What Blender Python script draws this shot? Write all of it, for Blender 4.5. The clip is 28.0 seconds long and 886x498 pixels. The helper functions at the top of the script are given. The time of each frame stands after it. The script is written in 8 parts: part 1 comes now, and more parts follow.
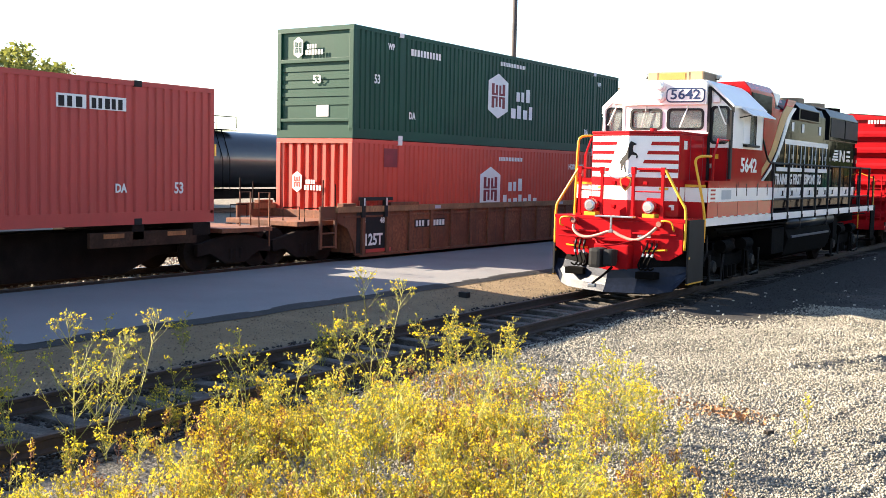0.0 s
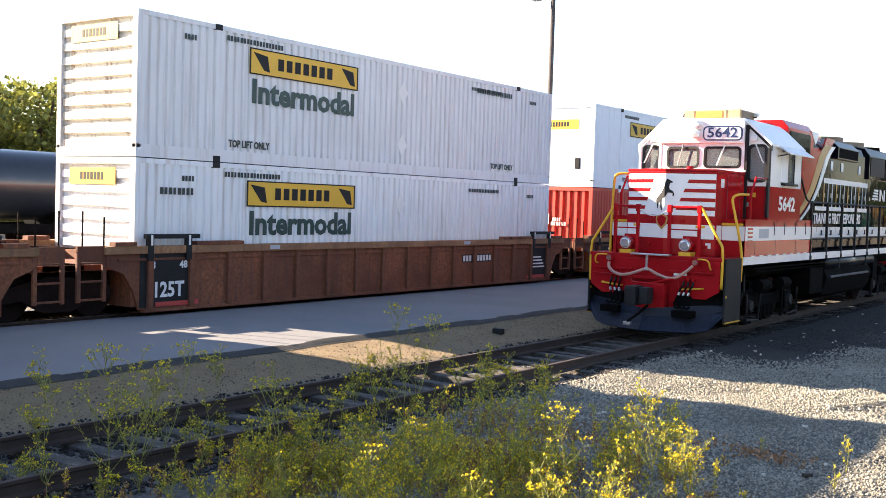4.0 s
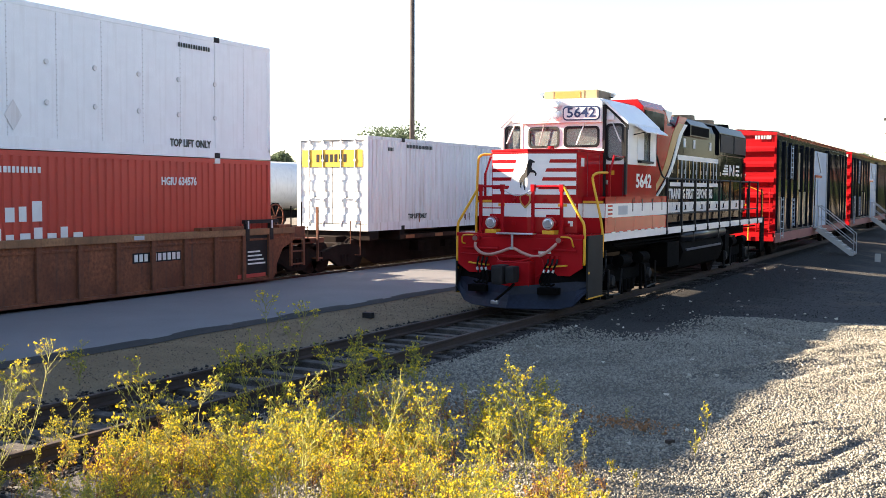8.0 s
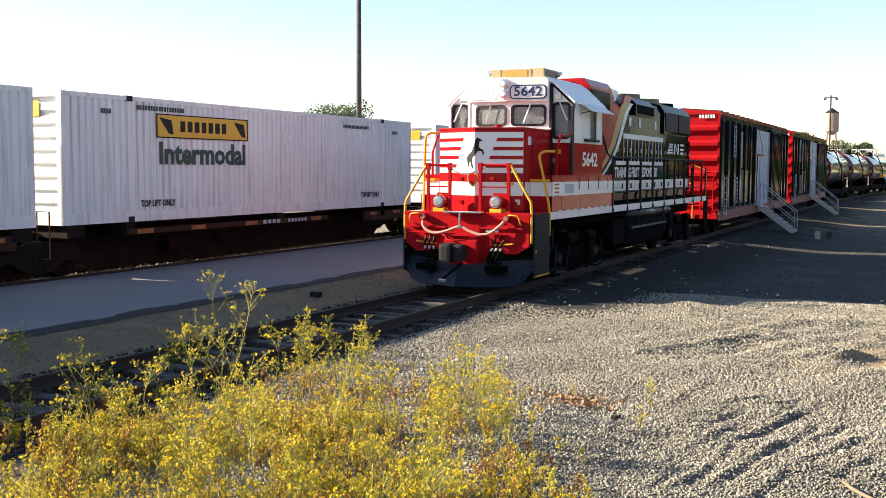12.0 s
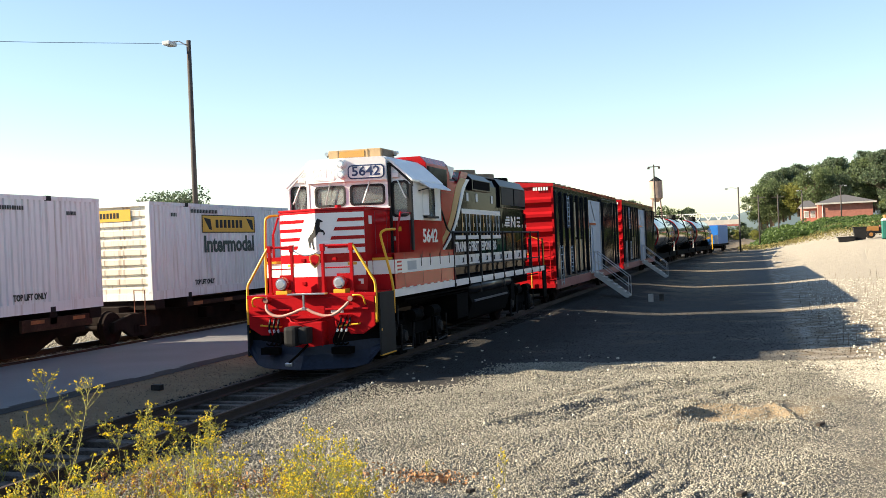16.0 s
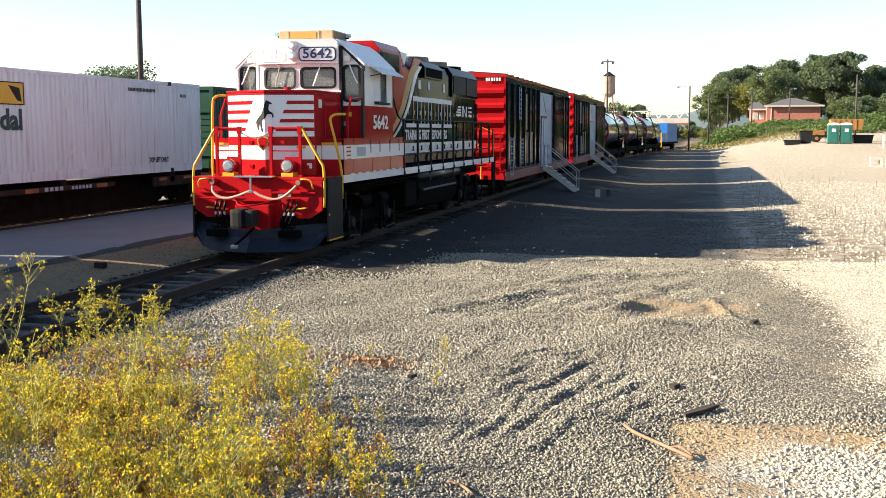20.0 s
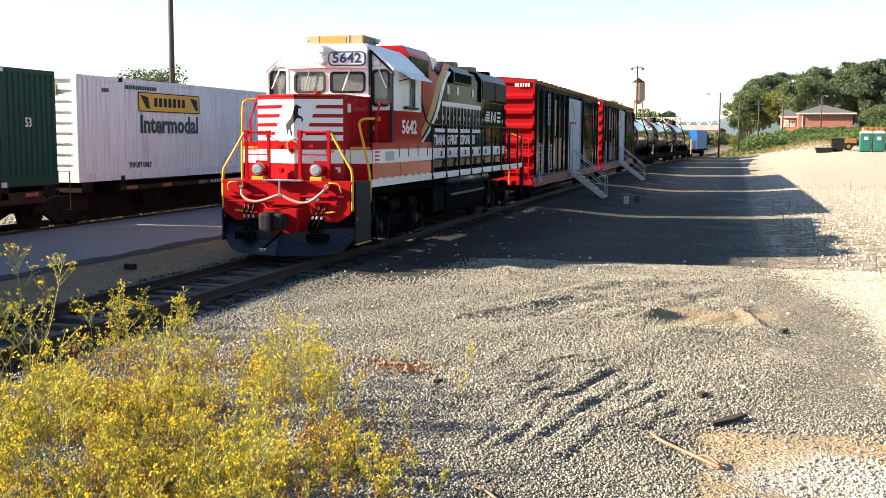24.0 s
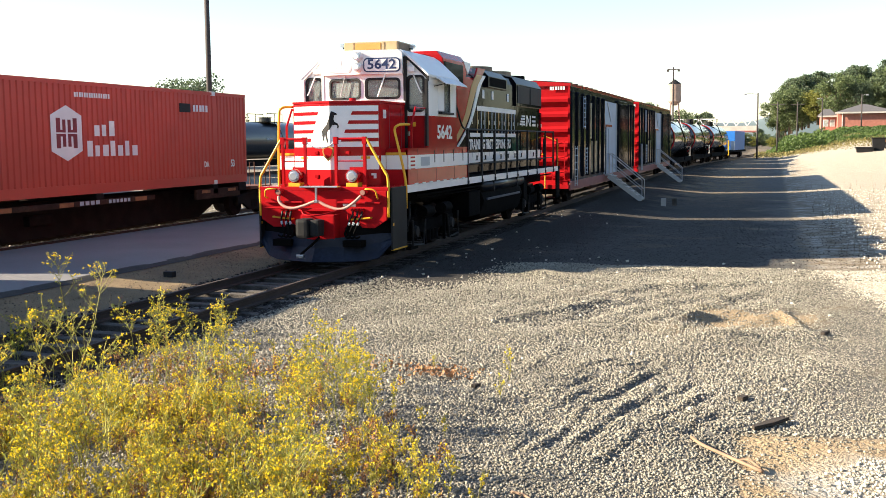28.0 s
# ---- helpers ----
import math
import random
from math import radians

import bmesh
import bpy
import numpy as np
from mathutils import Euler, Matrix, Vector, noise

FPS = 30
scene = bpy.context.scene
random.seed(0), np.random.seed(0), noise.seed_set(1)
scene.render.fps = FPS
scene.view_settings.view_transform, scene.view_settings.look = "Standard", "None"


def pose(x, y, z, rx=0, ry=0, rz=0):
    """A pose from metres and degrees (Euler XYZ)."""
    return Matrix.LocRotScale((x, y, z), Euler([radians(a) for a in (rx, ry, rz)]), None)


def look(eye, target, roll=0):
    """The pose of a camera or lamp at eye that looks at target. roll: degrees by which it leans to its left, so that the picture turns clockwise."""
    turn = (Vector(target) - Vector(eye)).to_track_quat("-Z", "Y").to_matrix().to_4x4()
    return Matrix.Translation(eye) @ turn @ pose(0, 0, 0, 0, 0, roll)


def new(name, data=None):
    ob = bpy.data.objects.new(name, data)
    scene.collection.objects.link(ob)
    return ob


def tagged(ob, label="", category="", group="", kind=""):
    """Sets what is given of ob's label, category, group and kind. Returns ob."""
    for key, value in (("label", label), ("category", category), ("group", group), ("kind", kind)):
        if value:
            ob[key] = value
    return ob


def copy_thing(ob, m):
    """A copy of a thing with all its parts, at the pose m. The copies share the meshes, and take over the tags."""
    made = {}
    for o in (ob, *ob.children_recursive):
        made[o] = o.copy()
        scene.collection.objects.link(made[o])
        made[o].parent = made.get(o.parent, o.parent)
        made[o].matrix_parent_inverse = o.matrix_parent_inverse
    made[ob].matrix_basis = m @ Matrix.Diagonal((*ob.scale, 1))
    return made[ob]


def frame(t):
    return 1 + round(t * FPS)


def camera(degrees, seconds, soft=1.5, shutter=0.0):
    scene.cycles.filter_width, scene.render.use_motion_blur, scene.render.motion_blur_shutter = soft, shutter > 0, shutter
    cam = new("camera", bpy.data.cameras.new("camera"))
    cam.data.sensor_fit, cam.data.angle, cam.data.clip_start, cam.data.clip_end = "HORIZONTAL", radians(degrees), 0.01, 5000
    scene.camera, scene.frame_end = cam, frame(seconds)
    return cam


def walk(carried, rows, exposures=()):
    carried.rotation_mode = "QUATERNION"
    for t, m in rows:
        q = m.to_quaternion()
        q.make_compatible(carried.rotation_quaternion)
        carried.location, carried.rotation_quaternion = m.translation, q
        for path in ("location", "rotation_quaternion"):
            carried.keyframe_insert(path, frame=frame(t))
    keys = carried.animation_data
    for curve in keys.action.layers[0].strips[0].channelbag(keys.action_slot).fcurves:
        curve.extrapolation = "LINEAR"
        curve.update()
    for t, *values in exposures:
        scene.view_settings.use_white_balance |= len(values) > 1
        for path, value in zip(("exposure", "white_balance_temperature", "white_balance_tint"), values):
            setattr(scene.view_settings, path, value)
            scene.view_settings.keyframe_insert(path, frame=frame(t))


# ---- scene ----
cam = camera(46.0, 28.0, soft=0.6)
PATH = [
    (0, (0.0, 0.0, 2.7), (-27.52, 41.57, -1.11), 1.24),
    (0.5, (0.0, 0.0, 2.7), (-28.10, 41.18, -1.14), 1.58),
    (1, (0.0, 0.0, 2.7), (-27.87, 41.34, -1.10), 2.02),
    (1.5, (0.0, 0.0, 2.7), (-28.40, 40.97, -1.13), 2.26),
    (2, (0.0, 0.0, 2.7), (-28.60, 40.87, -0.69), 2.08),
    (2.5, (0.0, 0.0, 2.7), (-28.83, 40.75, -0.27), 1.93),
    (3, (0.0, 0.0, 2.7), (-28.85, 40.74, -0.13), 2.10),
    (3.5, (0.0, 0.0, 2.7), (-28.94, 40.71, 0.44), 2.22),
    (5.5, (0.0, 0.0, 2.7), (-28.72, 40.89, 0.98), -0.12),
    (6, (0.0, 0.0, 2.7), (-29.27, 40.45, 0.10), 0.65),
    (6.5, (0.0, 0.0, 2.7), (-27.33, 41.74, -0.52), 0.85),
    (7, (0.0, 0.0, 2.7), (-26.52, 42.31, 0.07), 0.95),
    (7.5, (0.0, 0.0, 2.7), (-25.52, 42.88, -0.45), 0.38),
    (8, (0.0, 0.0, 2.7), (-23.57, 44.01, -0.11), 0.27),
    (8.5, (0.0, 0.0, 2.7), (-23.50, 43.99, -0.86), 0.52),
    (9, (0.0, 0.0, 2.7), (-22.83, 44.33, -1.04), 0.87),
    (9.5, (0.0, 0.0, 2.7), (-23.33, 44.00, -1.71), 1.09),
    (10, (0.0, 0.0, 2.7), (-22.08, 44.68, -1.28), 0.75),
    (10.5, (0.0, 0.0, 2.7), (-22.06, 44.73, -0.90), 0.77),
    (11, (0.0, 0.0, 2.7), (-22.21, 44.70, -0.26), 0.59),
    (11.5, (0.0, 0.0, 2.7), (-21.79, 44.87, -0.77), 0.28),
    (12, (0.0, 0.0, 2.7), (-21.30, 45.08, -1.12), 0.26),
    (12.5, (0.0, 0.0, 2.7), (-20.99, 45.16, -1.78), 0.74),
    (14.5, (0.0, 0.0, 2.7), (-20.89, 45.27, -1.08), 0.46),
    (15, (0.0, 0.0, 2.7), (-21.08, 45.20, -0.83), 0.65),
    (15.5, (0.0, 0.0, 2.7), (-17.35, 46.79, -0.48), -0.21),
    (16, (0.0, 0.0, 2.7), (-14.34, 47.90, 2.51), -2.42),
    (16.5, (0.0, 0.0, 2.7), (-13.18, 48.20, 0.89), -1.40),
    (17, (0.0, 0.0, 2.7), (-12.95, 48.20, -0.33), -0.71),
    (17.5, (0.0, 0.0, 2.7), (-12.45, 48.33, -0.31), 0.10),
    (18, (0.0, 0.0, 2.7), (-12.02, 48.43, -0.47), 0.29),
    (18.5, (0.0, 0.0, 2.7), (-12.45, 48.23, -1.65), 0.58),
    (19, (0.0, 0.0, 2.7), (-11.74, 48.36, -2.16), 0.83),
    (19.5, (0.0, 0.0, 2.7), (-12.10, 48.21, -2.72), -0.07),
    (20, (0.0, 0.0, 2.7), (-11.99, 48.22, -2.86), -0.17),
    (20.5, (0.0, 0.0, 2.7), (-12.55, 48.07, -2.92), 0.02),
    (22.5, (0.0, 0.0, 2.7), (-12.32, 48.13, -2.93), 0.20),
    (23, (0.0, 0.0, 2.7), (-12.71, 48.05, -2.76), 0.18),
    (23.5, (0.0, 0.0, 2.7), (-12.89, 47.98, -2.98), 0.44),
    (24, (0.0, 0.0, 2.7), (-13.26, 47.91, -2.62), 0.25),
    (24.5, (0.0, 0.0, 2.7), (-13.32, 47.90, -2.57), 0.24),
    (25, (0.0, 0.0, 2.7), (-13.28, 47.91, -2.63), 0.17),
    (25.5, (0.0, 0.0, 2.7), (-13.61, 47.88, -2.04), 0.10),
    (26, (0.0, 0.0, 2.7), (-14.14, 47.72, -2.11), -0.05),
    (26.5, (0.0, 0.0, 2.7), (-14.56, 47.56, -2.37), -0.30),
    (27, (0.0, 0.0, 2.7), (-14.37, 47.62, -2.38), -0.40),
    (27.5, (0.0, 0.0, 2.7), (-14.39, 47.64, -2.15), -0.49),
    (28, (0.0, 0.0, 2.7), (-14.94, 47.44, -2.39), -0.54),
]
EXPOSURES = [
    (0.0, 2.06, 6500, 14), (1.0, 2.23, 6500, 14), (2.0, 2.42, 6550, 15), (3.0, 2.35, 6700, 17), (6.0, 2.08, 6750, 17), (7.0, 2.24, 6800, 17), (8.0, 2.0, 6750, 16), (9.0, 1.8, 6600, 14), (10.0, 1.78, 6600, 14), (11.0, 1.52, 6550, 13), (12.0, 1.42, 6550, 13),
    (15.0, 1.45, 6550, 13), (16.0, 1.28, 6500, 10), (17.0, 1.18, 6450, 9), (18.0, 1.24, 6500, 9), (20.0, 1.36, 6500, 12), (23.0, 1.49, 6500, 12), (25.0, 1.53, 6500, 12), (28.0, 1.54, 6550, 12)]
walk(cam, [(t, look(eye, target, roll)) for t, eye, target, roll in PATH], exposures=EXPOSURES)

# ---- world and sun ----
SUN_EL, SUN_AZ = 23.4, 16.5
sun_from = Vector((-math.cos(radians(SUN_AZ)) * math.cos(radians(SUN_EL)), -math.sin(radians(SUN_AZ)) * math.cos(radians(SUN_EL)), math.sin(radians(SUN_EL))))
world = bpy.data.worlds.new("sky")
scene.world = world
world.use_nodes = True
wn = world.node_tree
sky = wn.nodes.new("ShaderNodeTexSky")
sky.sky_type = "NISHITA"
sky.sun_disc = False
sky.sun_elevation = radians(SUN_EL)
sky.sun_rotation = math.atan2(sun_from.x, sun_from.y)
sky.air_density, sky.dust_density, sky.ozone_density = 1.0, 0.25, 1.2
wn.links.new(sky.outputs[0], wn.nodes["Background"].inputs[0])
wn.nodes["Background"].inputs[1].default_value = 0.092
sun_data = bpy.data.lights.new("sun", "SUN")
sun_data.energy, sun_data.angle, sun_data.color = 6.2, radians(0.5), (1.0, 0.86, 0.64)
sun = new("sun", sun_data)
sun.matrix_world = look(sun_from * 60, (0, 0, 0))


# ---- materials ----
def mat(name, col, rough=0.6, metal=0.0, var=0.25, scale=3.0, fine=40.0, bump=0.0, col2=None, spec=0.5, streak=0.0, dirt=None, coat=0.0, island=0.0, thin=0.0):
    """A procedural surface: base colour varied at two scales, streaks that run down, fine relief."""
    m = bpy.data.materials.new(name)
    m.use_nodes = True
    nt = m.node_tree
    b = nt.nodes["Principled BSDF"]
    b.inputs["Roughness"].default_value, b.inputs["Metallic"].default_value = rough, metal
    b.inputs["Specular IOR Level"].default_value, b.inputs["Coat Weight"].default_value = spec, coat
    tc = nt.nodes.new("ShaderNodeTexCoord")

    def noise_tex(sc, detail=4, stretch=None):
        n = nt.nodes.new("ShaderNodeTexNoise")
        n.inputs["Scale"].default_value, n.inputs["Detail"].default_value = sc, detail
        src = tc.outputs["Object"]
        if stretch:
            mp = nt.nodes.new("ShaderNodeMapping")
            mp.inputs["Scale"].default_value = stretch
            nt.links.new(src, mp.inputs[0])
            src = mp.outputs[0]
        nt.links.new(src, n.inputs["Vector"])
        return n.outputs["Fac"]

    def mix(fac, a, c):
        x = nt.nodes.new("ShaderNodeMix")
        x.data_type = "RGBA"
        for sock, val in ((x.inputs["Factor"], fac), (x.inputs["A"], a), (x.inputs["B"], c)):
            if isinstance(val, (int, float)):
                sock.default_value = val
            elif isinstance(val, tuple):
                sock.default_value = (*val, 1)
            else:
                nt.links.new(val, sock)
        return x.outputs["Result"]

    def ramp(fac, lo, hi):
        r = nt.nodes.new("ShaderNodeMapRange")
        r.inputs["From Min"].default_value, r.inputs["From Max"].default_value = lo, hi
        nt.links.new(fac, r.inputs["Value"])
        return r.outputs["Result"]

    dark = tuple(c * (1 - var) for c in col)
    light = tuple(min(1, c * (1 + var)) for c in col) if col2 is None else col2
    c = mix(ramp(noise_tex(scale), 0.3, 0.7), dark, light)
    c = mix(ramp(noise_tex(fine), 0.35, 0.75), c, tuple(x * (1 - 0.8 * var) for x in col))
    if streak:
        r = ramp(noise_tex(1.0, 3, (9, 9, 0.5)), 0.52, 0.75)
        k = nt.nodes.new("ShaderNodeMath")
        k.operation = "MULTIPLY"
        k.inputs[1].default_value = streak
        nt.links.new(r, k.inputs[0])
        c = mix(k.outputs[0], c, dirt or (0.09, 0.05, 0.03))
    if island:
        g = nt.nodes.new("ShaderNodeNewGeometry")
        hs = nt.nodes.new("ShaderNodeHueSaturation")
        v = nt.nodes.new("ShaderNodeMapRange")
        v.inputs["To Min"].default_value, v.inputs["To Max"].default_value = 1 - island, 1 + island
        nt.links.new(g.outputs["Random Per Island"], v.inputs["Value"])
        nt.links.new(v.outputs[0], hs.inputs["Value"])
        nt.links.new(c, hs.inputs["Color"])
        c = hs.outputs[0]
    nt.links.new(c, b.inputs["Base Color"])
    if bump:
        bp = nt.nodes.new("ShaderNodeBump")
        bp.inputs["Strength"].default_value, bp.inputs["Distance"].default_value = bump, 0.02
        nt.links.new(noise_tex(fine * 1.5), bp.inputs["Height"])
        nt.links.new(bp.outputs[0], b.inputs["Normal"])
    if thin:
        # light that passes through a thin leaf
        g = nt.nodes.new("ShaderNodeBsdfTranslucent")
        nt.links.new(c, g.inputs["Color"])
        both = nt.nodes.new("ShaderNodeMixShader")
        both.inputs[0].default_value = thin
        nt.links.new(b.outputs[0], both.inputs[1])
        nt.links.new(g.outputs[0], both.inputs[2])
        nt.links.new(both.outputs[0], nt.nodes["Material Output"].inputs["Surface"])
    return m


M_RED = mat("engine_red", (0.39, 0.012, 0.016), 0.1, var=0.12, fine=1.6, bump=0.06, spec=0.09)
M_WHITE = mat("engine_white", (0.84, 0.84, 0.83), 0.3, var=0.04, spec=0.3)
M_BLACK = mat("engine_black", (0.005, 0.006, 0.009), 0.05, var=0.3, fine=1.6, bump=0.10, spec=0.014)
M_BOXBLACK = mat("boxcar_black", (0.013, 0.016, 0.022), 0.08, var=0.4, scale=1.2, fine=1.6, bump=0.10, spec=0.03)
# streaked tan, lighter than the sill: light on the chord's top put into colour
M_CHORDLIT = mat("chord_lit_tan", (0.30, 0.15, 0.07), 0.8, var=0.4, scale=1.2, fine=16, bump=0.3, streak=0.5, dirt=(0.10, 0.05, 0.03))
M_GREY = mat("engine_grey", (0.045, 0.058, 0.09), 0.5, var=0.2)
M_UNDER = mat("underframe_black", (0.006, 0.0056, 0.0055), 0.85, var=0.4, bump=0.2, spec=0.04)
M_YELLOW = mat("safety_yellow", (0.75, 0.40, 0.02), 0.4, var=0.08)
M_GOLD = mat("gold_paint", (0.46, 0.25, 0.06), 0.35, var=0.15)
M_AC = mat("ac_ochre", (0.42, 0.29, 0.155), 0.5, var=0.1)
M_STEEL = mat("bright_steel", (0.55, 0.56, 0.58), 0.3, metal=0.9, var=0.1)
M_HOSE = mat("hose_rubber", (0.30, 0.13, 0.10), 0.6)
M_LENS = mat("lamp_glass", (0.8, 0.82, 0.85), 0.08, metal=0.7, var=0.05)
M_BLUEPL = mat("number_blue", (0.02, 0.04, 0.13), 0.4)
M_RUST = mat("rust_brown", (0.18, 0.054, 0.024), 0.8, var=0.5, scale=0.9, fine=14, bump=0.2, col2=(0.29, 0.098, 0.04), streak=0.6, dirt=(0.05, 0.03, 0.025))
M_DARKRUST = mat("dark_rust", (0.017, 0.010, 0.008), 0.9, var=0.45, bump=0.3, spec=0.15)
M_RAIL = mat("rail_rust", (0.05, 0.030, 0.022), 0.75, var=0.3, bump=0.2)
M_RAILTOP = mat("rail_head", (0.35, 0.34, 0.33), 0.3, metal=0.9, var=0.15)
M_TIE = mat("tie_wood", (0.045, 0.039, 0.034), 0.95, var=0.5, scale=2.5, bump=0.5, col2=(0.19, 0.165, 0.14))
M_CWHITE = mat("container_white", (0.79, 0.81, 0.82), 0.5, var=0.06, scale=0.7, streak=0.42, dirt=(0.34, 0.25, 0.18))
M_CGREY = mat("container_pale_grey", (0.70, 0.71, 0.72), 0.5, var=0.06, scale=0.7, streak=0.3, dirt=(0.30, 0.22, 0.16))
M_CRUSTY = mat("container_rusty_cream", (0.74, 0.70, 0.60), 0.55, var=0.1, streak=0.85, dirt=(0.22, 0.10, 0.04))
M_CSMOOTH = mat("container_aluminium_white", (0.82, 0.85, 0.88), 0.42, var=0.05, streak=0.12, dirt=(0.35, 0.3, 0.25))
M_CRED = mat("container_red", (0.45, 0.052, 0.042), 0.55, var=0.12, scale=0.8, streak=0.2, dirt=(0.25, 0.05, 0.03))
M_CORANGE = mat("container_orange_red", (0.51, 0.052, 0.030), 0.5, var=0.1, scale=0.8, streak=0.15, dirt=(0.3, 0.06, 0.03))
M_CGREEN = mat("container_green", (0.006, 0.054, 0.034), 0.5, spec=0.25, var=0.15, scale=0.8, streak=0.15, dirt=(0.03, 0.06, 0.05))
M_LETTER = mat("white_letter", (0.75, 0.75, 0.74), 0.5, var=0.08)
M_DKLETTER = mat("dark_letter", (0.02, 0.035, 0.03), 0.5, var=0.1)
M_GRNLETTER = mat("green_letter", (0.015, 0.055, 0.045), 0.5, var=0.1)
M_BANNER = mat("banner_yellow", (0.72, 0.42, 0.03), 0.5, var=0.08)
M_MAROON = mat("emblem_maroon", (0.20, 0.01, 0.02), 0.5)
M_CASTING = mat("casting_dark", (0.018, 0.018, 0.019), 0.6, spec=0.2)
M_TANKBLK = mat("tank_black", (0.015, 0.018, 0.024), 0.3, var=0.25, coat=0.2)
M_TANKWHT = mat("tank_white", (0.7, 0.7, 0.68), 0.4, var=0.08, streak=0.2)
M_PAVE = mat("asphalt_pale", (0.185, 0.185, 0.19), 0.85, var=0.12, scale=0.7, fine=60, bump=0.4)
M_SEAM = mat("asphalt_edge", (0.035, 0.033, 0.03), 0.9, var=0.3, bump=0.4)
M_LIGHTGREY = mat("pale_grey_panel", (0.42, 0.46, 0.50), 0.5, var=0.08)
M_DOORPALE = mat("pale_blue_panel", (0.34, 0.43, 0.55), 0.5, var=0.1, scale=0.8, streak=0.2, dirt=(0.3, 0.3, 0.3))
M_ALU = mat("aluminium_stair", (0.50, 0.52, 0.54), 0.4, metal=0.5, var=0.1)
M_BOXSILL = mat("boxcar_sill", (0.30, 0.10, 0.09), 0.6, var=0.2)
M_POLE = mat("pole_wood", (0.06, 0.05, 0.048), 0.85, var=0.3)
M_GALV = mat("galvanised", (0.45, 0.46, 0.47), 0.45, metal=0.6)


def glass_mat(name, col, rough=0.05):
    m = bpy.data.materials.new(name)
    m.use_nodes = True
    b = m.node_tree.nodes["Principled BSDF"]
    b.inputs["Base Color"].default_value = (*col, 1)
    b.inputs["Roughness"].default_value = rough
    b.inputs["Transmission Weight"].default_value = 0.75
    b.inputs["IOR"].default_value = 1.45
    return m


M_GLASS = glass_mat("cab_glass", (0.55, 0.60, 0.60))


# ---- mesh tools ----
def add_box(bm, x0, x1, y0, y1, z0, z1, bev=0.0):
    r = bmesh.ops.create_cube(bm, size=1)
    vs = r["verts"]
    for v in vs:
        v.co = Vector(((x0 + x1) / 2 + v.co.x * (x1 - x0), (y0 + y1) / 2 + v.co.y * (y1 - y0), (z0 + z1) / 2 + v.co.z * (z1 - z0)))
    if bev:
        es = {e for v in vs for e in v.link_edges}
        bmesh.ops.bevel(bm, geom=list(es), offset=bev, segments=2, affect="EDGES", profile=0.7)
    return bm


def boxes(*args, bev=0.0):
    bm = bmesh.new()
    for a in args:
        add_box(bm, *a, bev=bev)
    return bm


def add_cyl(bm, p0, p1, r0, r1=None, seg=12, caps=True):
    p0, p1 = Vector(p0), Vector(p1)
    d = p1 - p0
    r1 = r0 if r1 is None else r1
    m = Matrix.Translation((p0 + p1) / 2) @ d.to_track_quat("Z", "Y").to_matrix().to_4x4()
    bmesh.ops.create_cone(bm, cap_ends=caps, segments=seg, radius1=r0, radius2=r1, depth=d.length, matrix=m)
    return bm


def cyl(p0, p1, r0, r1=None, seg=12):
    return add_cyl(bmesh.new(), p0, p1, r0, r1, seg)


def tube(points, r, seg=8, bm=None):
    """A bent round bar through the points."""
    bm = bm or bmesh.new()
    pts = [Vector(p) for p in points]
    rings = []
    up = Vector((0.13, 0.29, 0.95))
    for i, p in enumerate(pts):
        d = (pts[min(i + 1, len(pts) - 1)] - pts[max(i - 1, 0)]).normalized()
        a = d.cross(up).normalized() if d.cross(up).length > 0.05 else d.cross(Vector((1, 0, 0))).normalized()
        b = d.cross(a)
        rings.append([bm.verts.new(p + r * (a * math.cos(2 * math.pi * k / seg) + b * math.sin(2 * math.pi * k / seg))) for k in range(seg)])
    for r0, r1 in zip(rings, rings[1:]):
        for k in range(seg):
            bm.faces.new((r0[k], r0[(k + 1) % seg], r1[(k + 1) % seg], r1[k]))
    bm.faces.new(rings[0][::-1])
    bm.faces.new(rings[-1])
    return bm


def smooth_path(points, n=6):
    """A Catmull-Rom line through the points."""
    p = [Vector(q) for q in points]
    p = [2 * p[0] - p[1], *p, 2 * p[-1] - p[-2]]
    out = []
    for i in range(1, len(p) - 2):
        for k in range(n):
            t = k / n
            a, b, c, d = p[i - 1], p[i], p[i + 1], p[i + 2]
            out.append(0.5 * (2 * b + (c - a) * t + (2 * a - 5 * b + 4 * c - d) * t * t + (3 * b - a - 3 * c + d) * t**3))
    return out + [p[-2]]


def prism(outline, axis, lo, hi, bm=None, bev=0.0):
    """An outline of 2D points pushed along an axis: x takes (y, z), y takes (x, z), z takes (x, y)."""
    bm = bm or bmesh.new()

    def at(p, h):
        return {"x": (h, p[0], p[1]), "y": (p[0], h, p[1]), "z": (p[0], p[1], h)}[axis]

    a = [bm.verts.new(at(p, lo)) for p in outline]
    b = [bm.verts.new(at(p, hi)) for p in outline]
    f = [bm.faces.new(a), bm.faces.new(b)]
    for i in range(len(a)):
        j = (i + 1) % len(a)
        f.append(bm.faces.new((a[i], a[j], b[j], b[i])))
    bmesh.ops.recalc_face_normals(bm, faces=f)
    if bev:
        bmesh.ops.bevel(bm, geom=list({e for q in f for e in q.edges}), offset=bev, segments=2, affect="EDGES", profile=0.7)
    return bm


def mesh_of(name, bm, material, smooth=False):
    me = bpy.data.meshes.new(name)
    bm.to_mesh(me)
    bm.free()
    me.materials.append(material)
    if smooth:
        me.shade_smooth()
    return me


def parts(name, box_list, material, parent, label="", bev=0.0):
    """Each box as a part of its own."""
    for a in box_list:
        part(name, boxes(a, bev=bev), material, parent, label)


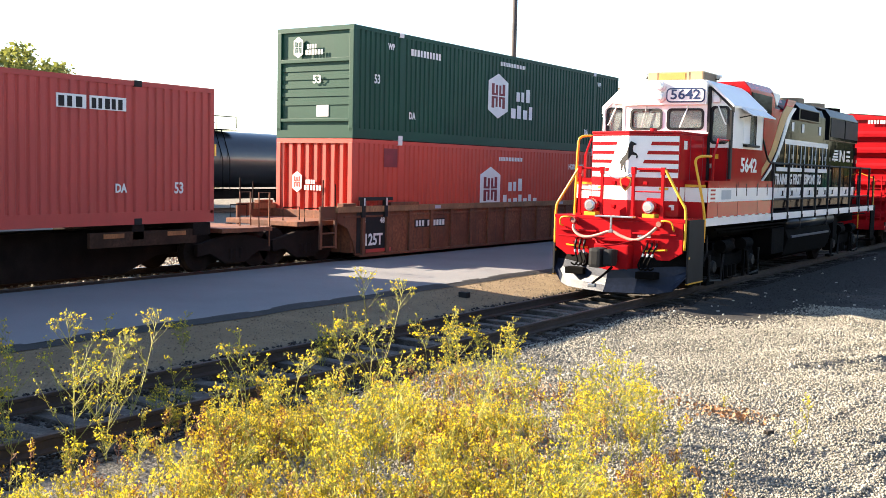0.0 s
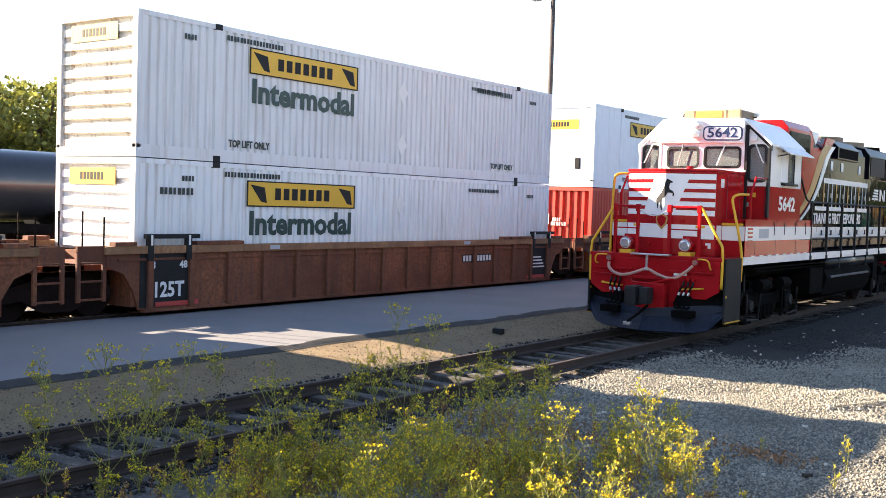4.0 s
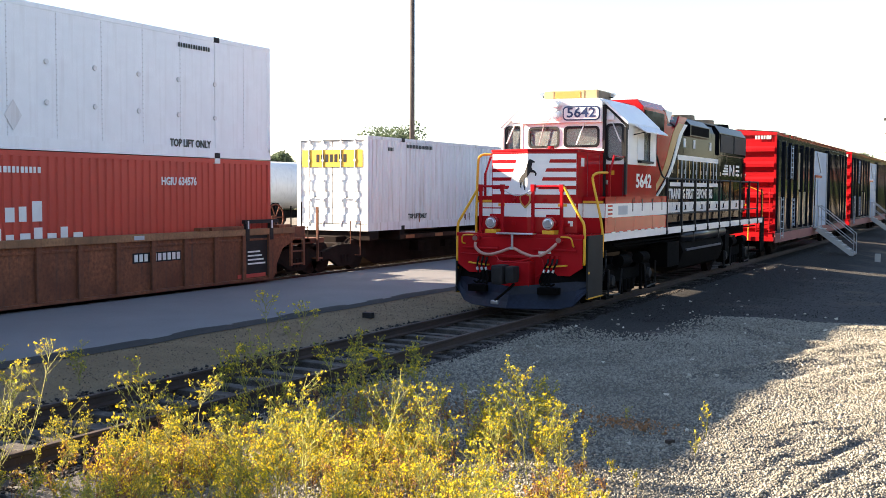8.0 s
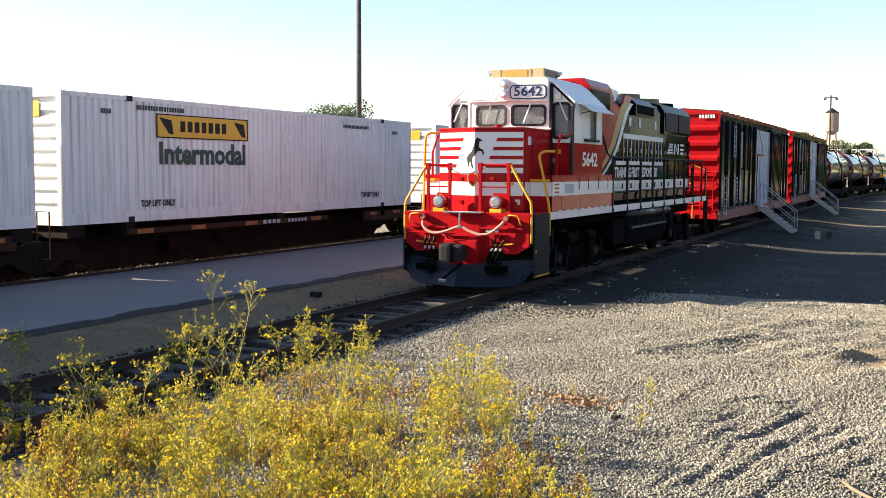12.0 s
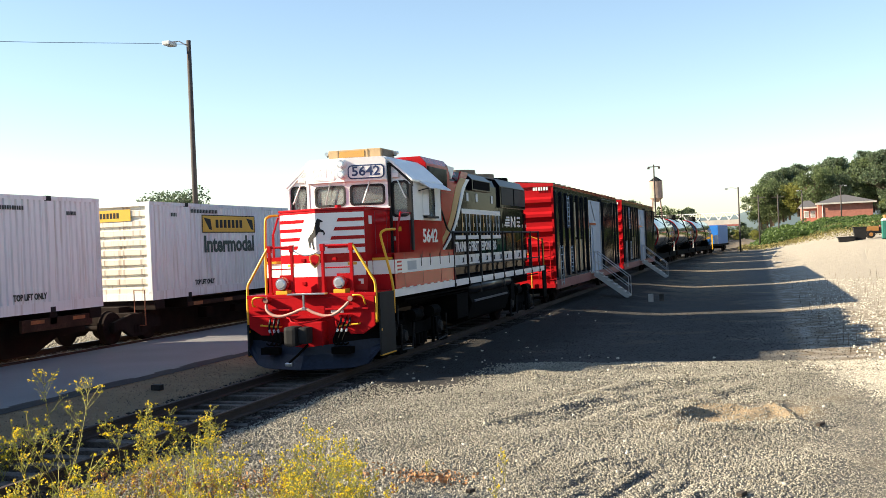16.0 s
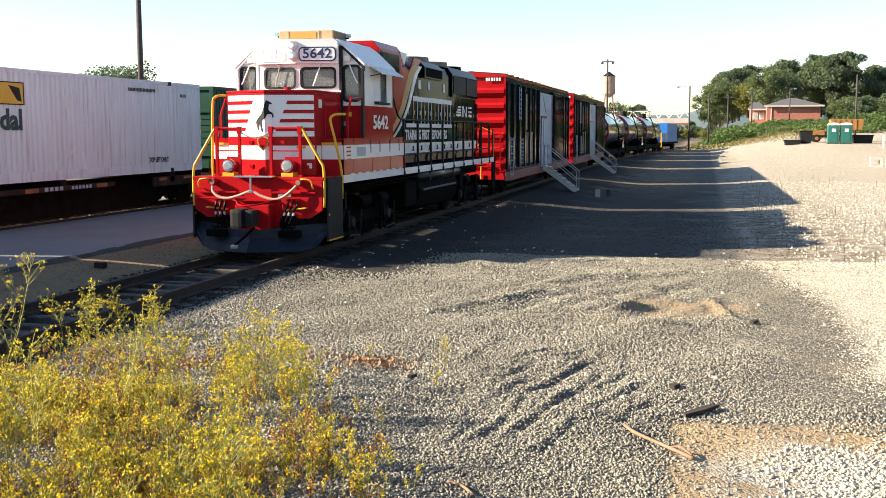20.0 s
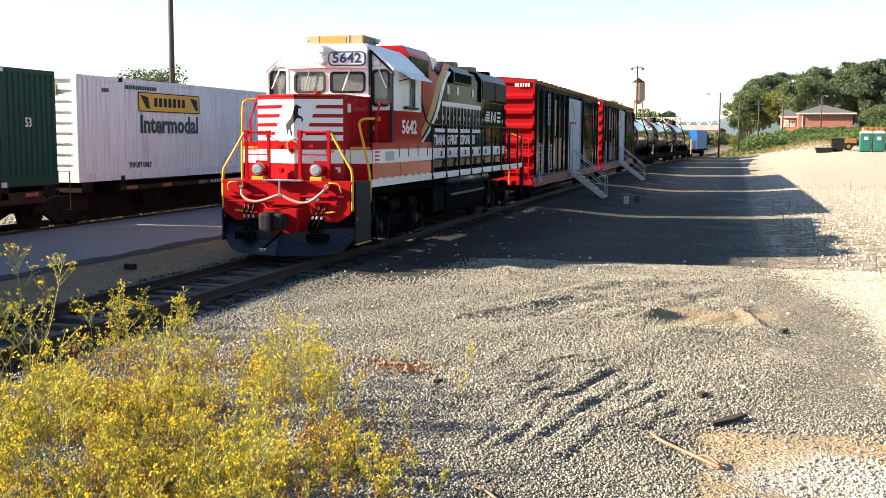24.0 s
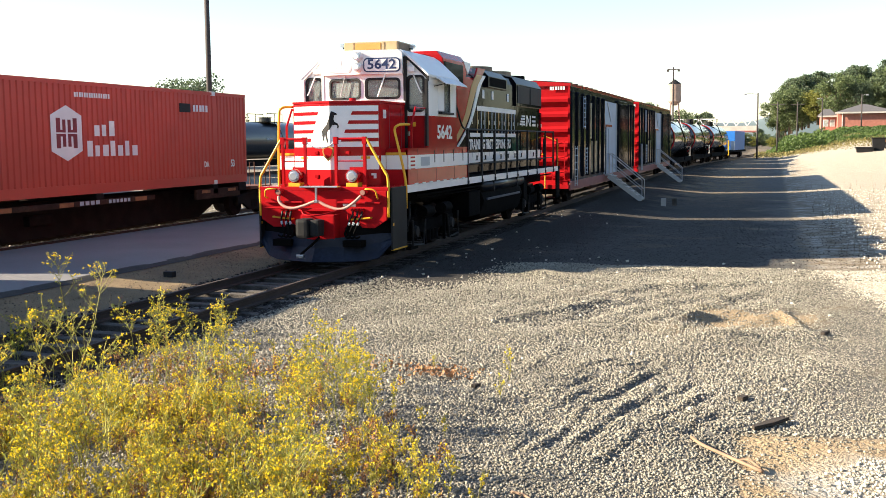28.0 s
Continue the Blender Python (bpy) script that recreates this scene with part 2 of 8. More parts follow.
def part(name, bm, material, parent, label="", smooth=False, m=None):
    """Links a bmesh, or a mesh that is shared, as one object under a thing or a part."""
    me = bm if isinstance(bm, bpy.types.Mesh) else mesh_of(name, bm, material, smooth)
    ob = new(name, me)
    ob.parent = parent
    if m is not None:
        ob.matrix_local = m
    return tagged(ob, label) if label else ob


def thing(name, label, category, group="", at=(0, 0, 0), rz=0.0, kind=""):
    ob = new(name)
    ob.empty_display_size = 0.2
    ob.matrix_world = pose(*at, 0, 0, rz)
    return tagged(ob, label, category, group, kind)


TEXTS = {}


def text_mesh(text, size, material, bold=0.0, spacing=1.0):
    key = (text, size, material.name, bold)
    if key not in TEXTS:
        cu = bpy.data.curves.new("lettering", "FONT")
        cu.body, cu.size, cu.extrude, cu.offset, cu.align_x, cu.align_y, cu.resolution_u = text, size, 0.003, bold, "CENTER", "CENTER", 2
        cu.space_character = spacing
        ob = bpy.data.objects.new("lettering", cu)
        scene.collection.objects.link(ob)
        me = bpy.data.meshes.new_from_object(ob.evaluated_get(bpy.context.evaluated_depsgraph_get()))
        bpy.data.objects.remove(ob)
        me.materials.clear()
        me.materials.append(material)
        TEXTS[key] = me
    return TEXTS[key]


SIDE = pose(0, 0, 0, 90, 0, 90)
FRONT = pose(0, 0, 0, 90, 0, 0)


def letters(text, size, material, parent, at, facing="side", bold=0.006, squeeze=1.0, tall=1.0):
    """Writing on a face: side looks along +x, front looks along -y."""
    turn = SIDE if facing == "side" else FRONT
    return part("lettering", text_mesh(text, size, material, bold), material, parent, m=Matrix.Translation(at) @ turn @ Matrix.Diagonal((squeeze, tall, 1, 1)))


# ---- ground ----
def smooth01(a, b, x):
    t = np.clip((x - a) / (b - a), 0, 1)
    return t * t * (3 - 2 * t)


def ground_z(x, y):
    """Height of the ground: level by the near track, falling off past it, rising to the field."""
    x, y = np.asarray(x, float), np.asarray(y, float)
    z = -0.35 * smooth01(26, 46, y) * smooth01(-7.3, -3.0, x) * (1 - smooth01(60, 120, y))
    z = z + 1.3 * smooth01(55, 150, y) * smooth01(0, 14, x)
    z = z + 0.22 * smooth01(0.5, 5.0, x) * smooth01(20, 34, y)
    z = z + 2.6 * smooth01(150, 215, y) * smooth01(3, 14, x)
    z = z + 0.06 * smooth01(-8.6, -7.6, x) * (1 - smooth01(-7.4, -6.6, x))
    z = z + np.interp(x, (-60, -17.3, -16.9, -15.6, -12.0, -10.4, -9.9), (0.15, 0.15, 0.26, 0.31, 0.25, 0.10, 0.0))
    z = z + (-0.05 + 0.02 * np.sin(1.9 * y) * np.sin(5.3 * x + y)) * smooth01(-10.3, -9.9, x) * (1 - smooth01(-7.9, -7.4, x)) * (y < 60)
    # low heaps of pushed-up gravel across the yard
    for cx, cy, ux, uy, ln, wd, h in RIDGES:
        dx, dy = x - cx, y - cy
        u, w = dx * ux + dy * uy, -dx * uy + dy * ux
        z = z + h * np.exp(-((u / ln) ** 2) - (w / wd) ** 2)
    near = np.exp(-(((x + 1) / 9) ** 2) - ((y - 13) / 9) ** 2)
    z = z + near * 0.018 * (np.sin(2.3 * x + 1.1 * y) + np.sin(1.7 * y - 2.9 * x + 0.5) + np.sin(4.1 * x + 3.3 * y))
    lumps = np.exp(-(((x + 1.6) / 2.7) ** 4) - ((y - 17.2) / 2.3) ** 4)
    loose = np.exp(-(((x + 1.3) / 1.5) ** 4) - ((y - 10.6) / 2.2) ** 4)
    z = z + loose * 0.011 * (np.sin(7.1 * x + 2.9 * y) * np.sin(6.3 * y - 3.1 * x) + 0.7 * np.sin(13.0 * x - 6.1 * y) * np.sin(5.0 * y + 9 * x))
    z = z + lumps * 0.032 * (np.sin(5.1 * x + 2.2 * y) * np.sin(3.7 * y - 1.3 * x) + 0.6 * np.sin(9.0 * x - 4.1 * y))
    # wheel ruts that curve off to the track: a bank of loose stone beside a furrow
    for x0, y0, x1, y1, h in RUTS:
        ln = math.hypot(x1 - x0, y1 - y0)
        ux, uy = (x1 - x0) / ln, (y1 - y0) / ln
        u, w = (x - x0) * ux + (y - y0) * uy, (x - x0) * uy - (y - y0) * ux
        w = w + 0.10 * (u / ln - 0.5) ** 2 * ln
        z = z + h * smooth01(-0.35, 0.15, u) * (1 - smooth01(ln - 0.15, ln + 0.35, u)) * (0.85 + 0.15 * np.sin(5 * u + 3 * x)) * (np.exp(-(((w + 0.06) / 0.05) ** 2)) - 0.75 * np.exp(-(((w - 0.03) / 0.05) ** 2)))
    return z


RIDGES = [
    (-3.55, 15.55, 0.53, 0.85, 0.75, 0.14, 0.093), (-2.95, 16.7, 0.53, 0.85, 0.7, 0.13, 0.112), (-2.35, 17.7, 0.74, -0.67, 0.45, 0.11, 0.102), (-1.55, 16.6, 0.8, -0.6, 0.3, 0.09, 0.093),
    (-1.1, 15.95, 0.49, 0.87, 0.45, 0.11, 0.126), (-0.9, 18.0, 0.77, -0.64, 0.3, 0.09, 0.102), (0.3, 16.3, 0.2, -0.98, 0.9, 0.09, 0.074), (-0.35, 16.9, 0.45, -0.89, 0.7, 0.21, 0.046),
    (-4.1, 20.3, 0.6, -0.8, 1.2, 0.28, 0.102), (-0.4, 20.1, 0.9, 0.4, 1.1, 0.28, 0.074), (-2.1, 19.4, 0.97, 0.2, 1.2, 0.21, 0.056), (-0.45, 14.7, 0.9, 0.42, 0.6, 0.14, 0.046),
    (-0.6, 10.0, 0.8, -0.5, 0.35, 0.11, 0.046), (-2.7, 12.6, 0.1, 0.99, 0.8, 0.14, 0.037),
]
RUTS = [
    (-2.04, 12.15, -1.78, 12.72, 0.016), (-2.02, 11.26, -1.88, 11.78, 0.022), (-1.64, 10.69, -1.24, 12.18, 0.03), (-1.54, 9.2, -1.29, 10.52, 0.03),
    (-1.29, 10.52, -1.06, 11.4, 0.026), (-1.84, 8.85, -1.68, 10.2, 0.026), (-1.28, 8.64, -1.09, 9.49, 0.024), (-0.96, 10.04, -0.5, 11.34, 0.022),
    (-1.01, 10.84, -0.78, 11.83, 0.02), (-2.09, 8.62, -2.03, 9.23, 0.02), (-1.57, 12.43, -1.34, 12.89, 0.018), (-0.67, 9.79, -0.48, 10.3, 0.03),
    (-2, 10.36, -1.85, 11.02, 0.02),
]


def grid_mesh(name, xs, ys, zf, material):
    xx, yy = np.meshgrid(xs, ys)
    zz = zf(xx, yy)
    co = np.stack([xx, yy, zz], -1).reshape(-1, 3)
    nx, ny = len(xs), len(ys)
    i = (np.arange(ny - 1)[:, None] * nx + np.arange(nx - 1)[None]).ravel()
    f = np.stack([i, i + 1, i + nx + 1, i + nx], -1)
    me = bpy.data.meshes.new(name)
    me.vertices.add(len(co))
    me.vertices.foreach_set("co", co.ravel())
    me.loops.add(f.size)
    me.loops.foreach_set("vertex_index", f.ravel())
    me.polygons.add(len(f))
    me.polygons.foreach_set("loop_start", np.arange(len(f)) * 4)
    me.update(calc_edges=True)
    me.materials.append(material)
    me.shade_smooth()
    return me


def ground_mat():
    """Grey gravel, with pale crushed stone and sand laid out by place over the yard, and dirt by the pavement."""
    m = bpy.data.materials.new("yard_gravel")
    m.use_nodes = True
    nt = m.node_tree
    b = nt.nodes["Principled BSDF"]
    b.inputs["Roughness"].default_value = 0.95
    b.inputs["Specular IOR Level"].default_value = 0.2
    tc = nt.nodes.new("ShaderNodeTexCoord")
    sep = nt.nodes.new("ShaderNodeSeparateXYZ")
    nt.links.new(tc.outputs["Object"], sep.inputs[0])

    def tex(kind, sc, detail=5):
        n = nt.nodes.new(kind)
        n.inputs["Scale"].default_value = sc
        if "Detail" in n.inputs:
            n.inputs["Detail"].default_value = detail
        nt.links.new(tc.outputs["Object"], n.inputs["Vector"])
        return n

    def math_node(op, a, c, d=None):
        k = nt.nodes.new("ShaderNodeMath")
        k.operation = op
        for i, v in enumerate((a, c, d)):
            if v is None:
                continue
            if isinstance(v, (int, float)):
                k.inputs[i].default_value = v
            else:
                nt.links.new(v, k.inputs[i])
        return k.outputs[0]

    def ramp(fac, lo, hi):
        r = nt.nodes.new("ShaderNodeMapRange")
        r.interpolation_type = "SMOOTHSTEP"
        r.inputs["From Min"].default_value, r.inputs["From Max"].default_value = lo, hi
        nt.links.new(fac, r.inputs["Value"])
        return r.outputs["Result"]

    def mix(fac, a, c):
        x = nt.nodes.new("ShaderNodeMix")
        x.data_type = "RGBA"
        for sock, val in ((x.inputs["Factor"], fac), (x.inputs["A"], a), (x.inputs["B"], c)):
            if isinstance(val, (int, float)):
                sock.default_value = val
            elif isinstance(val, tuple):
                sock.default_value = (*val, 1)
            else:
                nt.links.new(val, sock)
        return x.outputs["Result"]

    vor = tex("ShaderNodeTexVoronoi", 26)
    big = tex("ShaderNodeTexNoise", 0.45)
    mid = tex("ShaderNodeTexNoise", 2.2)
    fine = tex("ShaderNodeTexNoise", 60)
    wob = math_node("MULTIPLY", math_node("SUBTRACT", big.outputs["Fac"], 0.5), 4.0)
    wob2 = math_node("MULTIPLY", math_node("SUBTRACT", mid.outputs["Fac"], 0.5), 2.0)
    sx = math_node("ADD", math_node("ADD", sep.outputs["X"], wob), wob2)
    sy = math_node("ADD", math_node("ADD", sep.outputs["Y"], wob), wob2)
    sepc = nt.nodes.new("ShaderNodeSeparateColor")
    nt.links.new(vor.outputs["Color"], sepc.inputs[0])
    stone = sepc.outputs[0]
    grey = mix(stone, (0.028, 0.028, 0.028), (0.17, 0.163, 0.148))
    pale = mix(stone, (0.24, 0.22, 0.18), (0.54, 0.50, 0.43))
    dirt = mix(mid.outputs["Fac"], (0.19, 0.135, 0.08), (0.33, 0.25, 0.15))
    sand = mix(mid.outputs["Fac"], (0.35, 0.25, 0.145), (0.48, 0.37, 0.23))
    c = mix(ramp(big.outputs["Fac"], 0.55, 0.75), grey, mix(0.5, grey, sand))
    # sand showing through by the light gravel
    sxn = math_node("MULTIPLY_ADD", wob2, 0.12, sep.outputs["X"])
    syn = math_node("MULTIPLY_ADD", wob2, 0.15, sep.outputs["Y"])
    c = mix(math_node("MULTIPLY", math_node("MULTIPLY", ramp(sxn, -0.32, -0.16), ramp(syn, 10.05, 9.75)), 0.95), c, sand)
    d2 = math_node("ADD", math_node("POWER", math_node("SUBTRACT", sep.outputs["X"], -0.2), 2.0), math_node("POWER", math_node("SUBTRACT", sy, 16.4), 2.0))
    c = mix(math_node("MULTIPLY", ramp(d2, 1.6, 0.5), 0.8), c, sand)
    # brighter crushed stone along the far side of the lane
    bend_in = ramp(sep.outputs["Y"], 17.0, 24.0)
    line = math_node("SUBTRACT", math_node("MULTIPLY_ADD", wob2, 0.5, sep.outputs["X"]), math_node("MULTIPLY_ADD", bend_in, -1.2, 1.95))
    soiled = mix(math_node("MULTIPLY", math_node("MULTIPLY", ramp(sep.outputs["Y"], 19.0, 24.0), ramp(sx, 7.0, 2.5)), ramp(mid.outputs["Fac"], 0.3, 0.62)), pale, mix(0.35, dirt, grey))
    c = mix(ramp(line, -0.15, 0.3), c, soiled)
    # dark cinder tone along the track and lane: the standing cars' shade put into colour
    shade_cinder = mix(stone, (0.006, 0.006, 0.0065), (0.034, 0.032, 0.031))
    c = mix(math_node("MULTIPLY", math_node("MULTIPLY", math_node("MULTIPLY", ramp(sep.outputs["Y"], 19.0, 24.0), ramp(sy, 72.0, 48.0)), ramp(sx, 1.2, -0.8)), 0.6), c, shade_cinder)
    # sandy soil beside the far cars; its pale patches stand in for sunlight
    c = mix(math_node("MULTIPLY", math_node("MULTIPLY", ramp(sy, 44.0, 66.0), ramp(sx, 0.5, -2.0)), math_node("MULTIPLY", ramp(mid.outputs["Fac"], 0.35, 0.6), 0.8)), c, dirt)
    # dark ballast by the near track, deepened with the engine's shade in its colour
    c = mix(math_node("MULTIPLY", math_node("MULTIPLY", ramp(sep.outputs["Y"], 15.0, 19.0), ramp(sx, -3.6, -6.2)), 0.92), c, shade_cinder)
    near = math_node("MULTIPLY", ramp(sy, 9.4, 8.7), ramp(sx, 0.0, 0.7))
    c = mix(near, c, pale)
    # dirt strip by the pavement, and dry field far off
    c = mix(math_node("MULTIPLY", ramp(sep.outputs["X"], -9.9, -10.5), 1.0), c, dirt)
    c = mix(ramp(sep.outputs["X"], -19.5, -20.5), c, mix(stone, (0.09, 0.08, 0.065), (0.26, 0.23, 0.19)))
    field = mix(mid.outputs["Fac"], (0.40, 0.35, 0.27), (0.56, 0.50, 0.415))
    c = mix(math_node("MULTIPLY", ramp(sep.outputs["Y"], 32, 70), ramp(sx, 1.0, 4.0)), c, field)
    c = mix(math_node("MULTIPLY", ramp(fine.outputs["Fac"], 0.45, 0.7), 0.3), c, (0.06, 0.06, 0.055))
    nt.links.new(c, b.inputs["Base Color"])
    bp = nt.nodes.new("ShaderNodeBump")
    bp.inputs["Strength"].default_value, bp.inputs["Distance"].default_value = 0.9, 0.03
    nt.links.new(math_node("ADD", math_node("MULTIPLY", vor.outputs["Distance"], -1.0), math_node("MULTIPLY", fine.outputs["Fac"], 0.5)), bp.inputs["Height"])
    nt.links.new(bp.outputs[0], b.inputs["Normal"])
    return m


M_GROUND = ground_mat()
gx = np.concatenate([np.linspace(-900, -70, 12), np.linspace(-60, -20, 17), np.linspace(-19, -9, 81), np.linspace(-8.8, -3.2, 80), np.linspace(-3.16, 0.6, 130), np.linspace(0.66, 4, 52), np.linspace(4.1, 8, 30), np.linspace(8.6, 40, 40), np.linspace(46, 900, 16)])
gy = np.concatenate([np.linspace(-200, -5, 10), np.linspace(0, 5.5, 12), np.linspace(5.6, 22, 250), np.linspace(22.4, 60, 70), np.linspace(62, 240, 60), np.linspace(260, 3000, 20)])
ground = new("ground", grid_mesh("ground", gx, gy, lambda x, y: ground_z(x, y) - 0.15 * ((x > -16.7) & (x < -12.15)), M_GROUND))
tagged(ground, "grey gravel yard with sand and pale crushed stone", "ground", kind="structure")
pv = grid_mesh("pavement", np.linspace(-16.95, -12.02, 50), np.linspace(-30, 160, 140), lambda x, y: ground_z(x, y) + 0.045, M_PAVE)
tagged(new("pavement", pv), "pale grey worn asphalt strip between the tracks", "pavement", kind="structure")
sx_ = np.linspace(-12.10, -11.86, 4)
seam = grid_mesh("pavement_edge", sx_, np.linspace(-30, 160, 500), lambda x, y: ground_z(x, y) + 0.04 * (x < -11.95) + 0.012 * np.sin(3.1 * y) * np.sin(1.3 * y) * (x < -11.9) + 0.010, M_SEAM)
tagged(new("pavement_edge", seam), "broken dark asphalt edge of the strip", "pavement", kind="structure")

# ---- tracks ----
def bend(y):
    """Sideways shift of the near siding, which curves off past the boxcars."""
    return 0.0007 * max(0.0, y - 80.0) ** 2 if y < 150 else 3.43 + 0.098 * (y - 150)


def rail_bm(y0, y1, z, curve=False):
    out = [(-0.07, z - 0.16), (0.07, z - 0.16), (0.07, z - 0.14), (0.012, z - 0.12), (0.012, z - 0.045), (0.036, z - 0.03), (0.036, z), (-0.036, z), (-0.036, z - 0.03), (-0.012, z - 0.045), (-0.012, z - 0.12), (-0.07, z - 0.14)]
    if not curve:
        return prism(out, "y", y0, y1)
    bm = bmesh.new()
    rows = [[bm.verts.new((x + bend(y), y, h)) for x, h in out] for y in (y0, 80, 90, 100, 110, 120, 130, 140, 150, y1)]
    for a, b in zip(rows, rows[1:]):
        for i in range(len(out)):
            j = (i + 1) % len(out)
            bm.faces.new((a[i], a[j], b[j], b[i]))
    bmesh.ops.recalc_face_normals(bm, faces=bm.faces[:])
    return bm


def track(name, label, xc, zt, y0, y1, tie0, tie1, shiny):
    t = thing(name, label, "railway track", at=(xc, 0, 0), kind="structure")
    for sx in (-0.753, 0.753):
        r = part("rail", rail_bm(y0, y1, zt, not shiny and xc > -20), M_RAIL, t, "rusty steel rail", m=pose(sx, 0, 0))
        part("rail_head", boxes((-0.03, 0.03, y0, min(y1, 80), zt - 0.002, zt + 0.003)), M_RAILTOP if shiny else M_RAIL, r, "worn rail head")
    rng = random.Random(5)
    tie = mesh_of("tie", boxes((-1.28, 1.28, -0.11, 0.11, zt - 0.34, zt - 0.165), bev=0.015), M_TIE)
    y = tie0
    while y < tie1:
        part("tie", tie, M_TIE, t, m=pose(rng.uniform(-0.05, 0.05), y, rng.uniform(-0.05, 0.0), 0, rng.uniform(-0.8, 0.8), rng.uniform(-2.5, 2.5)))
        y += rng.uniform(0.50, 0.58)
    return t


track("track_near", "rusty siding track on weathered timber ties", -8.92, 0.2, -40, 330, 3.0, 40.0, False)
track("track_main", "main line track with shiny rail heads", -18.0, 0.32, -60, 330, 8.0, 40.0, True)
track("track_rear", "rear siding track under tank cars", -41.0, 0.32, -30, 330, 20.0, 24.0, False)

# ---- running gear ----
WHEEL_R = 0.457


def wheelset_bm():
    bm = bmesh.new()
    for s in (-1, 1):
        add_cyl(bm, (s * 0.69, 0, 0), (s * 0.82, 0, 0), WHEEL_R, WHEEL_R - 0.012, 28)
        add_cyl(bm, (s * 0.655, 0, 0), (s * 0.69, 0, 0), WHEEL_R + 0.028, WHEEL_R + 0.028, 28)
        add_cyl(bm, (s * 0.82, 0, 0), (s * 0.86, 0, 0), 0.16, 0.13, 14)
        for k in range(6):
            a = k * math.pi / 3
            add_box(bm, s * 0.82 - 0.006, s * 0.82 + 0.012, math.cos(a) * 0.3 - 0.03, math.cos(a) * 0.3 + 0.03, math.sin(a) * 0.3 - 0.03, math.sin(a) * 0.3 + 0.03)
    add_cyl(bm, (-0.95, 0, 0), (0.95, 0, 0), 0.075, 0.075, 12)
    return bm


ME_WHEELS = mesh_of("wheelset", wheelset_bm(), M_DARKRUST)
side_out = [(-1.15, 0.36), (-1.15, 0.62), (-0.7, 0.72), (-0.3, 0.80), (0.3, 0.80), (0.7, 0.72), (1.15, 0.62), (1.15, 0.36), (0.75, 0.40), (0.45, 0.24), (0.3, 0.16), (-0.3, 0.16), (-0.45, 0.24), (-0.75, 0.40)]
ME_SIDEFRAME = mesh_of("side_frame", prism(side_out, "x", -0.06, 0.06, bev=0.02), M_DARKRUST)
ME_BOLSTER = mesh_of("bolster", boxes((-0.95, 0.95, -0.22, 0.22, 0.48, 0.82), bev=0.03), M_DARKRUST)


def spring_bm():
    bm = bmesh.new()
    for y in (-0.16, 0.0, 0.16):
        add_cyl(bm, (0, y, 0.26), (0, y, 0.50), 0.065, 0.065, 10)
    return bm


ME_SPRING = mesh_of("spring", spring_bm(), M_DARKRUST)
SPINNERS = []


def truck(car, y, zrail, base, spins=True):
    t = part("truck", ME_BOLSTER, M_DARKRUST, car, "dark rusty two-axle truck", m=pose(0, y, zrail - base))
    for s in (-1, 1):
        part("side_frame", ME_SIDEFRAME, M_DARKRUST, t, m=pose(s * 1.0, 0, 0))
        part("spring", ME_SPRING, M_DARKRUST, t, m=pose(s * 1.02, 0, 0))
    for dy in (-0.89, 0.89):
        w = part("wheelset", ME_WHEELS, M_DARKRUST, car, "steel wheels on an axle", m=pose(0, y + dy, zrail - base + WHEEL_R))
        if spins:
            SPINNERS.append((w, (0, y + dy, zrail - base + WHEEL_R)))
    return t


def coupler(car, y, z, d):
    bm = boxes((-0.09, 0.09, min(y, y + d * 0.5), max(y, y + d * 0.5), z - 0.09, z + 0.09), bev=0.02)
    add_box(bm, -0.19, 0.19, min(y + d * 0.45, y + d * 0.75), max(y + d * 0.45, y + d * 0.75), z - 0.15, z + 0.15, bev=0.05)
    part("coupler", bm, M_DARKRUST, car, "knuckle coupler")


# ---- containers ----
CL, CW, CH = 16.15, 2.59, 2.86
MOVERS = []


def corrugated(length, z0, z1, pitch, depth, axis, flat=0.35):
    """A sheet with upright trapezoid waves. axis y: a side that faces +x; axis x: an end that faces -y."""
    n = max(2, round(length / pitch))
    p = length / n
    prof = []
    for i in range(n):
        a = i * p
        prof += [(a, 0.0), (a + flat * p, 0.0), (a + (flat + 0.12) * p, -depth), (a + 0.88 * p, -depth)]
    prof.append((length, 0.0))
    bm = bmesh.new()
    lo, hi = [], []
    for s, d in prof:
        lo.append(bm.verts.new((d, s, z0) if axis == "y" else (s, -d, z0)))
        hi.append(bm.verts.new((d, s, z1) if axis == "y" else (s, -d, z1)))
    for i in range(len(prof) - 1):
        q = (lo[i], lo[i + 1], hi[i + 1], hi[i])
        bm.faces.new(q)
    return bm


def ribbed_end(w, z0, z1, n, depth):
    """An end wall with broad ribs that lie level."""
    bm = bmesh.new()
    h = (z1 - z0) / n
    prof = []
    for i in range(n):
        a = z0 + i * h
        prof += [(a, 0.0), (a + 0.52 * h, 0.0), (a + 0.62 * h, depth), (a + 0.9 * h, depth)]
    prof.append((z1, 0.0))
    l = [bm.verts.new((-w / 2, d, z)) for z, d in prof]
    r = [bm.verts.new((w / 2, d, z)) for z, d in prof]
    for i in range(len(prof) - 1):
        bm.faces.new((l[i], r[i], r[i + 1], l[i + 1]))
    return bm


SHARED = {}


def shared(key, build, material):
    k = (key, material.name)
    if k not in SHARED:
        SHARED[k] = mesh_of(key if isinstance(key, str) else key[0], build(), material)
    return SHARED[k]


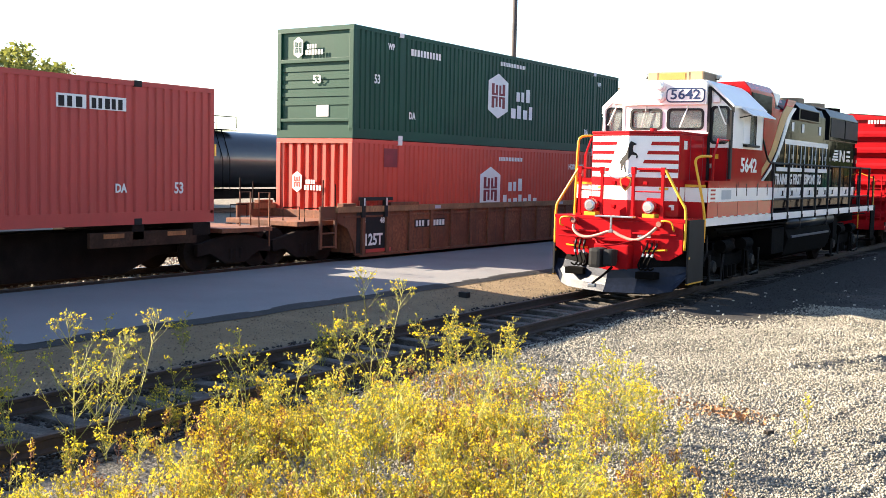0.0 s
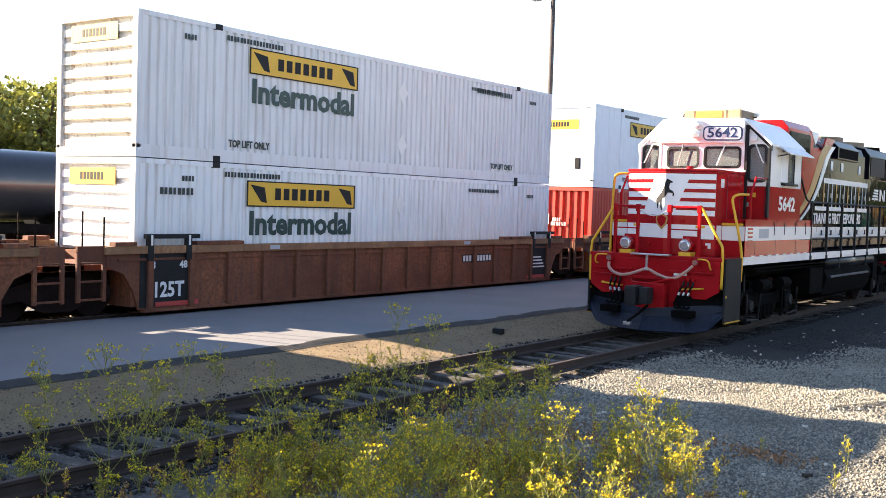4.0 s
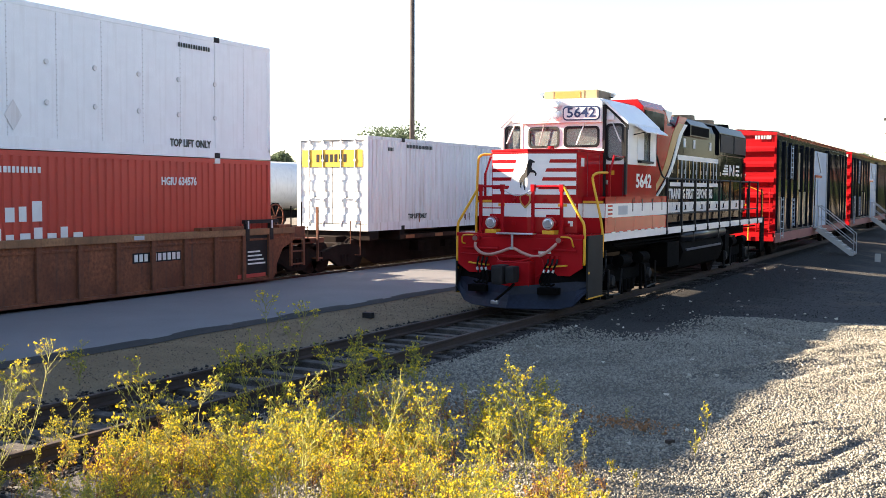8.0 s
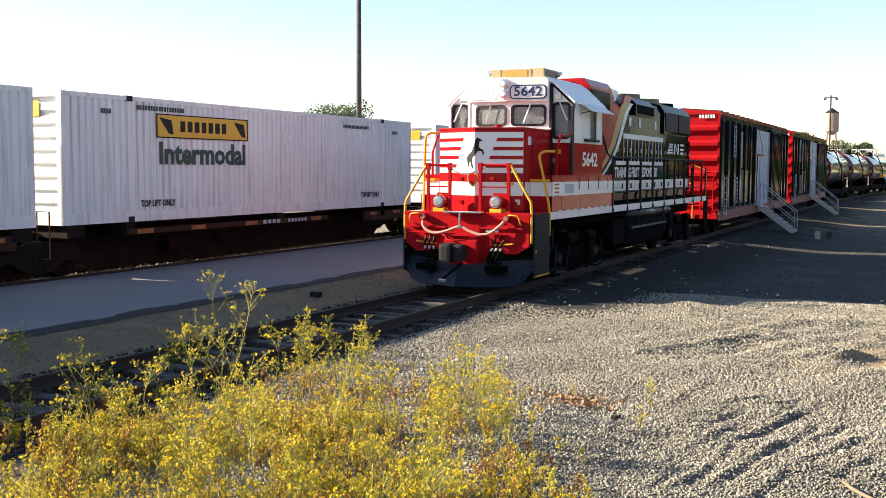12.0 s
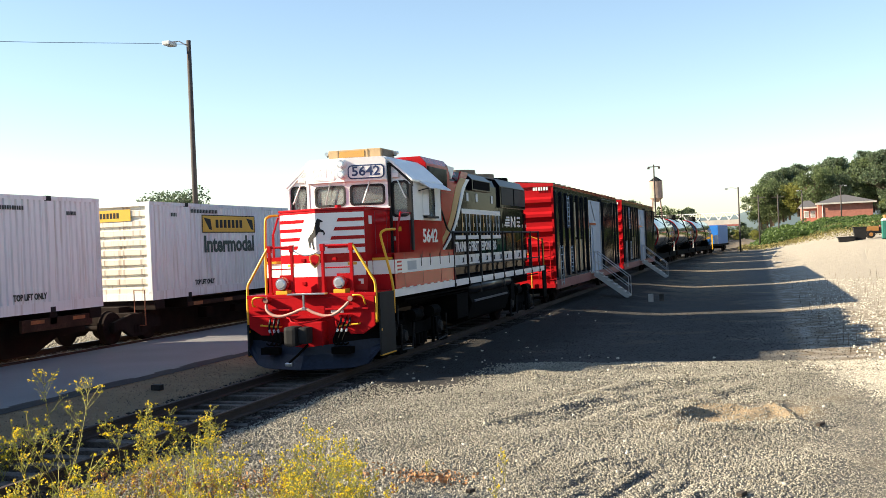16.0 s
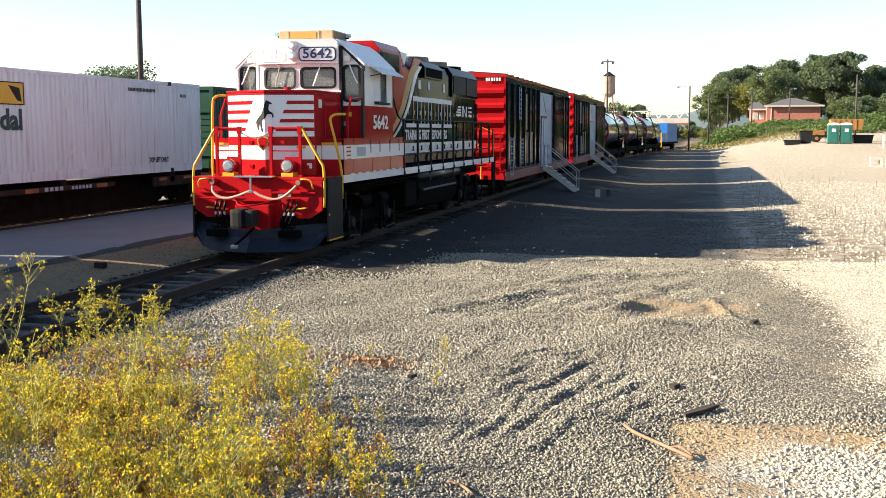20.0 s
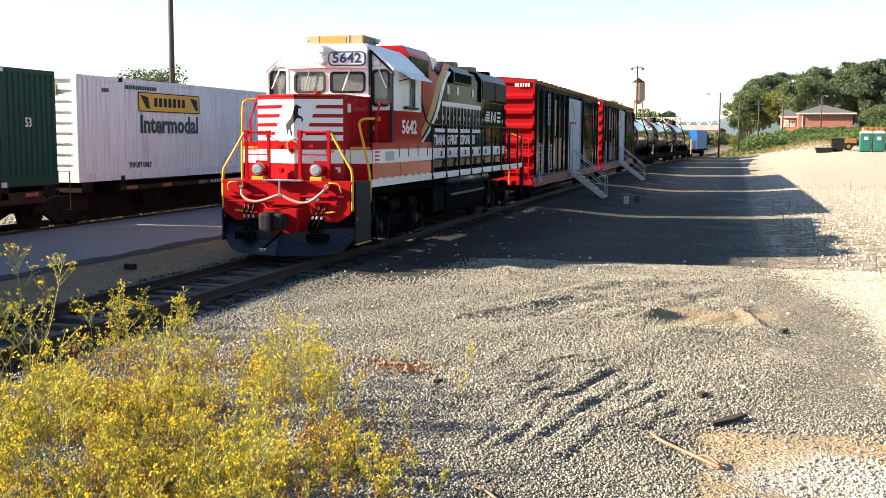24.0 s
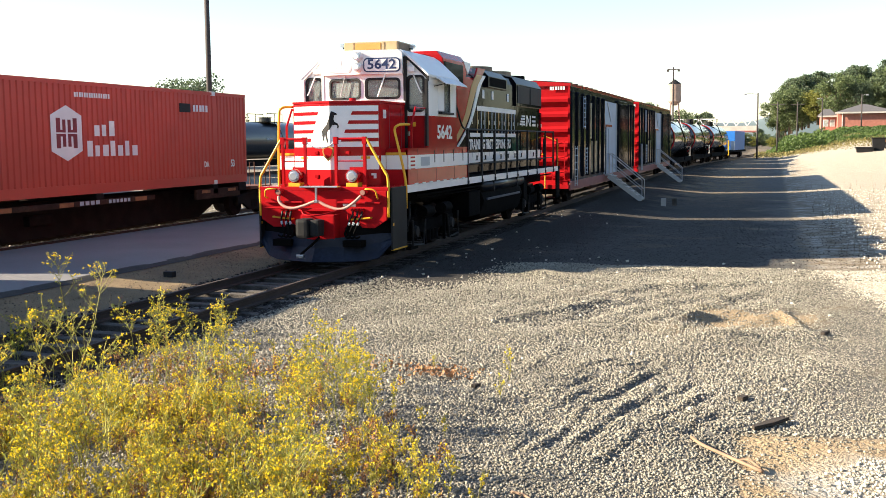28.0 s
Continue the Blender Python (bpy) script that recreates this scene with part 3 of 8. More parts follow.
def frame_bm(smooth):
    hw = CW / 2
    bm = bmesh.new()
    for x in (-hw, hw - 0.12):
        add_box(bm, x, x + 0.12, 0, CL, 0.0, 0.25)
        add_box(bm, x, x + 0.12, 0, CL, CH - 0.10, CH)
    for y in (0, CL - 0.12):
        for x in (-hw, hw - 0.14):
            add_box(bm, x, x + 0.14, y, y + 0.12, 0.17, CH - 0.10, bev=0.012)
        add_box(bm, -hw + 0.12, hw - 0.12, y, y + 0.10, 0.0, 0.20)
        add_box(bm, -hw + 0.12, hw - 0.12, y, y + 0.10, CH - 0.12, CH)
    for y in (2.0, CL - 2.14):
        for x in (-hw, hw - 0.06):
            add_box(bm, x - 0.002, x + 0.062, y, y + 0.14, 0.17, CH - 0.10)
    return bm


def roof_bm():
    bm = bmesh.new()
    add_box(bm, -CW / 2 + 0.12, CW / 2 - 0.12, 0.1, CL - 0.1, CH - 0.05, CH - 0.01)
    return bm


def castings(c, material):
    """Lifting castings at the forty-foot posts, top and bottom."""
    me = shared("corner_casting", lambda: boxes((0, 0.18, 0, 0.2, 0, 0.132), bev=0.02), material)
    for y in (2.0 - 0.03, CL - 2.17):
        for x in (-CW / 2 - 0.01, CW / 2 - 0.17):
            for z in (-0.008, CH - 0.117):
                part("corner_casting", me, material, c, m=pose(x, y, z))


def emblem(c, material_face, y, z, w, h, facing="side", x=0.0):
    """A tall six-sided white emblem with a dark upright mark on it."""
    e = [(-w / 2, -h * 0.32), (0, -h / 2), (w / 2, -h * 0.32), (w / 2, h * 0.32), (0, h / 2), (-w / 2, h * 0.32)]
    if facing == "side":
        ob = part("emblem", prism(e, "x", 0, 0.006), M_LETTER, c, "white six-sided emblem", m=pose(x, y, z))
    else:
        ob = part("emblem", prism(e, "y", -0.006, 0), M_LETTER, c, "white six-sided emblem", m=pose(x, y, z))
    b = h * 0.27
    bars = []
    for k in (-1, 1):
        for q0, q1 in ((0.012 * h, b), (-b, -0.012 * h)):
            bars += [(k * w * 0.27 - w * 0.065, k * w * 0.27 + w * 0.065, q0, q1), (k * w * 0.085 - w * 0.05, k * w * 0.085 + w * 0.05, q0 * 0.9, q1 * 0.9)]
        bars += [(min(k * w * 0.13, k * w * 0.21), max(k * w * 0.13, k * w * 0.21), 0.012 * h, 0.06 * h), (min(k * w * 0.13, k * w * 0.21), max(k * w * 0.13, k * w * 0.21), -0.06 * h, -0.012 * h)]
    bm = bmesh.new()
    for p0, p1, q0, q1 in bars:
        if facing == "side":
            add_box(bm, 0.0, 0.01, p0, p1, q0, q1)
        else:
            add_box(bm, p0, p1, -0.01, 0.0, q0, q1)
    tagged(part("emblem_mark", bm, material_face, ob), kind="stuff")
    return ob


def name_bars(c, material, y, z, rows, x, facing="side"):
    """Company lettering as plain bars: rows of (offset, width, height)."""
    bm = bmesh.new()
    zz = z
    for off, wid, hh in rows:
        n = max(2, round(wid / (hh * 0.85)))
        p = wid / n
        for i in range(n):
            a = off + i * p
            up = zz - hh * (0.0, 0.30, 0.0, 0.30, 0.26)[(i + n) % 5] if hh > 0.25 else zz
            wide = p * (0.74, 0.62, 0.68, 0.56)[(i + 2 * n) % 4]
            if facing == "side":
                add_box(bm, x, x + 0.005, y + a, y + a + wide, zz - hh, up)
            else:
                add_box(bm, x + a, x + a + wide, y - 0.005, y, zz - hh, up)
        zz -= hh * 1.3
    tagged(part("lettering", bm, material, c, "company lettering in plain strokes"), kind="stuff")


def banner(c, y, z, w, h, x, facing="side"):
    if facing == "side":
        b = part("banner", boxes((0, 0.006, 0, w, 0, h)), M_BANNER, c, "yellow banner", m=pose(x, y, z))
        bm = bmesh.new()
        for i in range(7):
            add_box(bm, 0.006, 0.010, w * (0.24 + 0.075 * i), w * (0.24 + 0.075 * i) + w * 0.05, h * 0.28, h * 0.74)
        for s in (0.03, 0.83):
            prism([(w * s, h * 0.85), (w * (s + 0.12), h * 0.75), (w * (s + 0.14), h * 0.15), (w * (s + 0.09), h * 0.2)], "x", 0.006, 0.009, bm)
        tagged(part("banner_mark", bm, M_CASTING, b, "dark bars on the banner"), kind="stuff")
        bm = boxes((0.006, 0.009, 0, w, 0, h * 0.05), (0.006, 0.009, 0, w, h * 0.95, h), (0.006, 0.009, 0, w * 0.012, 0, h), (0.006, 0.009, w * 0.988, w, 0, h))
        part("banner_border", bm, M_CASTING, b)
    else:
        b = part("banner", boxes((0, w, -0.006, 0, 0, h)), M_BANNER, c, "yellow banner", m=pose(x, y, z))
        bm = bmesh.new()
        for i in range(7):
            add_box(bm, w * (0.24 + 0.075 * i), w * (0.24 + 0.075 * i) + w * 0.05, -0.010, -0.006, h * 0.28, h * 0.74)
        tagged(part("banner_mark", bm, M_CASTING, b), kind="stuff")


def container(y0, z0, style, paint, label, end="ribs", marks=()):
    """A 53-foot box. Its near end, towards -y, and its +x side are the ones in sight."""
    c = thing("shipping_container", label, "container", "containers on the train", at=(-18.0, y0, z0))
    hw = CW / 2
    part("frame", shared("frame", lambda: frame_bm(False), paint), paint, c)
    part("roof", shared("roof", roof_bm, paint), paint, c)
    castings(c, M_CASTING if paint not in (M_CGREEN, M_CORANGE) else M_CGREY)
    lo, hi = 0.25, CH - 0.10
    spans = ((0.12, 2.0), (2.14, CL - 2.14), (CL - 2.0, CL - 0.12))
    if style == "smooth":
        for a, b in spans:
            n = max(1, round((b - a) / 1.2))
            for i in range(n):
                p = (b - a) / n
                part("side_panel", shared(("side_panel", round(p, 3)), lambda: boxes((-0.012, 0.0, 0.004, p - 0.004, lo, hi)), paint), paint, c, m=pose(hw - 0.012, a + i * p, 0))
                if i:
                    bm = bmesh.new()
                    for k in range(26):
                        add_box(bm, 0, 0.012, -0.012, 0.012, lo + 0.05 + k * 0.1, lo + 0.075 + k * 0.1)
                    tagged(part("rivet_strip", shared("rivet_strip", lambda: bm, M_CGREY), M_CGREY, c, m=pose(hw - 0.012, a + i * p, 0)), kind="stuff")
        part("far_side", boxes((-hw, -hw + 0.02, 0.12, CL - 0.12, lo, hi)), paint, c)
    else:
        pitch = 0.215
        for a, b in spans:
            part("side_panel", shared(("side_panel", round(b - a, 3)), lambda: corrugated(b - a, lo, hi, pitch, 0.042 if paint in (M_CWHITE, M_CGREY) else 0.032, "y", 0.56), paint), paint, c, m=pose(hw - 0.008, a, 0))
        part("far_side", boxes((-hw, -hw + 0.02, 0.12, CL - 0.12, lo, hi)), paint, c)
    w = CW - 0.28
    if end == "ribs":
        part("end_panel", shared("end_ribs", lambda: ribbed_end(w, 0.20, CH - 0.12, 9, 0.055), M_CRUSTY if "rust" in label else paint), paint, c, "end wall with level ribs", m=pose(0, 0.035, 0))
    elif end == "green":
        part("end_panel", shared("end_green", lambda: ribbed_end(w, 0.85, 1.95, 5, 0.06), paint), paint, c, "end wall with level ribs", m=pose(0, 0.04, 0))
        part("end_sheet", boxes((-w / 2, w / 2, 0.06, 0.08, 0.2, CH - 0.12)), paint, c)
        parts("end_beam", [(-w / 2, w / 2, 0.0, 0.06, 0.42, 0.5), (-w / 2, w / 2, 0.0, 0.06, 1.95, 2.05)], paint, c, bev=0.01)
        part("placard", boxes((0.05, 0.45, 0.045, 0.06, 0.55, 0.95)), M_LETTER, c, "pale placard")
    elif end == "upright":
        part("end_panel", shared("end_upright", lambda: corrugated(w, 0.20, CH - 0.12, 0.29, 0.10, "x", 0.38), paint), paint, c, "end wall with upright waves", m=pose(-w / 2, 0.03, 0))
    elif end == "flat":
        part("end_panel", boxes((-w / 2, w / 2, 0.03, 0.05, 0.2, CH - 0.12)), paint, c, "flat end wall")
        part("end_hatch", boxes((0.55, 0.75, 0.012, 0.03, 0.62, 1.0), (0.58, 0.72, 0.004, 0.014, 0.65, 0.97)), M_CASTING, c, "small dark hatch")
    elif end == "doors":
        for s in (-1, 1):
            a, b = (-w / 2, -0.01) if s < 0 else (0.01, w / 2)
            d = part("door", ribbed_end(b - a, 0.22, CH - 0.14, 5, 0.016), paint, c, "ribbed door leaf", m=pose((a + b) / 2, 0.03, 0))
            for k in (0.28, 0.72):
                xx = (k - 0.5) * (b - a)
                r = cyl((xx, -0.035, 0.12), (xx, -0.035, CH - 0.08), 0.017, seg=8)
                for zz in (0.25, 0.9, 1.5, 2.1, 2.65):
                    add_box(r, xx - 0.04, xx + 0.04, -0.05, 0.0, zz, zz + 0.06)
                add_box(r, xx - 0.02, xx + 0.30 * (1 if k < 0.5 else -1), -0.06, -0.045, 1.0, 1.035)
                part("lock_rod", r, M_CGREY, d, "upright lock rod")
    part("far_end", boxes((-w / 2, w / 2, CL - 0.05, CL - 0.03, 0.2, CH - 0.12)), paint, c)
    part("floor", boxes((-hw + 0.12, hw - 0.12, 0.1, CL - 0.1, 0.06, 0.16)), M_DARKRUST, c)
    X = hw + 0.004
    for kind, *a in marks:
        if kind == "six":  # emblem and its two rows of bars
            mark, up = a
            emblem(c, mark, 7.2 if up else 6.85, 1.55, 1.2, 1.38, x=X)
            name_bars(c, M_LETTER, 8.02 if up else 7.65, 1.88, ((0.32, 0.95, 0.42), (0.0, 1.55, 0.42)) if up else ((0.32, 0.95, 0.40), (0.0, 2.3, 0.40)), X)
        elif kind == "sixend":
            emblem(c, paint, -0.005, 1.72 if end == "upright" else 2.35, 0.32, 0.55, "front", -0.55)
            name_bars(c, M_LETTER, -0.003, 1.78 if end == "upright" else 2.42, ((0.05, 0.35, 0.11), (0.0, 0.62, 0.13)), -0.30, "front")
        elif kind == "bannerword":  # yellow banner and the word under it
            yb, = a
            banner(c, yb, 1.95, 3.62, 0.57, X)
            letters("Intermodal", 0.78, M_GRNLETTER, c, (X, yb + 1.8, 1.56), bold=0.026, squeeze=1.0, tall=0.92)
        elif kind == "bannerside":
            yb, = a
            banner(c, yb, 1.92, 3.58, 0.53, X)
        elif kind == "bannerend":
            zz, = a
            if end == "doors":
                banner(c, 0.012, 1.93, 2.2, 0.52, -1.1, "front")
            else:
                banner(c, 0.025, zz, 1.5, 0.34, -0.85, "front")
        elif kind == "text":
            s, size, y, z, m = a
            letters(s, size, m, c, (X, y, z), bold=0.008, squeeze=0.82)
        elif kind == "endtext":
            s, size, x, z, m = a
            letters(s, size, m, c, (x, -0.006, z), "front", bold=0.006)
        elif kind == "bars":
            y, z, wid, hh, m = a
            name_bars(c, m, y, z, ((0, wid, hh),), X)
        elif kind == "diamond":
            y, z = a
            part("placard_frame", prism([(y - 0.2, z), (y, z - 0.3), (y + 0.2, z), (y, z + 0.3)], "x", X, X + 0.004), M_LETTER if paint != M_CSMOOTH else M_CGREY, c, "diamond placard holder")
        elif kind == "patch":
            y, z, ww, hh, m = a
            part("patch", boxes((X - 0.012, X + 0.003, y, y + ww, z, z + hh)), m, c, "repainted patch")
        elif kind == "pads":
            for yy in np.arange(6.5, 14.1, 1.25):
                for zz in (0.95, 1.75):
                    part("roping_ring", shared("roping_ring", lambda: cyl((-0.01, 0, 0), (0.02, 0, 0), 0.06, 0.05, 10), M_CGREY), M_CGREY, c, m=pose(X, yy, zz))
        elif kind == "stain":
            part("rust_marks", boxes(*[(X - 0.046, X - 0.002, yy, yy + 0.05, 0.2, 0.2 + hh) for yy, hh in ((3.1, 0.3), (6.4, 0.2), (6.7, 0.25), (7.3, 0.15))]), M_RUST, c, "rust marks")
    MOVERS.append((c, (-18.0, y0, z0)))
    return c


def white_marks(yb=2.95):
    return (("bannerword", yb), ("text", "TOP LIFT ONLY", 0.21, 3.0, 0.4, M_DKLETTER), ("text", "TOP LIFT ONLY", 0.21, 13.25, 0.4, M_DKLETTER),
            ("bars", 2.3, 2.68, 1.7, 0.11, M_DKLETTER), ("bars", 1.15, 2.55, 0.35, 0.11, M_DKLETTER), ("bars", CL - 4.6, 2.6, 1.6, 0.10, M_DKLETTER), ("bars", CL - 1.4, 2.5, 0.4, 0.10, M_DKLETTER),
            ("diamond", 8.4, 2.1), ("diamond", 8.4, 0.75), ("bannerend", 2.32))


def red_marks(code):
    return (("six", M_MAROON, False), ("sixend",), ("bars", 7.35, 2.55, 1.5, 0.12, M_LETTER), ("text", code, 0.25, CL - 3.4, 2.3, M_LETTER), ("text", "53", 0.30, CL - 0.95, 0.62, M_LETTER), ("text", "DA", 0.24, CL - 2.7, 0.6, M_LETTER), ("endtext", "53", 0.3, -0.1, 0.55, M_LETTER))


WELL_Z = 0.57
UP_Z = WELL_Z + CH + 0.02
FLAT_Z = 1.46
V = 6.7
container(0.02, FLAT_Z, "waves", M_CRED, "faded red corrugated container with white number plates", "upright", (("patch", 12.18, 2.24, 0.66, 0.26, M_LETTER), ("patch", 12.92, 2.24, 0.86, 0.26, M_LETTER), ("bars", 12.22, 2.46, 0.58, 0.2, M_CASTING), ("bars", 12.96, 2.46, 0.78, 0.2, M_CASTING), ("text", "53", 0.32, CL - 1.0, 0.72, M_LETTER), ("text", "DA", 0.24, CL - 2.5, 0.72, M_LETTER)))
container(20.95, WELL_Z, "waves", M_CORANGE, "orange-red corrugated container with white six-sided emblem", "upright", (*red_marks("HGIU 631265"), ("patch", 1.35, 2.15, 0.6, 0.5, M_MAROON)))
container(20.95, UP_Z, "waves", M_CGREEN, "dark green corrugated container with white emblem", "green", (("six", M_MAROON, True), ("sixend",), ("text", "WP", 0.22, 1.6, 2.45, M_LETTER), ("bars", 2.5, 2.5, 1.5, 0.18, M_LETTER), ("bars", 7.3, 2.62, 1.6, 0.12, M_LETTER), ("text", "53", 0.32, 1.0, 1.55, M_LETTER), ("text", "53", 0.32, CL - 1.1, 1.55, M_LETTER), ("text", "DA", 0.26, 2.6, 0.68, M_LETTER), ("text", "DA", 0.26, CL - 2.7, 0.68, M_LETTER), ("text", "WP", 0.22, CL - 1.7, 2.45, M_LETTER), ("endtext", "53", 0.3, 0.1, 1.5, M_LETTER)))
container(40.05, WELL_Z, "waves", M_CWHITE, "white corrugated container with a yellow banner", "ribs", (*white_marks(), ("bars", 0.6, 2.3, 0.9, 0.14, M_DKLETTER)))
container(40.05, UP_Z, "waves", M_CGREY, "pale grey corrugated container with rusty end ribs", "ribs", (*white_marks(), ("bars", CL - 4.3, 2.6, 1.9, 0.14, M_DKLETTER)))
container(59.2, WELL_Z, "waves", M_CORANGE, "red corrugated container with white emblem", "upright", red_marks("HGIU 634576"))
container(59.2, UP_Z, "smooth", M_CSMOOTH, "smooth white riveted container with yellow banner", "flat", (("bannerside", 2.76), ("text", "TOP LIFT ONLY", 0.22, 2.88, 0.32, M_DKLETTER), ("text", "TOP LIFT ONLY", 0.24, CL - 3.0, 0.3, M_DKLETTER), ("bars", 2.3, 2.66, 1.2, 0.1, M_DKLETTER), ("bars", CL - 3.4, 2.6, 1.1, 0.1, M_DKLETTER), ("pads",), ("diamond", 8.2, 0.65), ("bannerend", 2.0)))
container(80.05, FLAT_Z, "waves", M_CWHITE, "white corrugated container with barred double doors", "doors", (*white_marks(9.48)[:-1], ("stain",), ("patch", CL - 1.9, 0.25, 0.9, 0.35, M_CRED), ("bannerend", 2.3)))
container(96.95, FLAT_Z, "waves", M_CWHITE, "white corrugated container with yellow banner", "ribs", white_marks())
container(115.1, FLAT_Z, "waves", M_CWHITE, "white corrugated container with cream ribbed end", "ribs", white_marks(2.86))
container(133.65, FLAT_Z, "waves", M_CWHITE, "white corrugated container with rust-streaked ribbed end", "ribs", white_marks())
container(150.75, FLAT_Z, "waves", M_CWHITE, "white corrugated container with yellow banner", "ribs", white_marks())
container(167.9, FLAT_Z, "waves", M_CGREEN, "dark green corrugated container on a spine car", "green", (("six", M_MAROON, True), ("sixend",), ("text", "53", 0.32, CL - 1.1, 1.55, M_LETTER), ("text", "DA", 0.26, CL - 2.7, 0.68, M_LETTER), ("bars", 7.3, 2.62, 1.6, 0.12, M_LETTER)))
container(184.95, FLAT_Z, "waves", M_CWHITE, "white corrugated container with ribbed end", "ribs", white_marks())
container(202.8, FLAT_Z, "waves", M_CORANGE, "orange-red corrugated container with white emblem", "upright", (("six", M_MAROON, False), ("sixend",), ("bars", 7.2, 2.58, 1.5, 0.12, M_LETTER), ("patch", 12.1, 2.2, 0.6, 0.26, M_CASTING), ("bars", 12.85, 2.43, 0.9, 0.2, M_LETTER), ("text", "53", 0.31, CL - 0.95, 0.62, M_LETTER), ("text", "DA", 0.24, CL - 2.6, 0.62, M_LETTER)))


# ---- railcars of the passing train ----
def well_car(y0, code):
    """One unit of a well car; y0 is where its well begins. Its containers stand in the well."""
    c = thing("well_car", "rusty brown double-stack well car", "railcar", "cars of the passing train", at=(-18.0, y0 - 1.5, 0.32))
    b = 0.32
    L = 19.1
    for s in (-1, 1):
        x = s * 1.42
        out = [(0.75, 1.0), (1.15, 0.85), (1.38, 0.5), (1.5, 0.14), (L - 1.5, 0.14), (L - 1.38, 0.5), (L - 1.15, 0.85), (L - 0.75, 1.0), (L - 0.75, 1.24), (0.75, 1.24)]
        sill = part("side_sill", prism(out, "x", x - 0.03, x + 0.03), M_RUST, c, "rust-brown plate side sill")
        part("top_chord", boxes((x - 0.09, x + 0.09, 0.7, L - 0.7, 1.235, 1.39), bev=0.015), M_CHORDLIT, sill, "top chord, its lit look painted in lighter tan")
        part("bottom_chord", boxes((x - 0.08, x + 0.08, 1.6, L - 1.6, 0.08, 0.15), bev=0.012), M_RUST, sill, "bottom chord")
        part("chord_ledge", boxes((x - 0.055, x + 0.055, 1.0, L - 1.0, 1.10, 1.15), bev=0.01), M_RUST, sill, "ledge under the chord")
        for k in range(16):
            yy = 1.75 + k * (L - 3.5) / 15
            part("stiffener", shared("stiffener", lambda: boxes((-0.05, 0.05, -0.065, 0.065, 0.13, 1.24), bev=0.015), M_RUST), M_RUST, sill, m=pose(x + s * 0.05, yy, 0))
        parts("chord_guide", [(x - 0.1, x + 0.1, yy, yy + ll, 1.39, 1.47) for yy, ll in ((0.9, 0.5), (2.9, 1.3), (L - 4.4, 0.3), (L - 4.0, 1.2), (L - 1.4, 0.5))], M_RUST, sill, bev=0.01)
    part("well_floor", boxes((-1.4, 1.4, 1.7, L - 1.7, 0.14, 0.24)), M_DARKRUST, c)
    for y, d in ((0.0, 1), (L, -1)):
        e0, e1 = sorted((y - d * 0.45, y + d * 1.45))
        part("end_platform", boxes((-1.2, 1.2, e0, e1, 0.92, 1.04), (-0.35, 0.35, e0, e1, 0.6, 0.92), bev=0.015), M_RUST, c, "rusty end platform")
        part("bulkhead", boxes((-1.4, 1.4, *sorted((y + d * 1.35, y + d * 1.5)), 0.2, 1.24)), M_RUST, c)
        for x in (-1.25, 1.25, 0.55):
            part("grab_iron", tube([(x, y - d * 0.25, 1.04), (x, y - d * 0.25, 1.36), (x, y + d * 0.35, 1.36), (x, y + d * 0.35, 1.04)], 0.016, 6), M_DARKRUST, c, "bent grab iron")
    a = part("data_panel", boxes((1.452, 1.46, L - 2.75, L - 1.65, 0.18, 1.23)), M_CASTING, c, "black data panel")
    parts("data_line", [(1.46, 1.464, L - 2.6, L - 1.9 - 0.07 * i, 0.5 + i * 0.1, 0.54 + i * 0.1) for i in range(4)], M_LETTER, a)
    p = part("load_panel", boxes((1.452, 1.46, 1.52, 2.75, 0.18, 1.23)), M_CASTING, c, "black load panel")
    letters("125T", 0.42, M_LETTER, p, (1.462, 2.22, 0.5), squeeze=0.9, bold=0.012)
    letters("3", 0.2, M_LETTER, p, (1.462, 1.85, 1.0))
    letters("48", 0.2, M_LETTER, p, (1.462, 2.6, 1.0))
    for yy in (1.66, L - 2.74):
        part("corner_guard", boxes((1.44, 1.53, yy, yy + 0.14, 1.10, 1.60), (1.44, 1.53, yy + 0.96, yy + 1.1, 1.10, 1.60), (1.43, 1.54, yy - 0.05, yy + 1.3, 1.53, 1.62), bev=0.01), M_CASTING, c, "black container guide bracket")
        for q in (0.05, 1.0):
            part("guide_mark", boxes((1.54, 1.545, yy + q, yy + q + 0.05, 1.40, 1.60)), M_LETTER, c)
    for y, d in ((0.0, 1), (L, -1)):
        for s in (-1, 1):
            x = s * 1.40
            sp = part("step_panel", boxes((x - 0.03, x + 0.03, y + d * 0.45 - 0.32, y + d * 0.45 - 0.24, 0.35, 1.40), (x - 0.03, x + 0.03, y + d * 0.45 + 0.24, y + d * 0.45 + 0.32, 0.35, 1.40), (x - 0.03, x + 0.03, y + d * 0.45 - 0.24, y + d * 0.45 + 0.24, 1.10, 1.40), bev=0.008), M_RUST, c, "rusty corner step panel")
            for zz in (0.38, 0.72, 1.06):
                part("step", boxes((x - 0.03, x + 0.03, y + d * 0.45 - 0.24, y + d * 0.45 + 0.24, zz, zz + 0.035)), M_RUST, sp)
            part("tall_grab", tube([(x, y + d * 0.25, 1.40), (x, y + d * 0.25, 2.05)], 0.018, 6), M_DARKRUST, sp)
            part("tall_grab", tube([(x, y + d * 0.72, 1.40), (x, y + d * 0.72, 1.95)], 0.018, 6), M_DARKRUST, sp)
    cy = 4.45 if code == 1 else 12.95
    cp_ = part("code_panel", boxes((1.45, 1.456, cy - 0.35, cy + 1.15, 0.76, 0.98)), M_CASTING, c, "black panel behind the car's number")
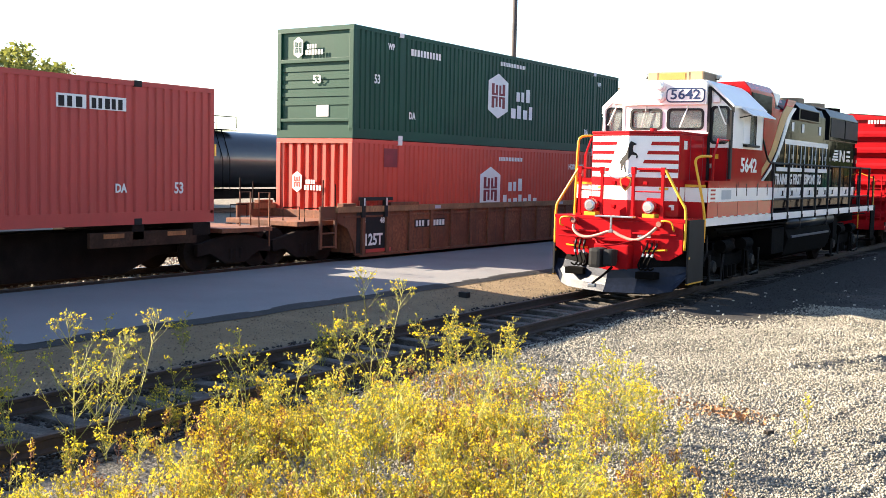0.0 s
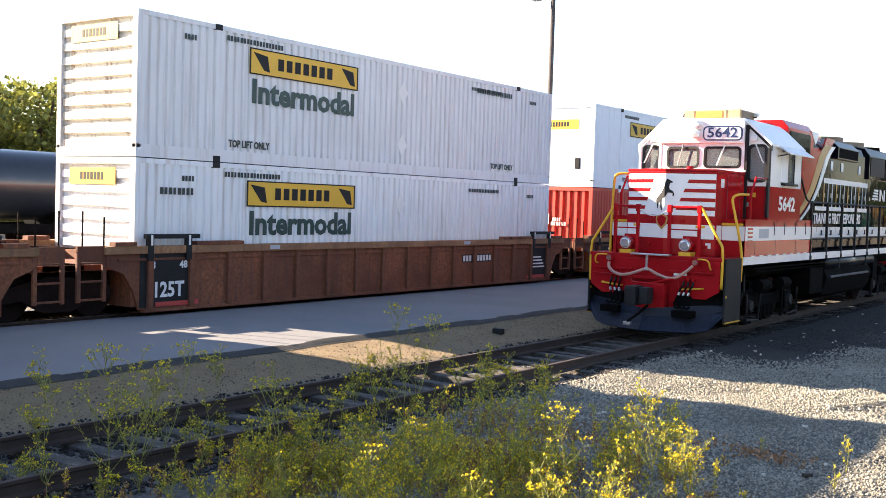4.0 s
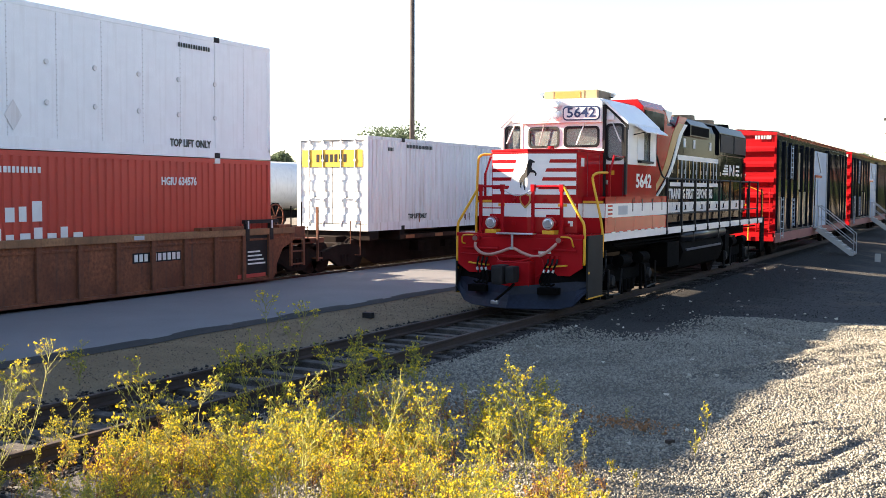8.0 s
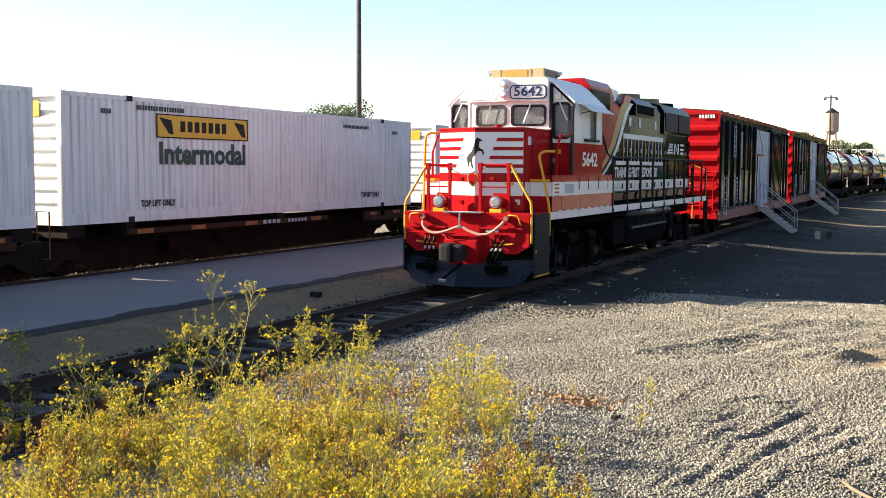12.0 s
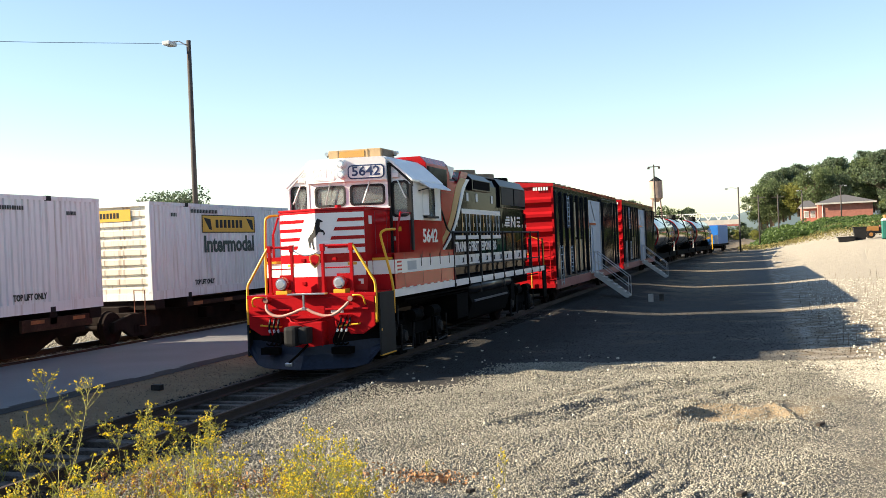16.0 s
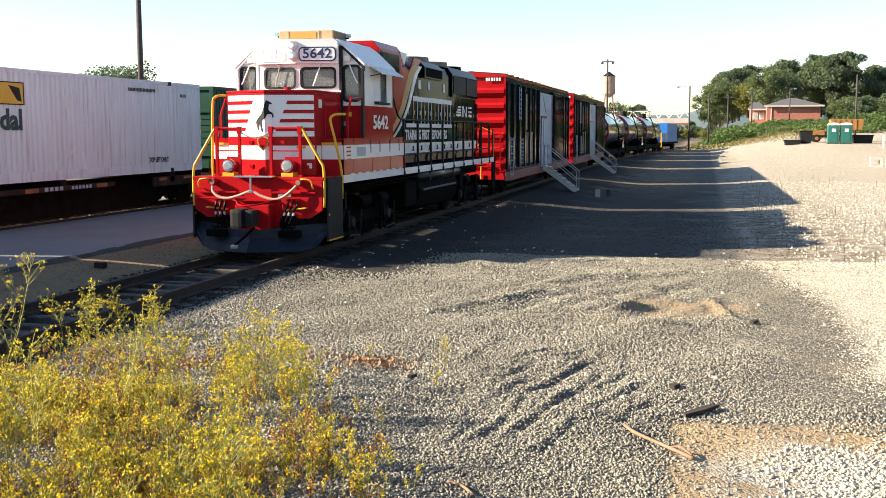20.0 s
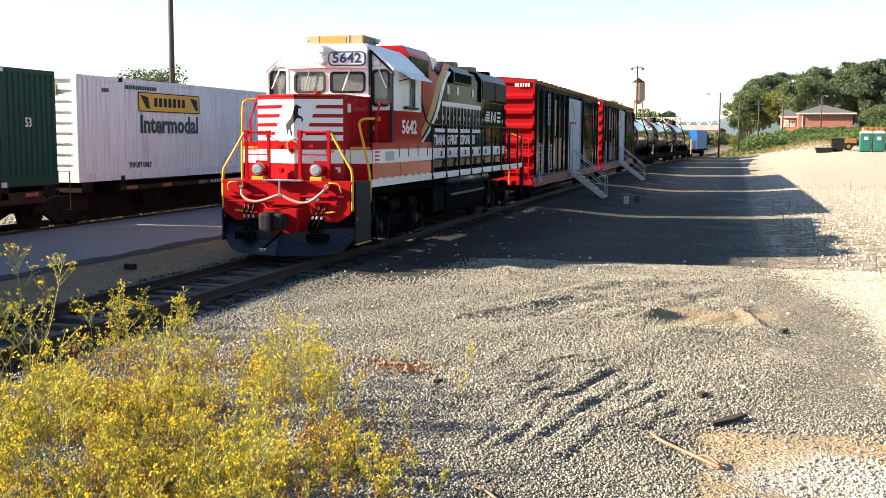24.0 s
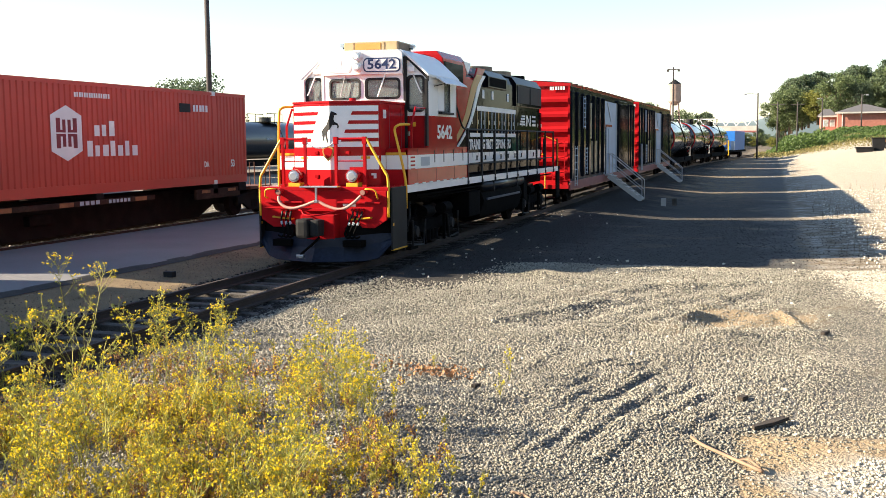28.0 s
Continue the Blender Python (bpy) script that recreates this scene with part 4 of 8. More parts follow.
    part("lettering", boxes(*[(1.456, 1.462, cy + k * 0.15 - 0.3 + 0.12 * (k > 2), cy + k * 0.15 - 0.2 + 0.12 * (k > 2), 0.79, 0.95) for k in range(9)]), M_LETTER, cp_)["kind"] = "stuff"
    parts("chord_tag", [(1.5, 1.515, yy, yy + 0.3, 1.27, 1.36) for yy in (5.0, 12.6)], M_LIGHTGREY, c)
    parts("hazard_mark", [(1.462, 1.468, yy, yy + 1.1, 0.18, 0.27) for yy in (1.9, L - 3.0)], M_CRED, c)
    truck(c, 0.0, 0.32, b)
    MOVERS.append((c, (-18.0, y0 - 1.5, 0.32)))
    return c


M_SPINE = mat("spine_brown", (0.055, 0.027, 0.017), 0.85, var=0.5, scale=1.5, fine=14, bump=0.2, spec=0.15)
M_REFLECT = mat("worn_orange", (0.34, 0.12, 0.035), 0.7, var=0.5, scale=3)


def spine_car(y0, y1, first, last):
    """One unit of a spine car under a container from y0 to y1."""
    c = thing("spine_car", "dark rusty spine car under a container", "railcar", "cars of the passing train", at=(-18.0, y0, 0.32))
    L = y1 - y0
    top = FLAT_Z - 0.32
    part("spine", prism([(-0.4, 0.98), (-0.4, 0.45), (0.8, 0.40), (1.7, 0.05), (L - 1.7, 0.05), (L - 0.8, 0.40), (L + 0.4, 0.45), (L + 0.4, 0.98)], "x", -0.42, 0.42, bev=0.02), M_DARKRUST, c, "fish-bellied box girder spine")
    for yy in (1.9, L / 2 - 0.1, L - 2.2):
        part("cross_beam", boxes((-1.28, 1.28, yy, yy + 0.3, 0.82, top - 0.01), bev=0.015), M_DARKRUST, c)
    for yy in (0.1, L - 0.6):
        part("end_saddle", boxes((-1.3, 1.3, yy, yy + 0.5, 0.86, top - 0.01), bev=0.02), M_DARKRUST, c, "dark rusty end saddle")
    parts("side_strip", [(1.2, 1.29, L * 0.12, L * 0.66, 0.84, 0.97), (-1.29, -1.2, L * 0.12, L * 0.66, 0.84, 0.97), (1.2, 1.28, L * 0.80, L * 0.97, 0.70, 1.0)], M_SPINE, c, "rust-brown side strip", bev=0.01)
    parts("reflector", [(1.29, 1.296, L * f, L * f + 0.55, 0.85, 0.96) for f in (0.14, 0.26, 0.40, 0.60)] + [(1.28, 1.286, L * f, L * f + 0.5, 0.88, 0.97) for f in (0.82, 0.92)], M_REFLECT, c, "worn orange reflector")
    part("lettering", boxes(*[(1.29, 1.296, L * 0.45 + k * 0.22, L * 0.45 + k * 0.22 + 0.15, 0.86, 0.96) for k in range(4)], *[(1.29, 1.296, L * 0.525 + k * 0.17, L * 0.525 + k * 0.17 + 0.11, 0.86, 0.95) for k in range(6)]), M_LIGHTGREY, c, "reporting mark as plain bars")["kind"] = "stuff"
    parts("brake_cylinder", [(0.3, 0.75, 4.0, 4.9, 0.35, 0.7), (0.35, 0.6, 6.2, 7.1, 0.4, 0.65)], M_DARKRUST, c, "brake cylinder", bev=0.03)
    bm = bmesh.new()
    tube([(0.9, -0.35, 0.75), (0.9, -0.35, 1.45), (1.25, -0.35, 1.45), (1.25, -0.35, 0.45), (0.95, -0.35, 0.45)], 0.018, 6, bm)
    part("grab_iron", bm, M_RUST, c)
    truck(c, -0.9 if first else -0.45, 0.32, 0.32)
    if first:
        coupler(c, -1.3, 0.62, -1)
    if last:
        truck(c, L + 0.9, 0.32, 0.32)
        part("end_deck", boxes((-1.25, 1.25, L + 0.3, L + 1.9, 0.86, 0.96), bev=0.015), M_RUST, c, "rusty end platform")
        coupler(c, L + 1.9, 0.62, 1)
        bm = bmesh.new()
        for x in (0.6, 1.2):
            tube([(x, L + 1.5, 0.96), (x, L + 1.5, 1.75), (x, L + 1.85, 1.75), (x, L + 1.85, 0.5)], 0.02, 6, bm)
        part("end_rail", bm, M_RUST, c, "end hand rails")
    MOVERS.append((c, (-18.0, y0, 0.32)))
    return c


spine_car(0.02, 16.17, True, True)
for y, code in ((20.95, 1), (40.05, 2), (59.2, 3)):
    well_car(y, code)
# end truck of the well set
tail = thing("end_truck", "dark truck under the end of the well cars", "railcar truck", "cars of the passing train", at=(-18.0, 76.8, 0.32))
truck(tail, 0.0, 0.32, 0.32)
part("end_platform", boxes((-1.2, 1.2, -0.5, 1.1, 0.9, 1.04), bev=0.015), M_RUST, tail)
coupler(tail, 1.1, 0.62, 1)
wheel = bmesh.new()
for k in range(16):
    a, b = math.pi * k / 8, math.pi * (k + 1) / 8
    add_cyl(wheel, (0.5, 0.36 * math.cos(a), 1.62 + 0.36 * math.sin(a)), (0.5, 0.36 * math.cos(b), 1.62 + 0.36 * math.sin(b)), 0.022, seg=6)
for k in range(3):
    a = math.pi * k / 3
    add_cyl(wheel, (0.5, -0.36 * math.cos(a), 1.62 - 0.36 * math.sin(a)), (0.5, 0.36 * math.cos(a), 1.62 + 0.36 * math.sin(a)), 0.016, seg=6)
add_cyl(wheel, (0.42, 0, 1.0), (0.42, 0, 1.66), 0.05, seg=8)
part("brake_wheel", wheel, M_RUST, tail, "round hand brake wheel on a post", m=pose(0, -0.2, 0))
parts("end_step", [(0.9, 1.3, 0.7, 0.9, 0.45, 0.5), (1.24, 1.3, 0.65, 0.7, 0.4, 1.9)], M_RUST, tail)
MOVERS.append((tail, (-18.0, 76.8, 0.32)))
FLATS = (80.05, 96.95, 115.1, 133.65, 150.75, 167.9, 184.95, 202.8)
for i, y in enumerate(FLATS):
    spine_car(y, y + CL, i == 0, i == len(FLATS) - 1)

# ---- locomotive ----
loco = thing("locomotive", "red, white and black diesel locomotive with low nose", "locomotive", at=(-8.92, 20.0, 0.0))
M_PLOW = mat("plough_blue_grey", (0.014, 0.020, 0.037), 0.45, spec=0.2, var=0.35, scale=2.5, fine=18, bump=0.15)
M_CABLE = mat("cable_pale_pink", (0.50, 0.27, 0.22), 0.55, var=0.15)
M_TANBOX = mat("stack_tan", (0.24, 0.18, 0.12), 0.7, var=0.3, bump=0.2)
M_SEAT = mat("cab_interior", (0.10, 0.11, 0.11), 0.7, var=0.3)


def mirror(points):
    return [(-x, y, z) for x, y, z in points]


def lp(name, bm, m, label="", parent=None, smooth=False):
    return part(name, bm, m, parent or loco, label, smooth)


# frame and walkways
lp("main_frame", boxes((-0.8, 0.8, 0.3, 17.8, 1.25, 1.72), bev=0.02), M_UNDER, "black underframe")
lp("walkway", boxes((-1.49, 1.49, 1.05, 17.4, 1.74, 1.79)), M_UNDER, "walkway deck along the hood")
for s in (-1, 1):
    lp("side_sill", boxes((s * 1.5 - 0.02, s * 1.5 + 0.02, 1.05, 17.5, 1.63, 1.795), bev=0.008), M_WHITE, "white side sill stripe")
    for k in range(8):
        lp("sill_clip", boxes((s * 1.5 - 0.03, s * 1.5 + 0.035, 1.5 + k * 0.52, 1.72 + k * 0.52, 1.78, 1.82), bev=0.006), M_WHITE)
lp("front_deck", boxes((-1.46, 1.46, 0.0, 1.05, 1.72, 1.80), bev=0.015), M_RED, "red front platform")
lp("deck_lip", boxes((-0.45, 0.40, -0.16, 0.02, 1.785, 1.82), bev=0.008), M_STEEL, "bright worn lip over the coupler")
lp("rear_deck", boxes((-1.5, 1.5, 17.4, 17.95, 1.70, 1.80), bev=0.015), M_UNDER)

# nose: two facets that meet in a shallow ridge
NOSE_W, NOSE_K = 1.0, 0.345
nose = [(-NOSE_W, 2.4), (-NOSE_W, 0.44 + NOSE_K * NOSE_W), (0.0, 0.44), (NOSE_W, 0.44 + NOSE_K * NOSE_W), (NOSE_W, 2.4)]
lp("nose", prism(nose, "z", 1.80, 3.54, bev=0.02), M_RED, "low red nose hood")
lp("nose_cap", prism([(p * 1.012, q - 0.012) for p, q in nose], "z", 3.54, 3.59, bev=0.015), M_RED, "red nose top")
for s in (-1, 1):
    lp("nose_door_frame", boxes((s * 1.0 - 0.006, s * 1.0 + 0.006, 1.35, 1.37, 1.9, 3.5), (s * 1.0 - 0.006, s * 1.0 + 0.006, 2.1, 2.12, 1.9, 3.5)), M_MAROON, "door seam in the nose side")
    lp("nose_label", boxes((s * 1.003 - 0.004, s * 1.003 + 0.004, 0.98, 1.16, 3.22, 3.40)), M_LETTER, "small white notice")


def nose_at(x, off=0.005):
    """Depth of the nose's front at x."""
    return 0.44 + NOSE_K * abs(x) - off


def nose_patch(outline, m, name, label="", off=0.006):
    """A flat painted shape on one facet of the nose, from (x, z) points on one side of the ridge."""
    bm = bmesh.new()
    f = [bm.verts.new((x, nose_at(x, off), z)) for x, z in outline]
    b = [bm.verts.new((x, nose_at(x, off - 0.005), z)) for x, z in outline]
    faces = [bm.faces.new(f), bm.faces.new(b)]
    for i in range(len(f)):
        j = (i + 1) % len(f)
        faces.append(bm.faces.new((f[i], f[j], b[j], b[i])))
    bmesh.ops.recalc_face_normals(bm, faces=faces)
    return lp(name, bm, m, label)


E_ = NOSE_W - 0.025
for s in (-1, 1):
    nose_patch([(0.0, 2.62), (s * E_, 2.62), (s * E_, 3.485), (0.0, 3.485)], M_WHITE, "nose_field", "white field behind the horse")
    nose_patch([(0.0, 2.14), (s * E_, 2.14), (s * E_, 2.43), (0.0, 2.43)], M_WHITE, "nose_band", "white band round the nose")
    lp("nose_band_side", boxes((s * 1.003 - 0.004, s * 1.003 + 0.004, 0.83, 2.3, 2.14, 2.43)), M_WHITE, "white band round the nose")
for k, z in enumerate((3.33, 3.14, 2.95, 2.77)):
    h = 0.037
    nose_patch([(0.46 - 0.07 * k - 0.03, z - h), (E_, z - h), (E_, z + h), (0.46 - 0.07 * k, z + h)], M_RED, "nose_stripe", "red speed stripe on white", off=0.012)
    nose_patch([(-E_, z - h), (-0.30 - 0.065 * k - 0.03, z - h), (-0.30 - 0.065 * k, z + h), (-E_, z + h)], M_RED, "nose_stripe", "red speed stripe on white", off=0.012)
# rearing horse emblem: body on the right facet, tail and hind leg on the left one
horse_r = [(0.0, 3.26), (0.02, 3.33), (0.05, 3.375), (0.065, 3.365), (0.09, 3.355), (0.155, 3.315), (0.15, 3.295), (0.10, 3.29), (0.085, 3.20), (0.10, 3.15), (0.16, 3.12), (0.19, 3.06), (0.175, 3.01), (0.155, 3.02), (0.16, 3.07), (0.12, 3.085), (0.06, 3.085), (0.03, 3.03), (0.0, 2.99)]
horse_l = [(0.0, 2.99), (-0.06, 2.97), (-0.08, 2.93), (-0.075, 2.83), (-0.05, 2.75), (-0.06, 2.71), (-0.075, 2.72), (-0.11, 2.83), (-0.12, 2.90), (-0.15, 2.86), (-0.16, 2.80), (-0.155, 2.75), (-0.18, 2.76), (-0.195, 2.86), (-0.16, 2.96), (-0.20, 2.90), (-0.22, 2.86), (-0.21, 2.95), (-0.15, 3.02), (-0.08, 3.08), (-0.03, 3.18), (0.0, 3.26)]
nose_patch(horse_r, M_CASTING, "horse_emblem", "black rearing horse silhouette", off=0.018)
nose_patch(horse_l, M_CASTING, "horse_emblem", "black rearing horse silhouette", off=0.018)
sh = lp("shield_plate", prism([(-0.15, 2.60), (-0.16, 2.52), (-0.13, 2.42), (-0.03, 2.32), (0.07, 2.42), (0.10, 2.52), (0.09, 2.60), (-0.03, 2.65)], "y", 0.395, 0.415, bev=0.004), M_GOLD, "small gold-rimmed red shield")
lp("shield_face", prism([(-0.12, 2.58), (-0.13, 2.52), (-0.10, 2.44), (-0.03, 2.37), (0.04, 2.44), (0.07, 2.52), (0.06, 2.58), (-0.03, 2.615)], "y", 0.388, 0.395), M_RED, "", sh)
for s in (-1, 1):
    for xx, zz in ((0.36, 2.50), (0.36, 2.0), (0.82, 1.98)):
        y = nose_at(xx)
        lp("nose_latch", boxes((s * xx - 0.045, s * xx + 0.045, y - 0.035, y + 0.03, zz - 0.035, zz + 0.035), bev=0.008), M_RED)
    nose_patch([(s * 0.62, 2.365), (s * 0.80, 2.365), (s * 0.80, 2.42), (s * 0.62, 2.42)], M_YELLOW, "warning_plate", "yellow warning plate", off=0.012)
nose_patch([(0.10, 1.92), (0.115, 1.92), (0.115, 2.14), (0.10, 2.14)], M_MAROON, "nose_door_line", off=0.008)
nose_patch([(0.82, 1.95), (0.92, 1.95), (0.92, 2.06), (0.82, 2.06)], M_LETTER, "nose_notice", "small white notice", off=0.01)

# ditch lights on the front deck
for s in (-1, 1):
    x = s * 0.655
    d = lp("ditch_light", add_cyl(add_cyl(bmesh.new(), (x, 0.02, 2.02), (x, 0.10, 2.02), 0.145, 0.145, 22), (x, 0.10, 2.02), (x, 0.30, 2.02), 0.14, 0.10, 22), M_RED, "ditch light in a red housing", smooth=False)
    lp("bezel", cyl((x, 0.0, 2.02), (x, 0.02, 2.02), 0.118, 0.128, 22), M_STEEL, "bright rim", d)
    lp("lens", cyl((x, -0.012, 2.02), (x, 0.005, 2.02), 0.08, 0.104, 22), M_LENS, "clear lens", d)
    lp("bracket", boxes((x - 0.13, x + 0.13, 0.02, 0.28, 1.80, 1.88), bev=0.01), M_YELLOW, "yellow bracket", d)
    lp("guard", boxes((x - 0.16, x + 0.16, 0.3, 0.32, 1.80, 2.2), bev=0.004), M_RED, "", d)

# bumper, coupler, hoses, plough
lp("bumper_plate", prism([(-1.42, 1.72), (-1.42, 1.12), (-1.15, 0.95), (-0.62, 0.95), (-0.62, 0.42), (0.50, 0.42), (0.50, 0.95), (1.15, 0.95), (1.42, 1.12), (1.42, 1.72)], "y", 0.0, 0.06, bev=0.012), M_RED, "red front plate")
lp("anticlimber", boxes((-1.30, -0.45, -0.05, 0.01, 1.46, 1.50), (0.35, 1.30, -0.05, 0.01, 1.46, 1.50), (-0.42, 0.36, -0.14, 0.02, 1.30, 1.36), bev=0.012), M_RED, "red stiffening ribs")
lp("draft_box", boxes((-0.38, 0.38, -0.30, 0.02, 0.70, 1.24), bev=0.03), M_RED, "red coupler pocket")
cp = boxes((-0.12, 0.16, -0.72, -0.28, 0.88, 1.14), bev=0.03)
add_box(cp, -0.16, 0.10, -1.02, -0.62, 0.80, 1.20, bev=0.07)
add_box(cp, 0.12, 0.32, -0.95, -0.66, 0.84, 1.18, bev=0.06)
lp("coupler", cp, M_CASTING, "dark knuckle coupler")
lp("cut_lever", tube(smooth_path([(-1.30, -0.10, 1.36), (-0.5, -0.14, 1.33), (-0.22, -0.5, 1.26), (0.0, -0.62, 1.24), (0.24, -0.5, 1.26), (0.55, -0.14, 1.33), (0.62, -0.14, 1.05), (0.45, -0.16, 0.9)], 3), 0.016), M_RED, "red uncoupling lever")
lp("mu_cable", tube(smooth_path([(-0.96, -0.08, 1.64), (-0.94, -0.12, 1.50), (-0.80, -0.15, 1.39), (-0.60, -0.16, 1.355), (-0.36, -0.15, 1.41), (-0.08, -0.14, 1.50), (0.16, -0.15, 1.41), (0.40, -0.16, 1.345), (0.60, -0.15, 1.38), (0.80, -0.13, 1.52), (0.93, -0.08, 1.66)]), 0.033), M_CABLE, "drooping pale pinkish cable", smooth=True)
hk = lp("cable_hook", boxes((-0.10, -0.06, -0.16, -0.12, 1.50, 1.80), (-0.12, -0.04, -0.18, -0.10, 1.47, 1.53), bev=0.006), M_STEEL, "cable hanger under the deck")
for s in (-1, 1):
    sk = lp("cable_socket", cyl((s * 0.95, -0.13, 1.68), (s * 0.95, 0.0, 1.70), 0.085, 0.07, 14), M_RED, "red cable socket")
    lp("socket_cap", cyl((s * 0.95, -0.145, 1.69), (s * 0.95, -0.12, 1.69), 0.055, 0.06, 12), M_HOSE, "", sk)
    for k in range(3):
        x = s * (0.70 + 0.10 * k)
        lp("air_hose", tube(smooth_path([(x, -0.05, 1.24), (x - s * 0.02, -0.16, 1.14), (x - s * 0.07, -0.20, 0.98), (x - s * 0.12, -0.22, 0.84), (x - s * 0.06, -0.24, 0.76), (x + s * 0.02, -0.24, 0.80)]), 0.020, 6), M_UNDER, "black air hose", smooth=True)
        lp("hose_fitting", cyl((x, -0.10, 1.19), (x, -0.04, 1.32), 0.022, seg=8), M_CASTING, "dark hose fitting")
        lp("hose_clamp", cyl((x - s * 0.05, -0.19, 1.02), (x - s * 0.03, -0.18, 1.08), 0.026, seg=8), M_STEEL, "bright hose clamp")
        lp("angle_cock", boxes((x - 0.03, x + 0.03, -0.10, 0.0, 1.30, 1.36), bev=0.01), M_RED)
    lp("lower_grab", tube([(s * 0.66, -0.02, 1.13), (s * 0.66, -0.12, 1.13), (s * 1.10, -0.12, 1.17), (s * 1.10, -0.02, 1.17)], 0.017, 6), M_YELLOW, "yellow grab iron")
    lp("loop_grab", tube(smooth_path([(s * 1.0, -0.03, 1.74), (s * 1.03, -0.16, 1.76), (s * 1.22, -0.16, 1.74), (s * 1.26, -0.12, 1.60), (s * 1.24, -0.02, 1.56)], 4), 0.017, 6), M_YELLOW, "yellow bent grab iron", smooth=True)
    lp("hose_tray", boxes((min(s * 0.58, s * 1.0), max(s * 0.58, s * 1.0), -0.36, -0.10, 0.58, 0.72), bev=0.015), M_UNDER, "black hose pocket in the plough")
lp("hanging_hose", tube(smooth_path([(0.16, -0.55, 0.80), (0.02, -0.72, 0.62), (-0.14, -0.78, 0.48), (-0.18, -0.74, 0.42)]), 0.026, 7), M_UNDER, "hanging train line hose", smooth=True)
lp("hose_coupling", boxes((-0.26, -0.10, -0.80, -0.70, 0.38, 0.46), bev=0.02), M_STEEL, "bright hose coupling")
lp("front_placard", boxes((0.46, 0.74, -0.012, -0.002, 1.40, 1.45)), M_LETTER, "small white notice")


def plough_sheet(name, cols, prof, m, label):
    """A bent sheet over plan points (x, y, lift), with a section of (z, setback)."""
    bm = bmesh.new()
    vs = [[bm.verts.new((x, y + o, z)) for z, o in prof(x)] for x, y in cols]
    for a, b in zip(vs, vs[1:]):
        for i in range(len(a) - 1):
            bm.faces.new((a[i], a[i + 1], b[i + 1], b[i]))
    bmesh.ops.recalc_face_normals(bm, faces=bm.faces[:])
    bmesh.ops.solidify(bm, geom=bm.faces[:], thickness=0.025)
    return lp(name, bm, m, label)


cols = [(-1.5, 0.16), (-1.25, 0.04), (-1.0, -0.10), (-0.58, -0.32), (0.0, -0.52), (0.58, -0.32), (1.0, -0.10), (1.25, 0.04), (1.5, 0.16)]


def plough_low(x):
    w = abs(x)
    foot = 0.29 if w < 1.2 else 0.29 + 0.36 * (w - 1.2) / 0.3
    top = 0.72 + 0.12 * min(1.0, w / 1.2)
    return [(top, 0.10), (0.62 * top + 0.38 * foot, 0.07), (0.3 * top + 0.7 * foot, 0.0), (foot, -0.09)]


plough_sheet("plough", cols, plough_low, M_PLOW, "blue-grey steel snow plough blade")
for s in (-1, 1):
    wing = [(s * x, y) for x, y in ((0.60, -0.30), (1.0, -0.10), (1.25, 0.04), (1.5, 0.16))]
    plough_sheet("plough_wing", wing, lambda x: [(1.00 + 0.17 * (abs(x) - 0.6) / 0.9, 0.20), (0.74 + 0.10 * min(1.0, abs(x) / 1.2), 0.095)], M_UNDER, "black upper plough wing")
    lp("wing_edge", tube([(s * 0.60, -0.10, 1.005), (s * 1.0, 0.10, 1.08), (s * 1.5, 0.36, 1.175)], 0.014, 6), M_PLOW)

# stepwells at the corners
for s in (-1, 1):
    w = lp("stepwell", boxes((s * 1.5 - 0.02, s * 1.5 + 0.02, 0.08, 0.96, 0.50, 1.78), (min(s * 0.95, s * 1.48), max(s * 0.95, s * 1.48), 0.94, 0.98, 0.4, 1.78)), M_CASTING, "black step well")
    for k in range(4):
        lp("step", boxes((min(s * 1.0, s * 1.48), max(s * 1.0, s * 1.48), 0.35, 0.94, 0.50 + k * 0.33, 0.53 + k * 0.33)), M_UNDER, "", w)
    lp("step_edge", boxes((s * 1.5 - 0.03, s * 1.5 + 0.03, 0.10, 0.94, 0.485, 0.515), (s * 1.5 + 0.02, s * 1.5 + 0.025, 0.10, 0.16, 1.0, 1.05), bev=0.004), M_YELLOW, "yellow step edge", w)

# handrails
corner = [(1.45, 0.03, 1.18), (1.455, 0.03, 1.6), (1.44, 0.04, 1.98), (1.36, 0.05, 2.14), (1.14, 0.07, 2.50), (0.98, 0.09, 2.76), (0.90, 0.10, 2.80)]
lp("corner_rail", tube(smooth_path(corner, 5), 0.028), M_YELLOW, "yellow bent hand rail", smooth=True)
lp("corner_rail", tube(smooth_path(mirror(corner), 5), 0.028), M_YELLOW, "yellow bent hand rail", smooth=True)
lp("step_rail", tube(smooth_path([(1.50, 0.98, 1.30), (1.50, 0.96, 1.88), (1.40, 0.92, 2.45), (1.30, 0.90, 2.90), (1.30, 0.92, 3.02), (1.36, 1.05, 3.08), (1.46, 1.36, 3.09)], 5), 0.028), M_YELLOW, "yellow bent hand rail", smooth=True)
lp("step_rail", tube(smooth_path(mirror([(1.48, 1.0, 1.55), (1.47, 0.98, 2.2), (1.42, 0.95, 3.3), (1.38, 0.98, 3.46), (1.3, 1.05, 3.50), (1.15, 1.1, 3.50)]), 5), 0.028), M_YELLOW, "yellow bent hand rail", smooth=True)
lp("nose_top_rail", tube([(-1.3, 1.06, 3.50), (-0.98, 1.12, 3.49)], 0.018), M_RED, "red hand rail")
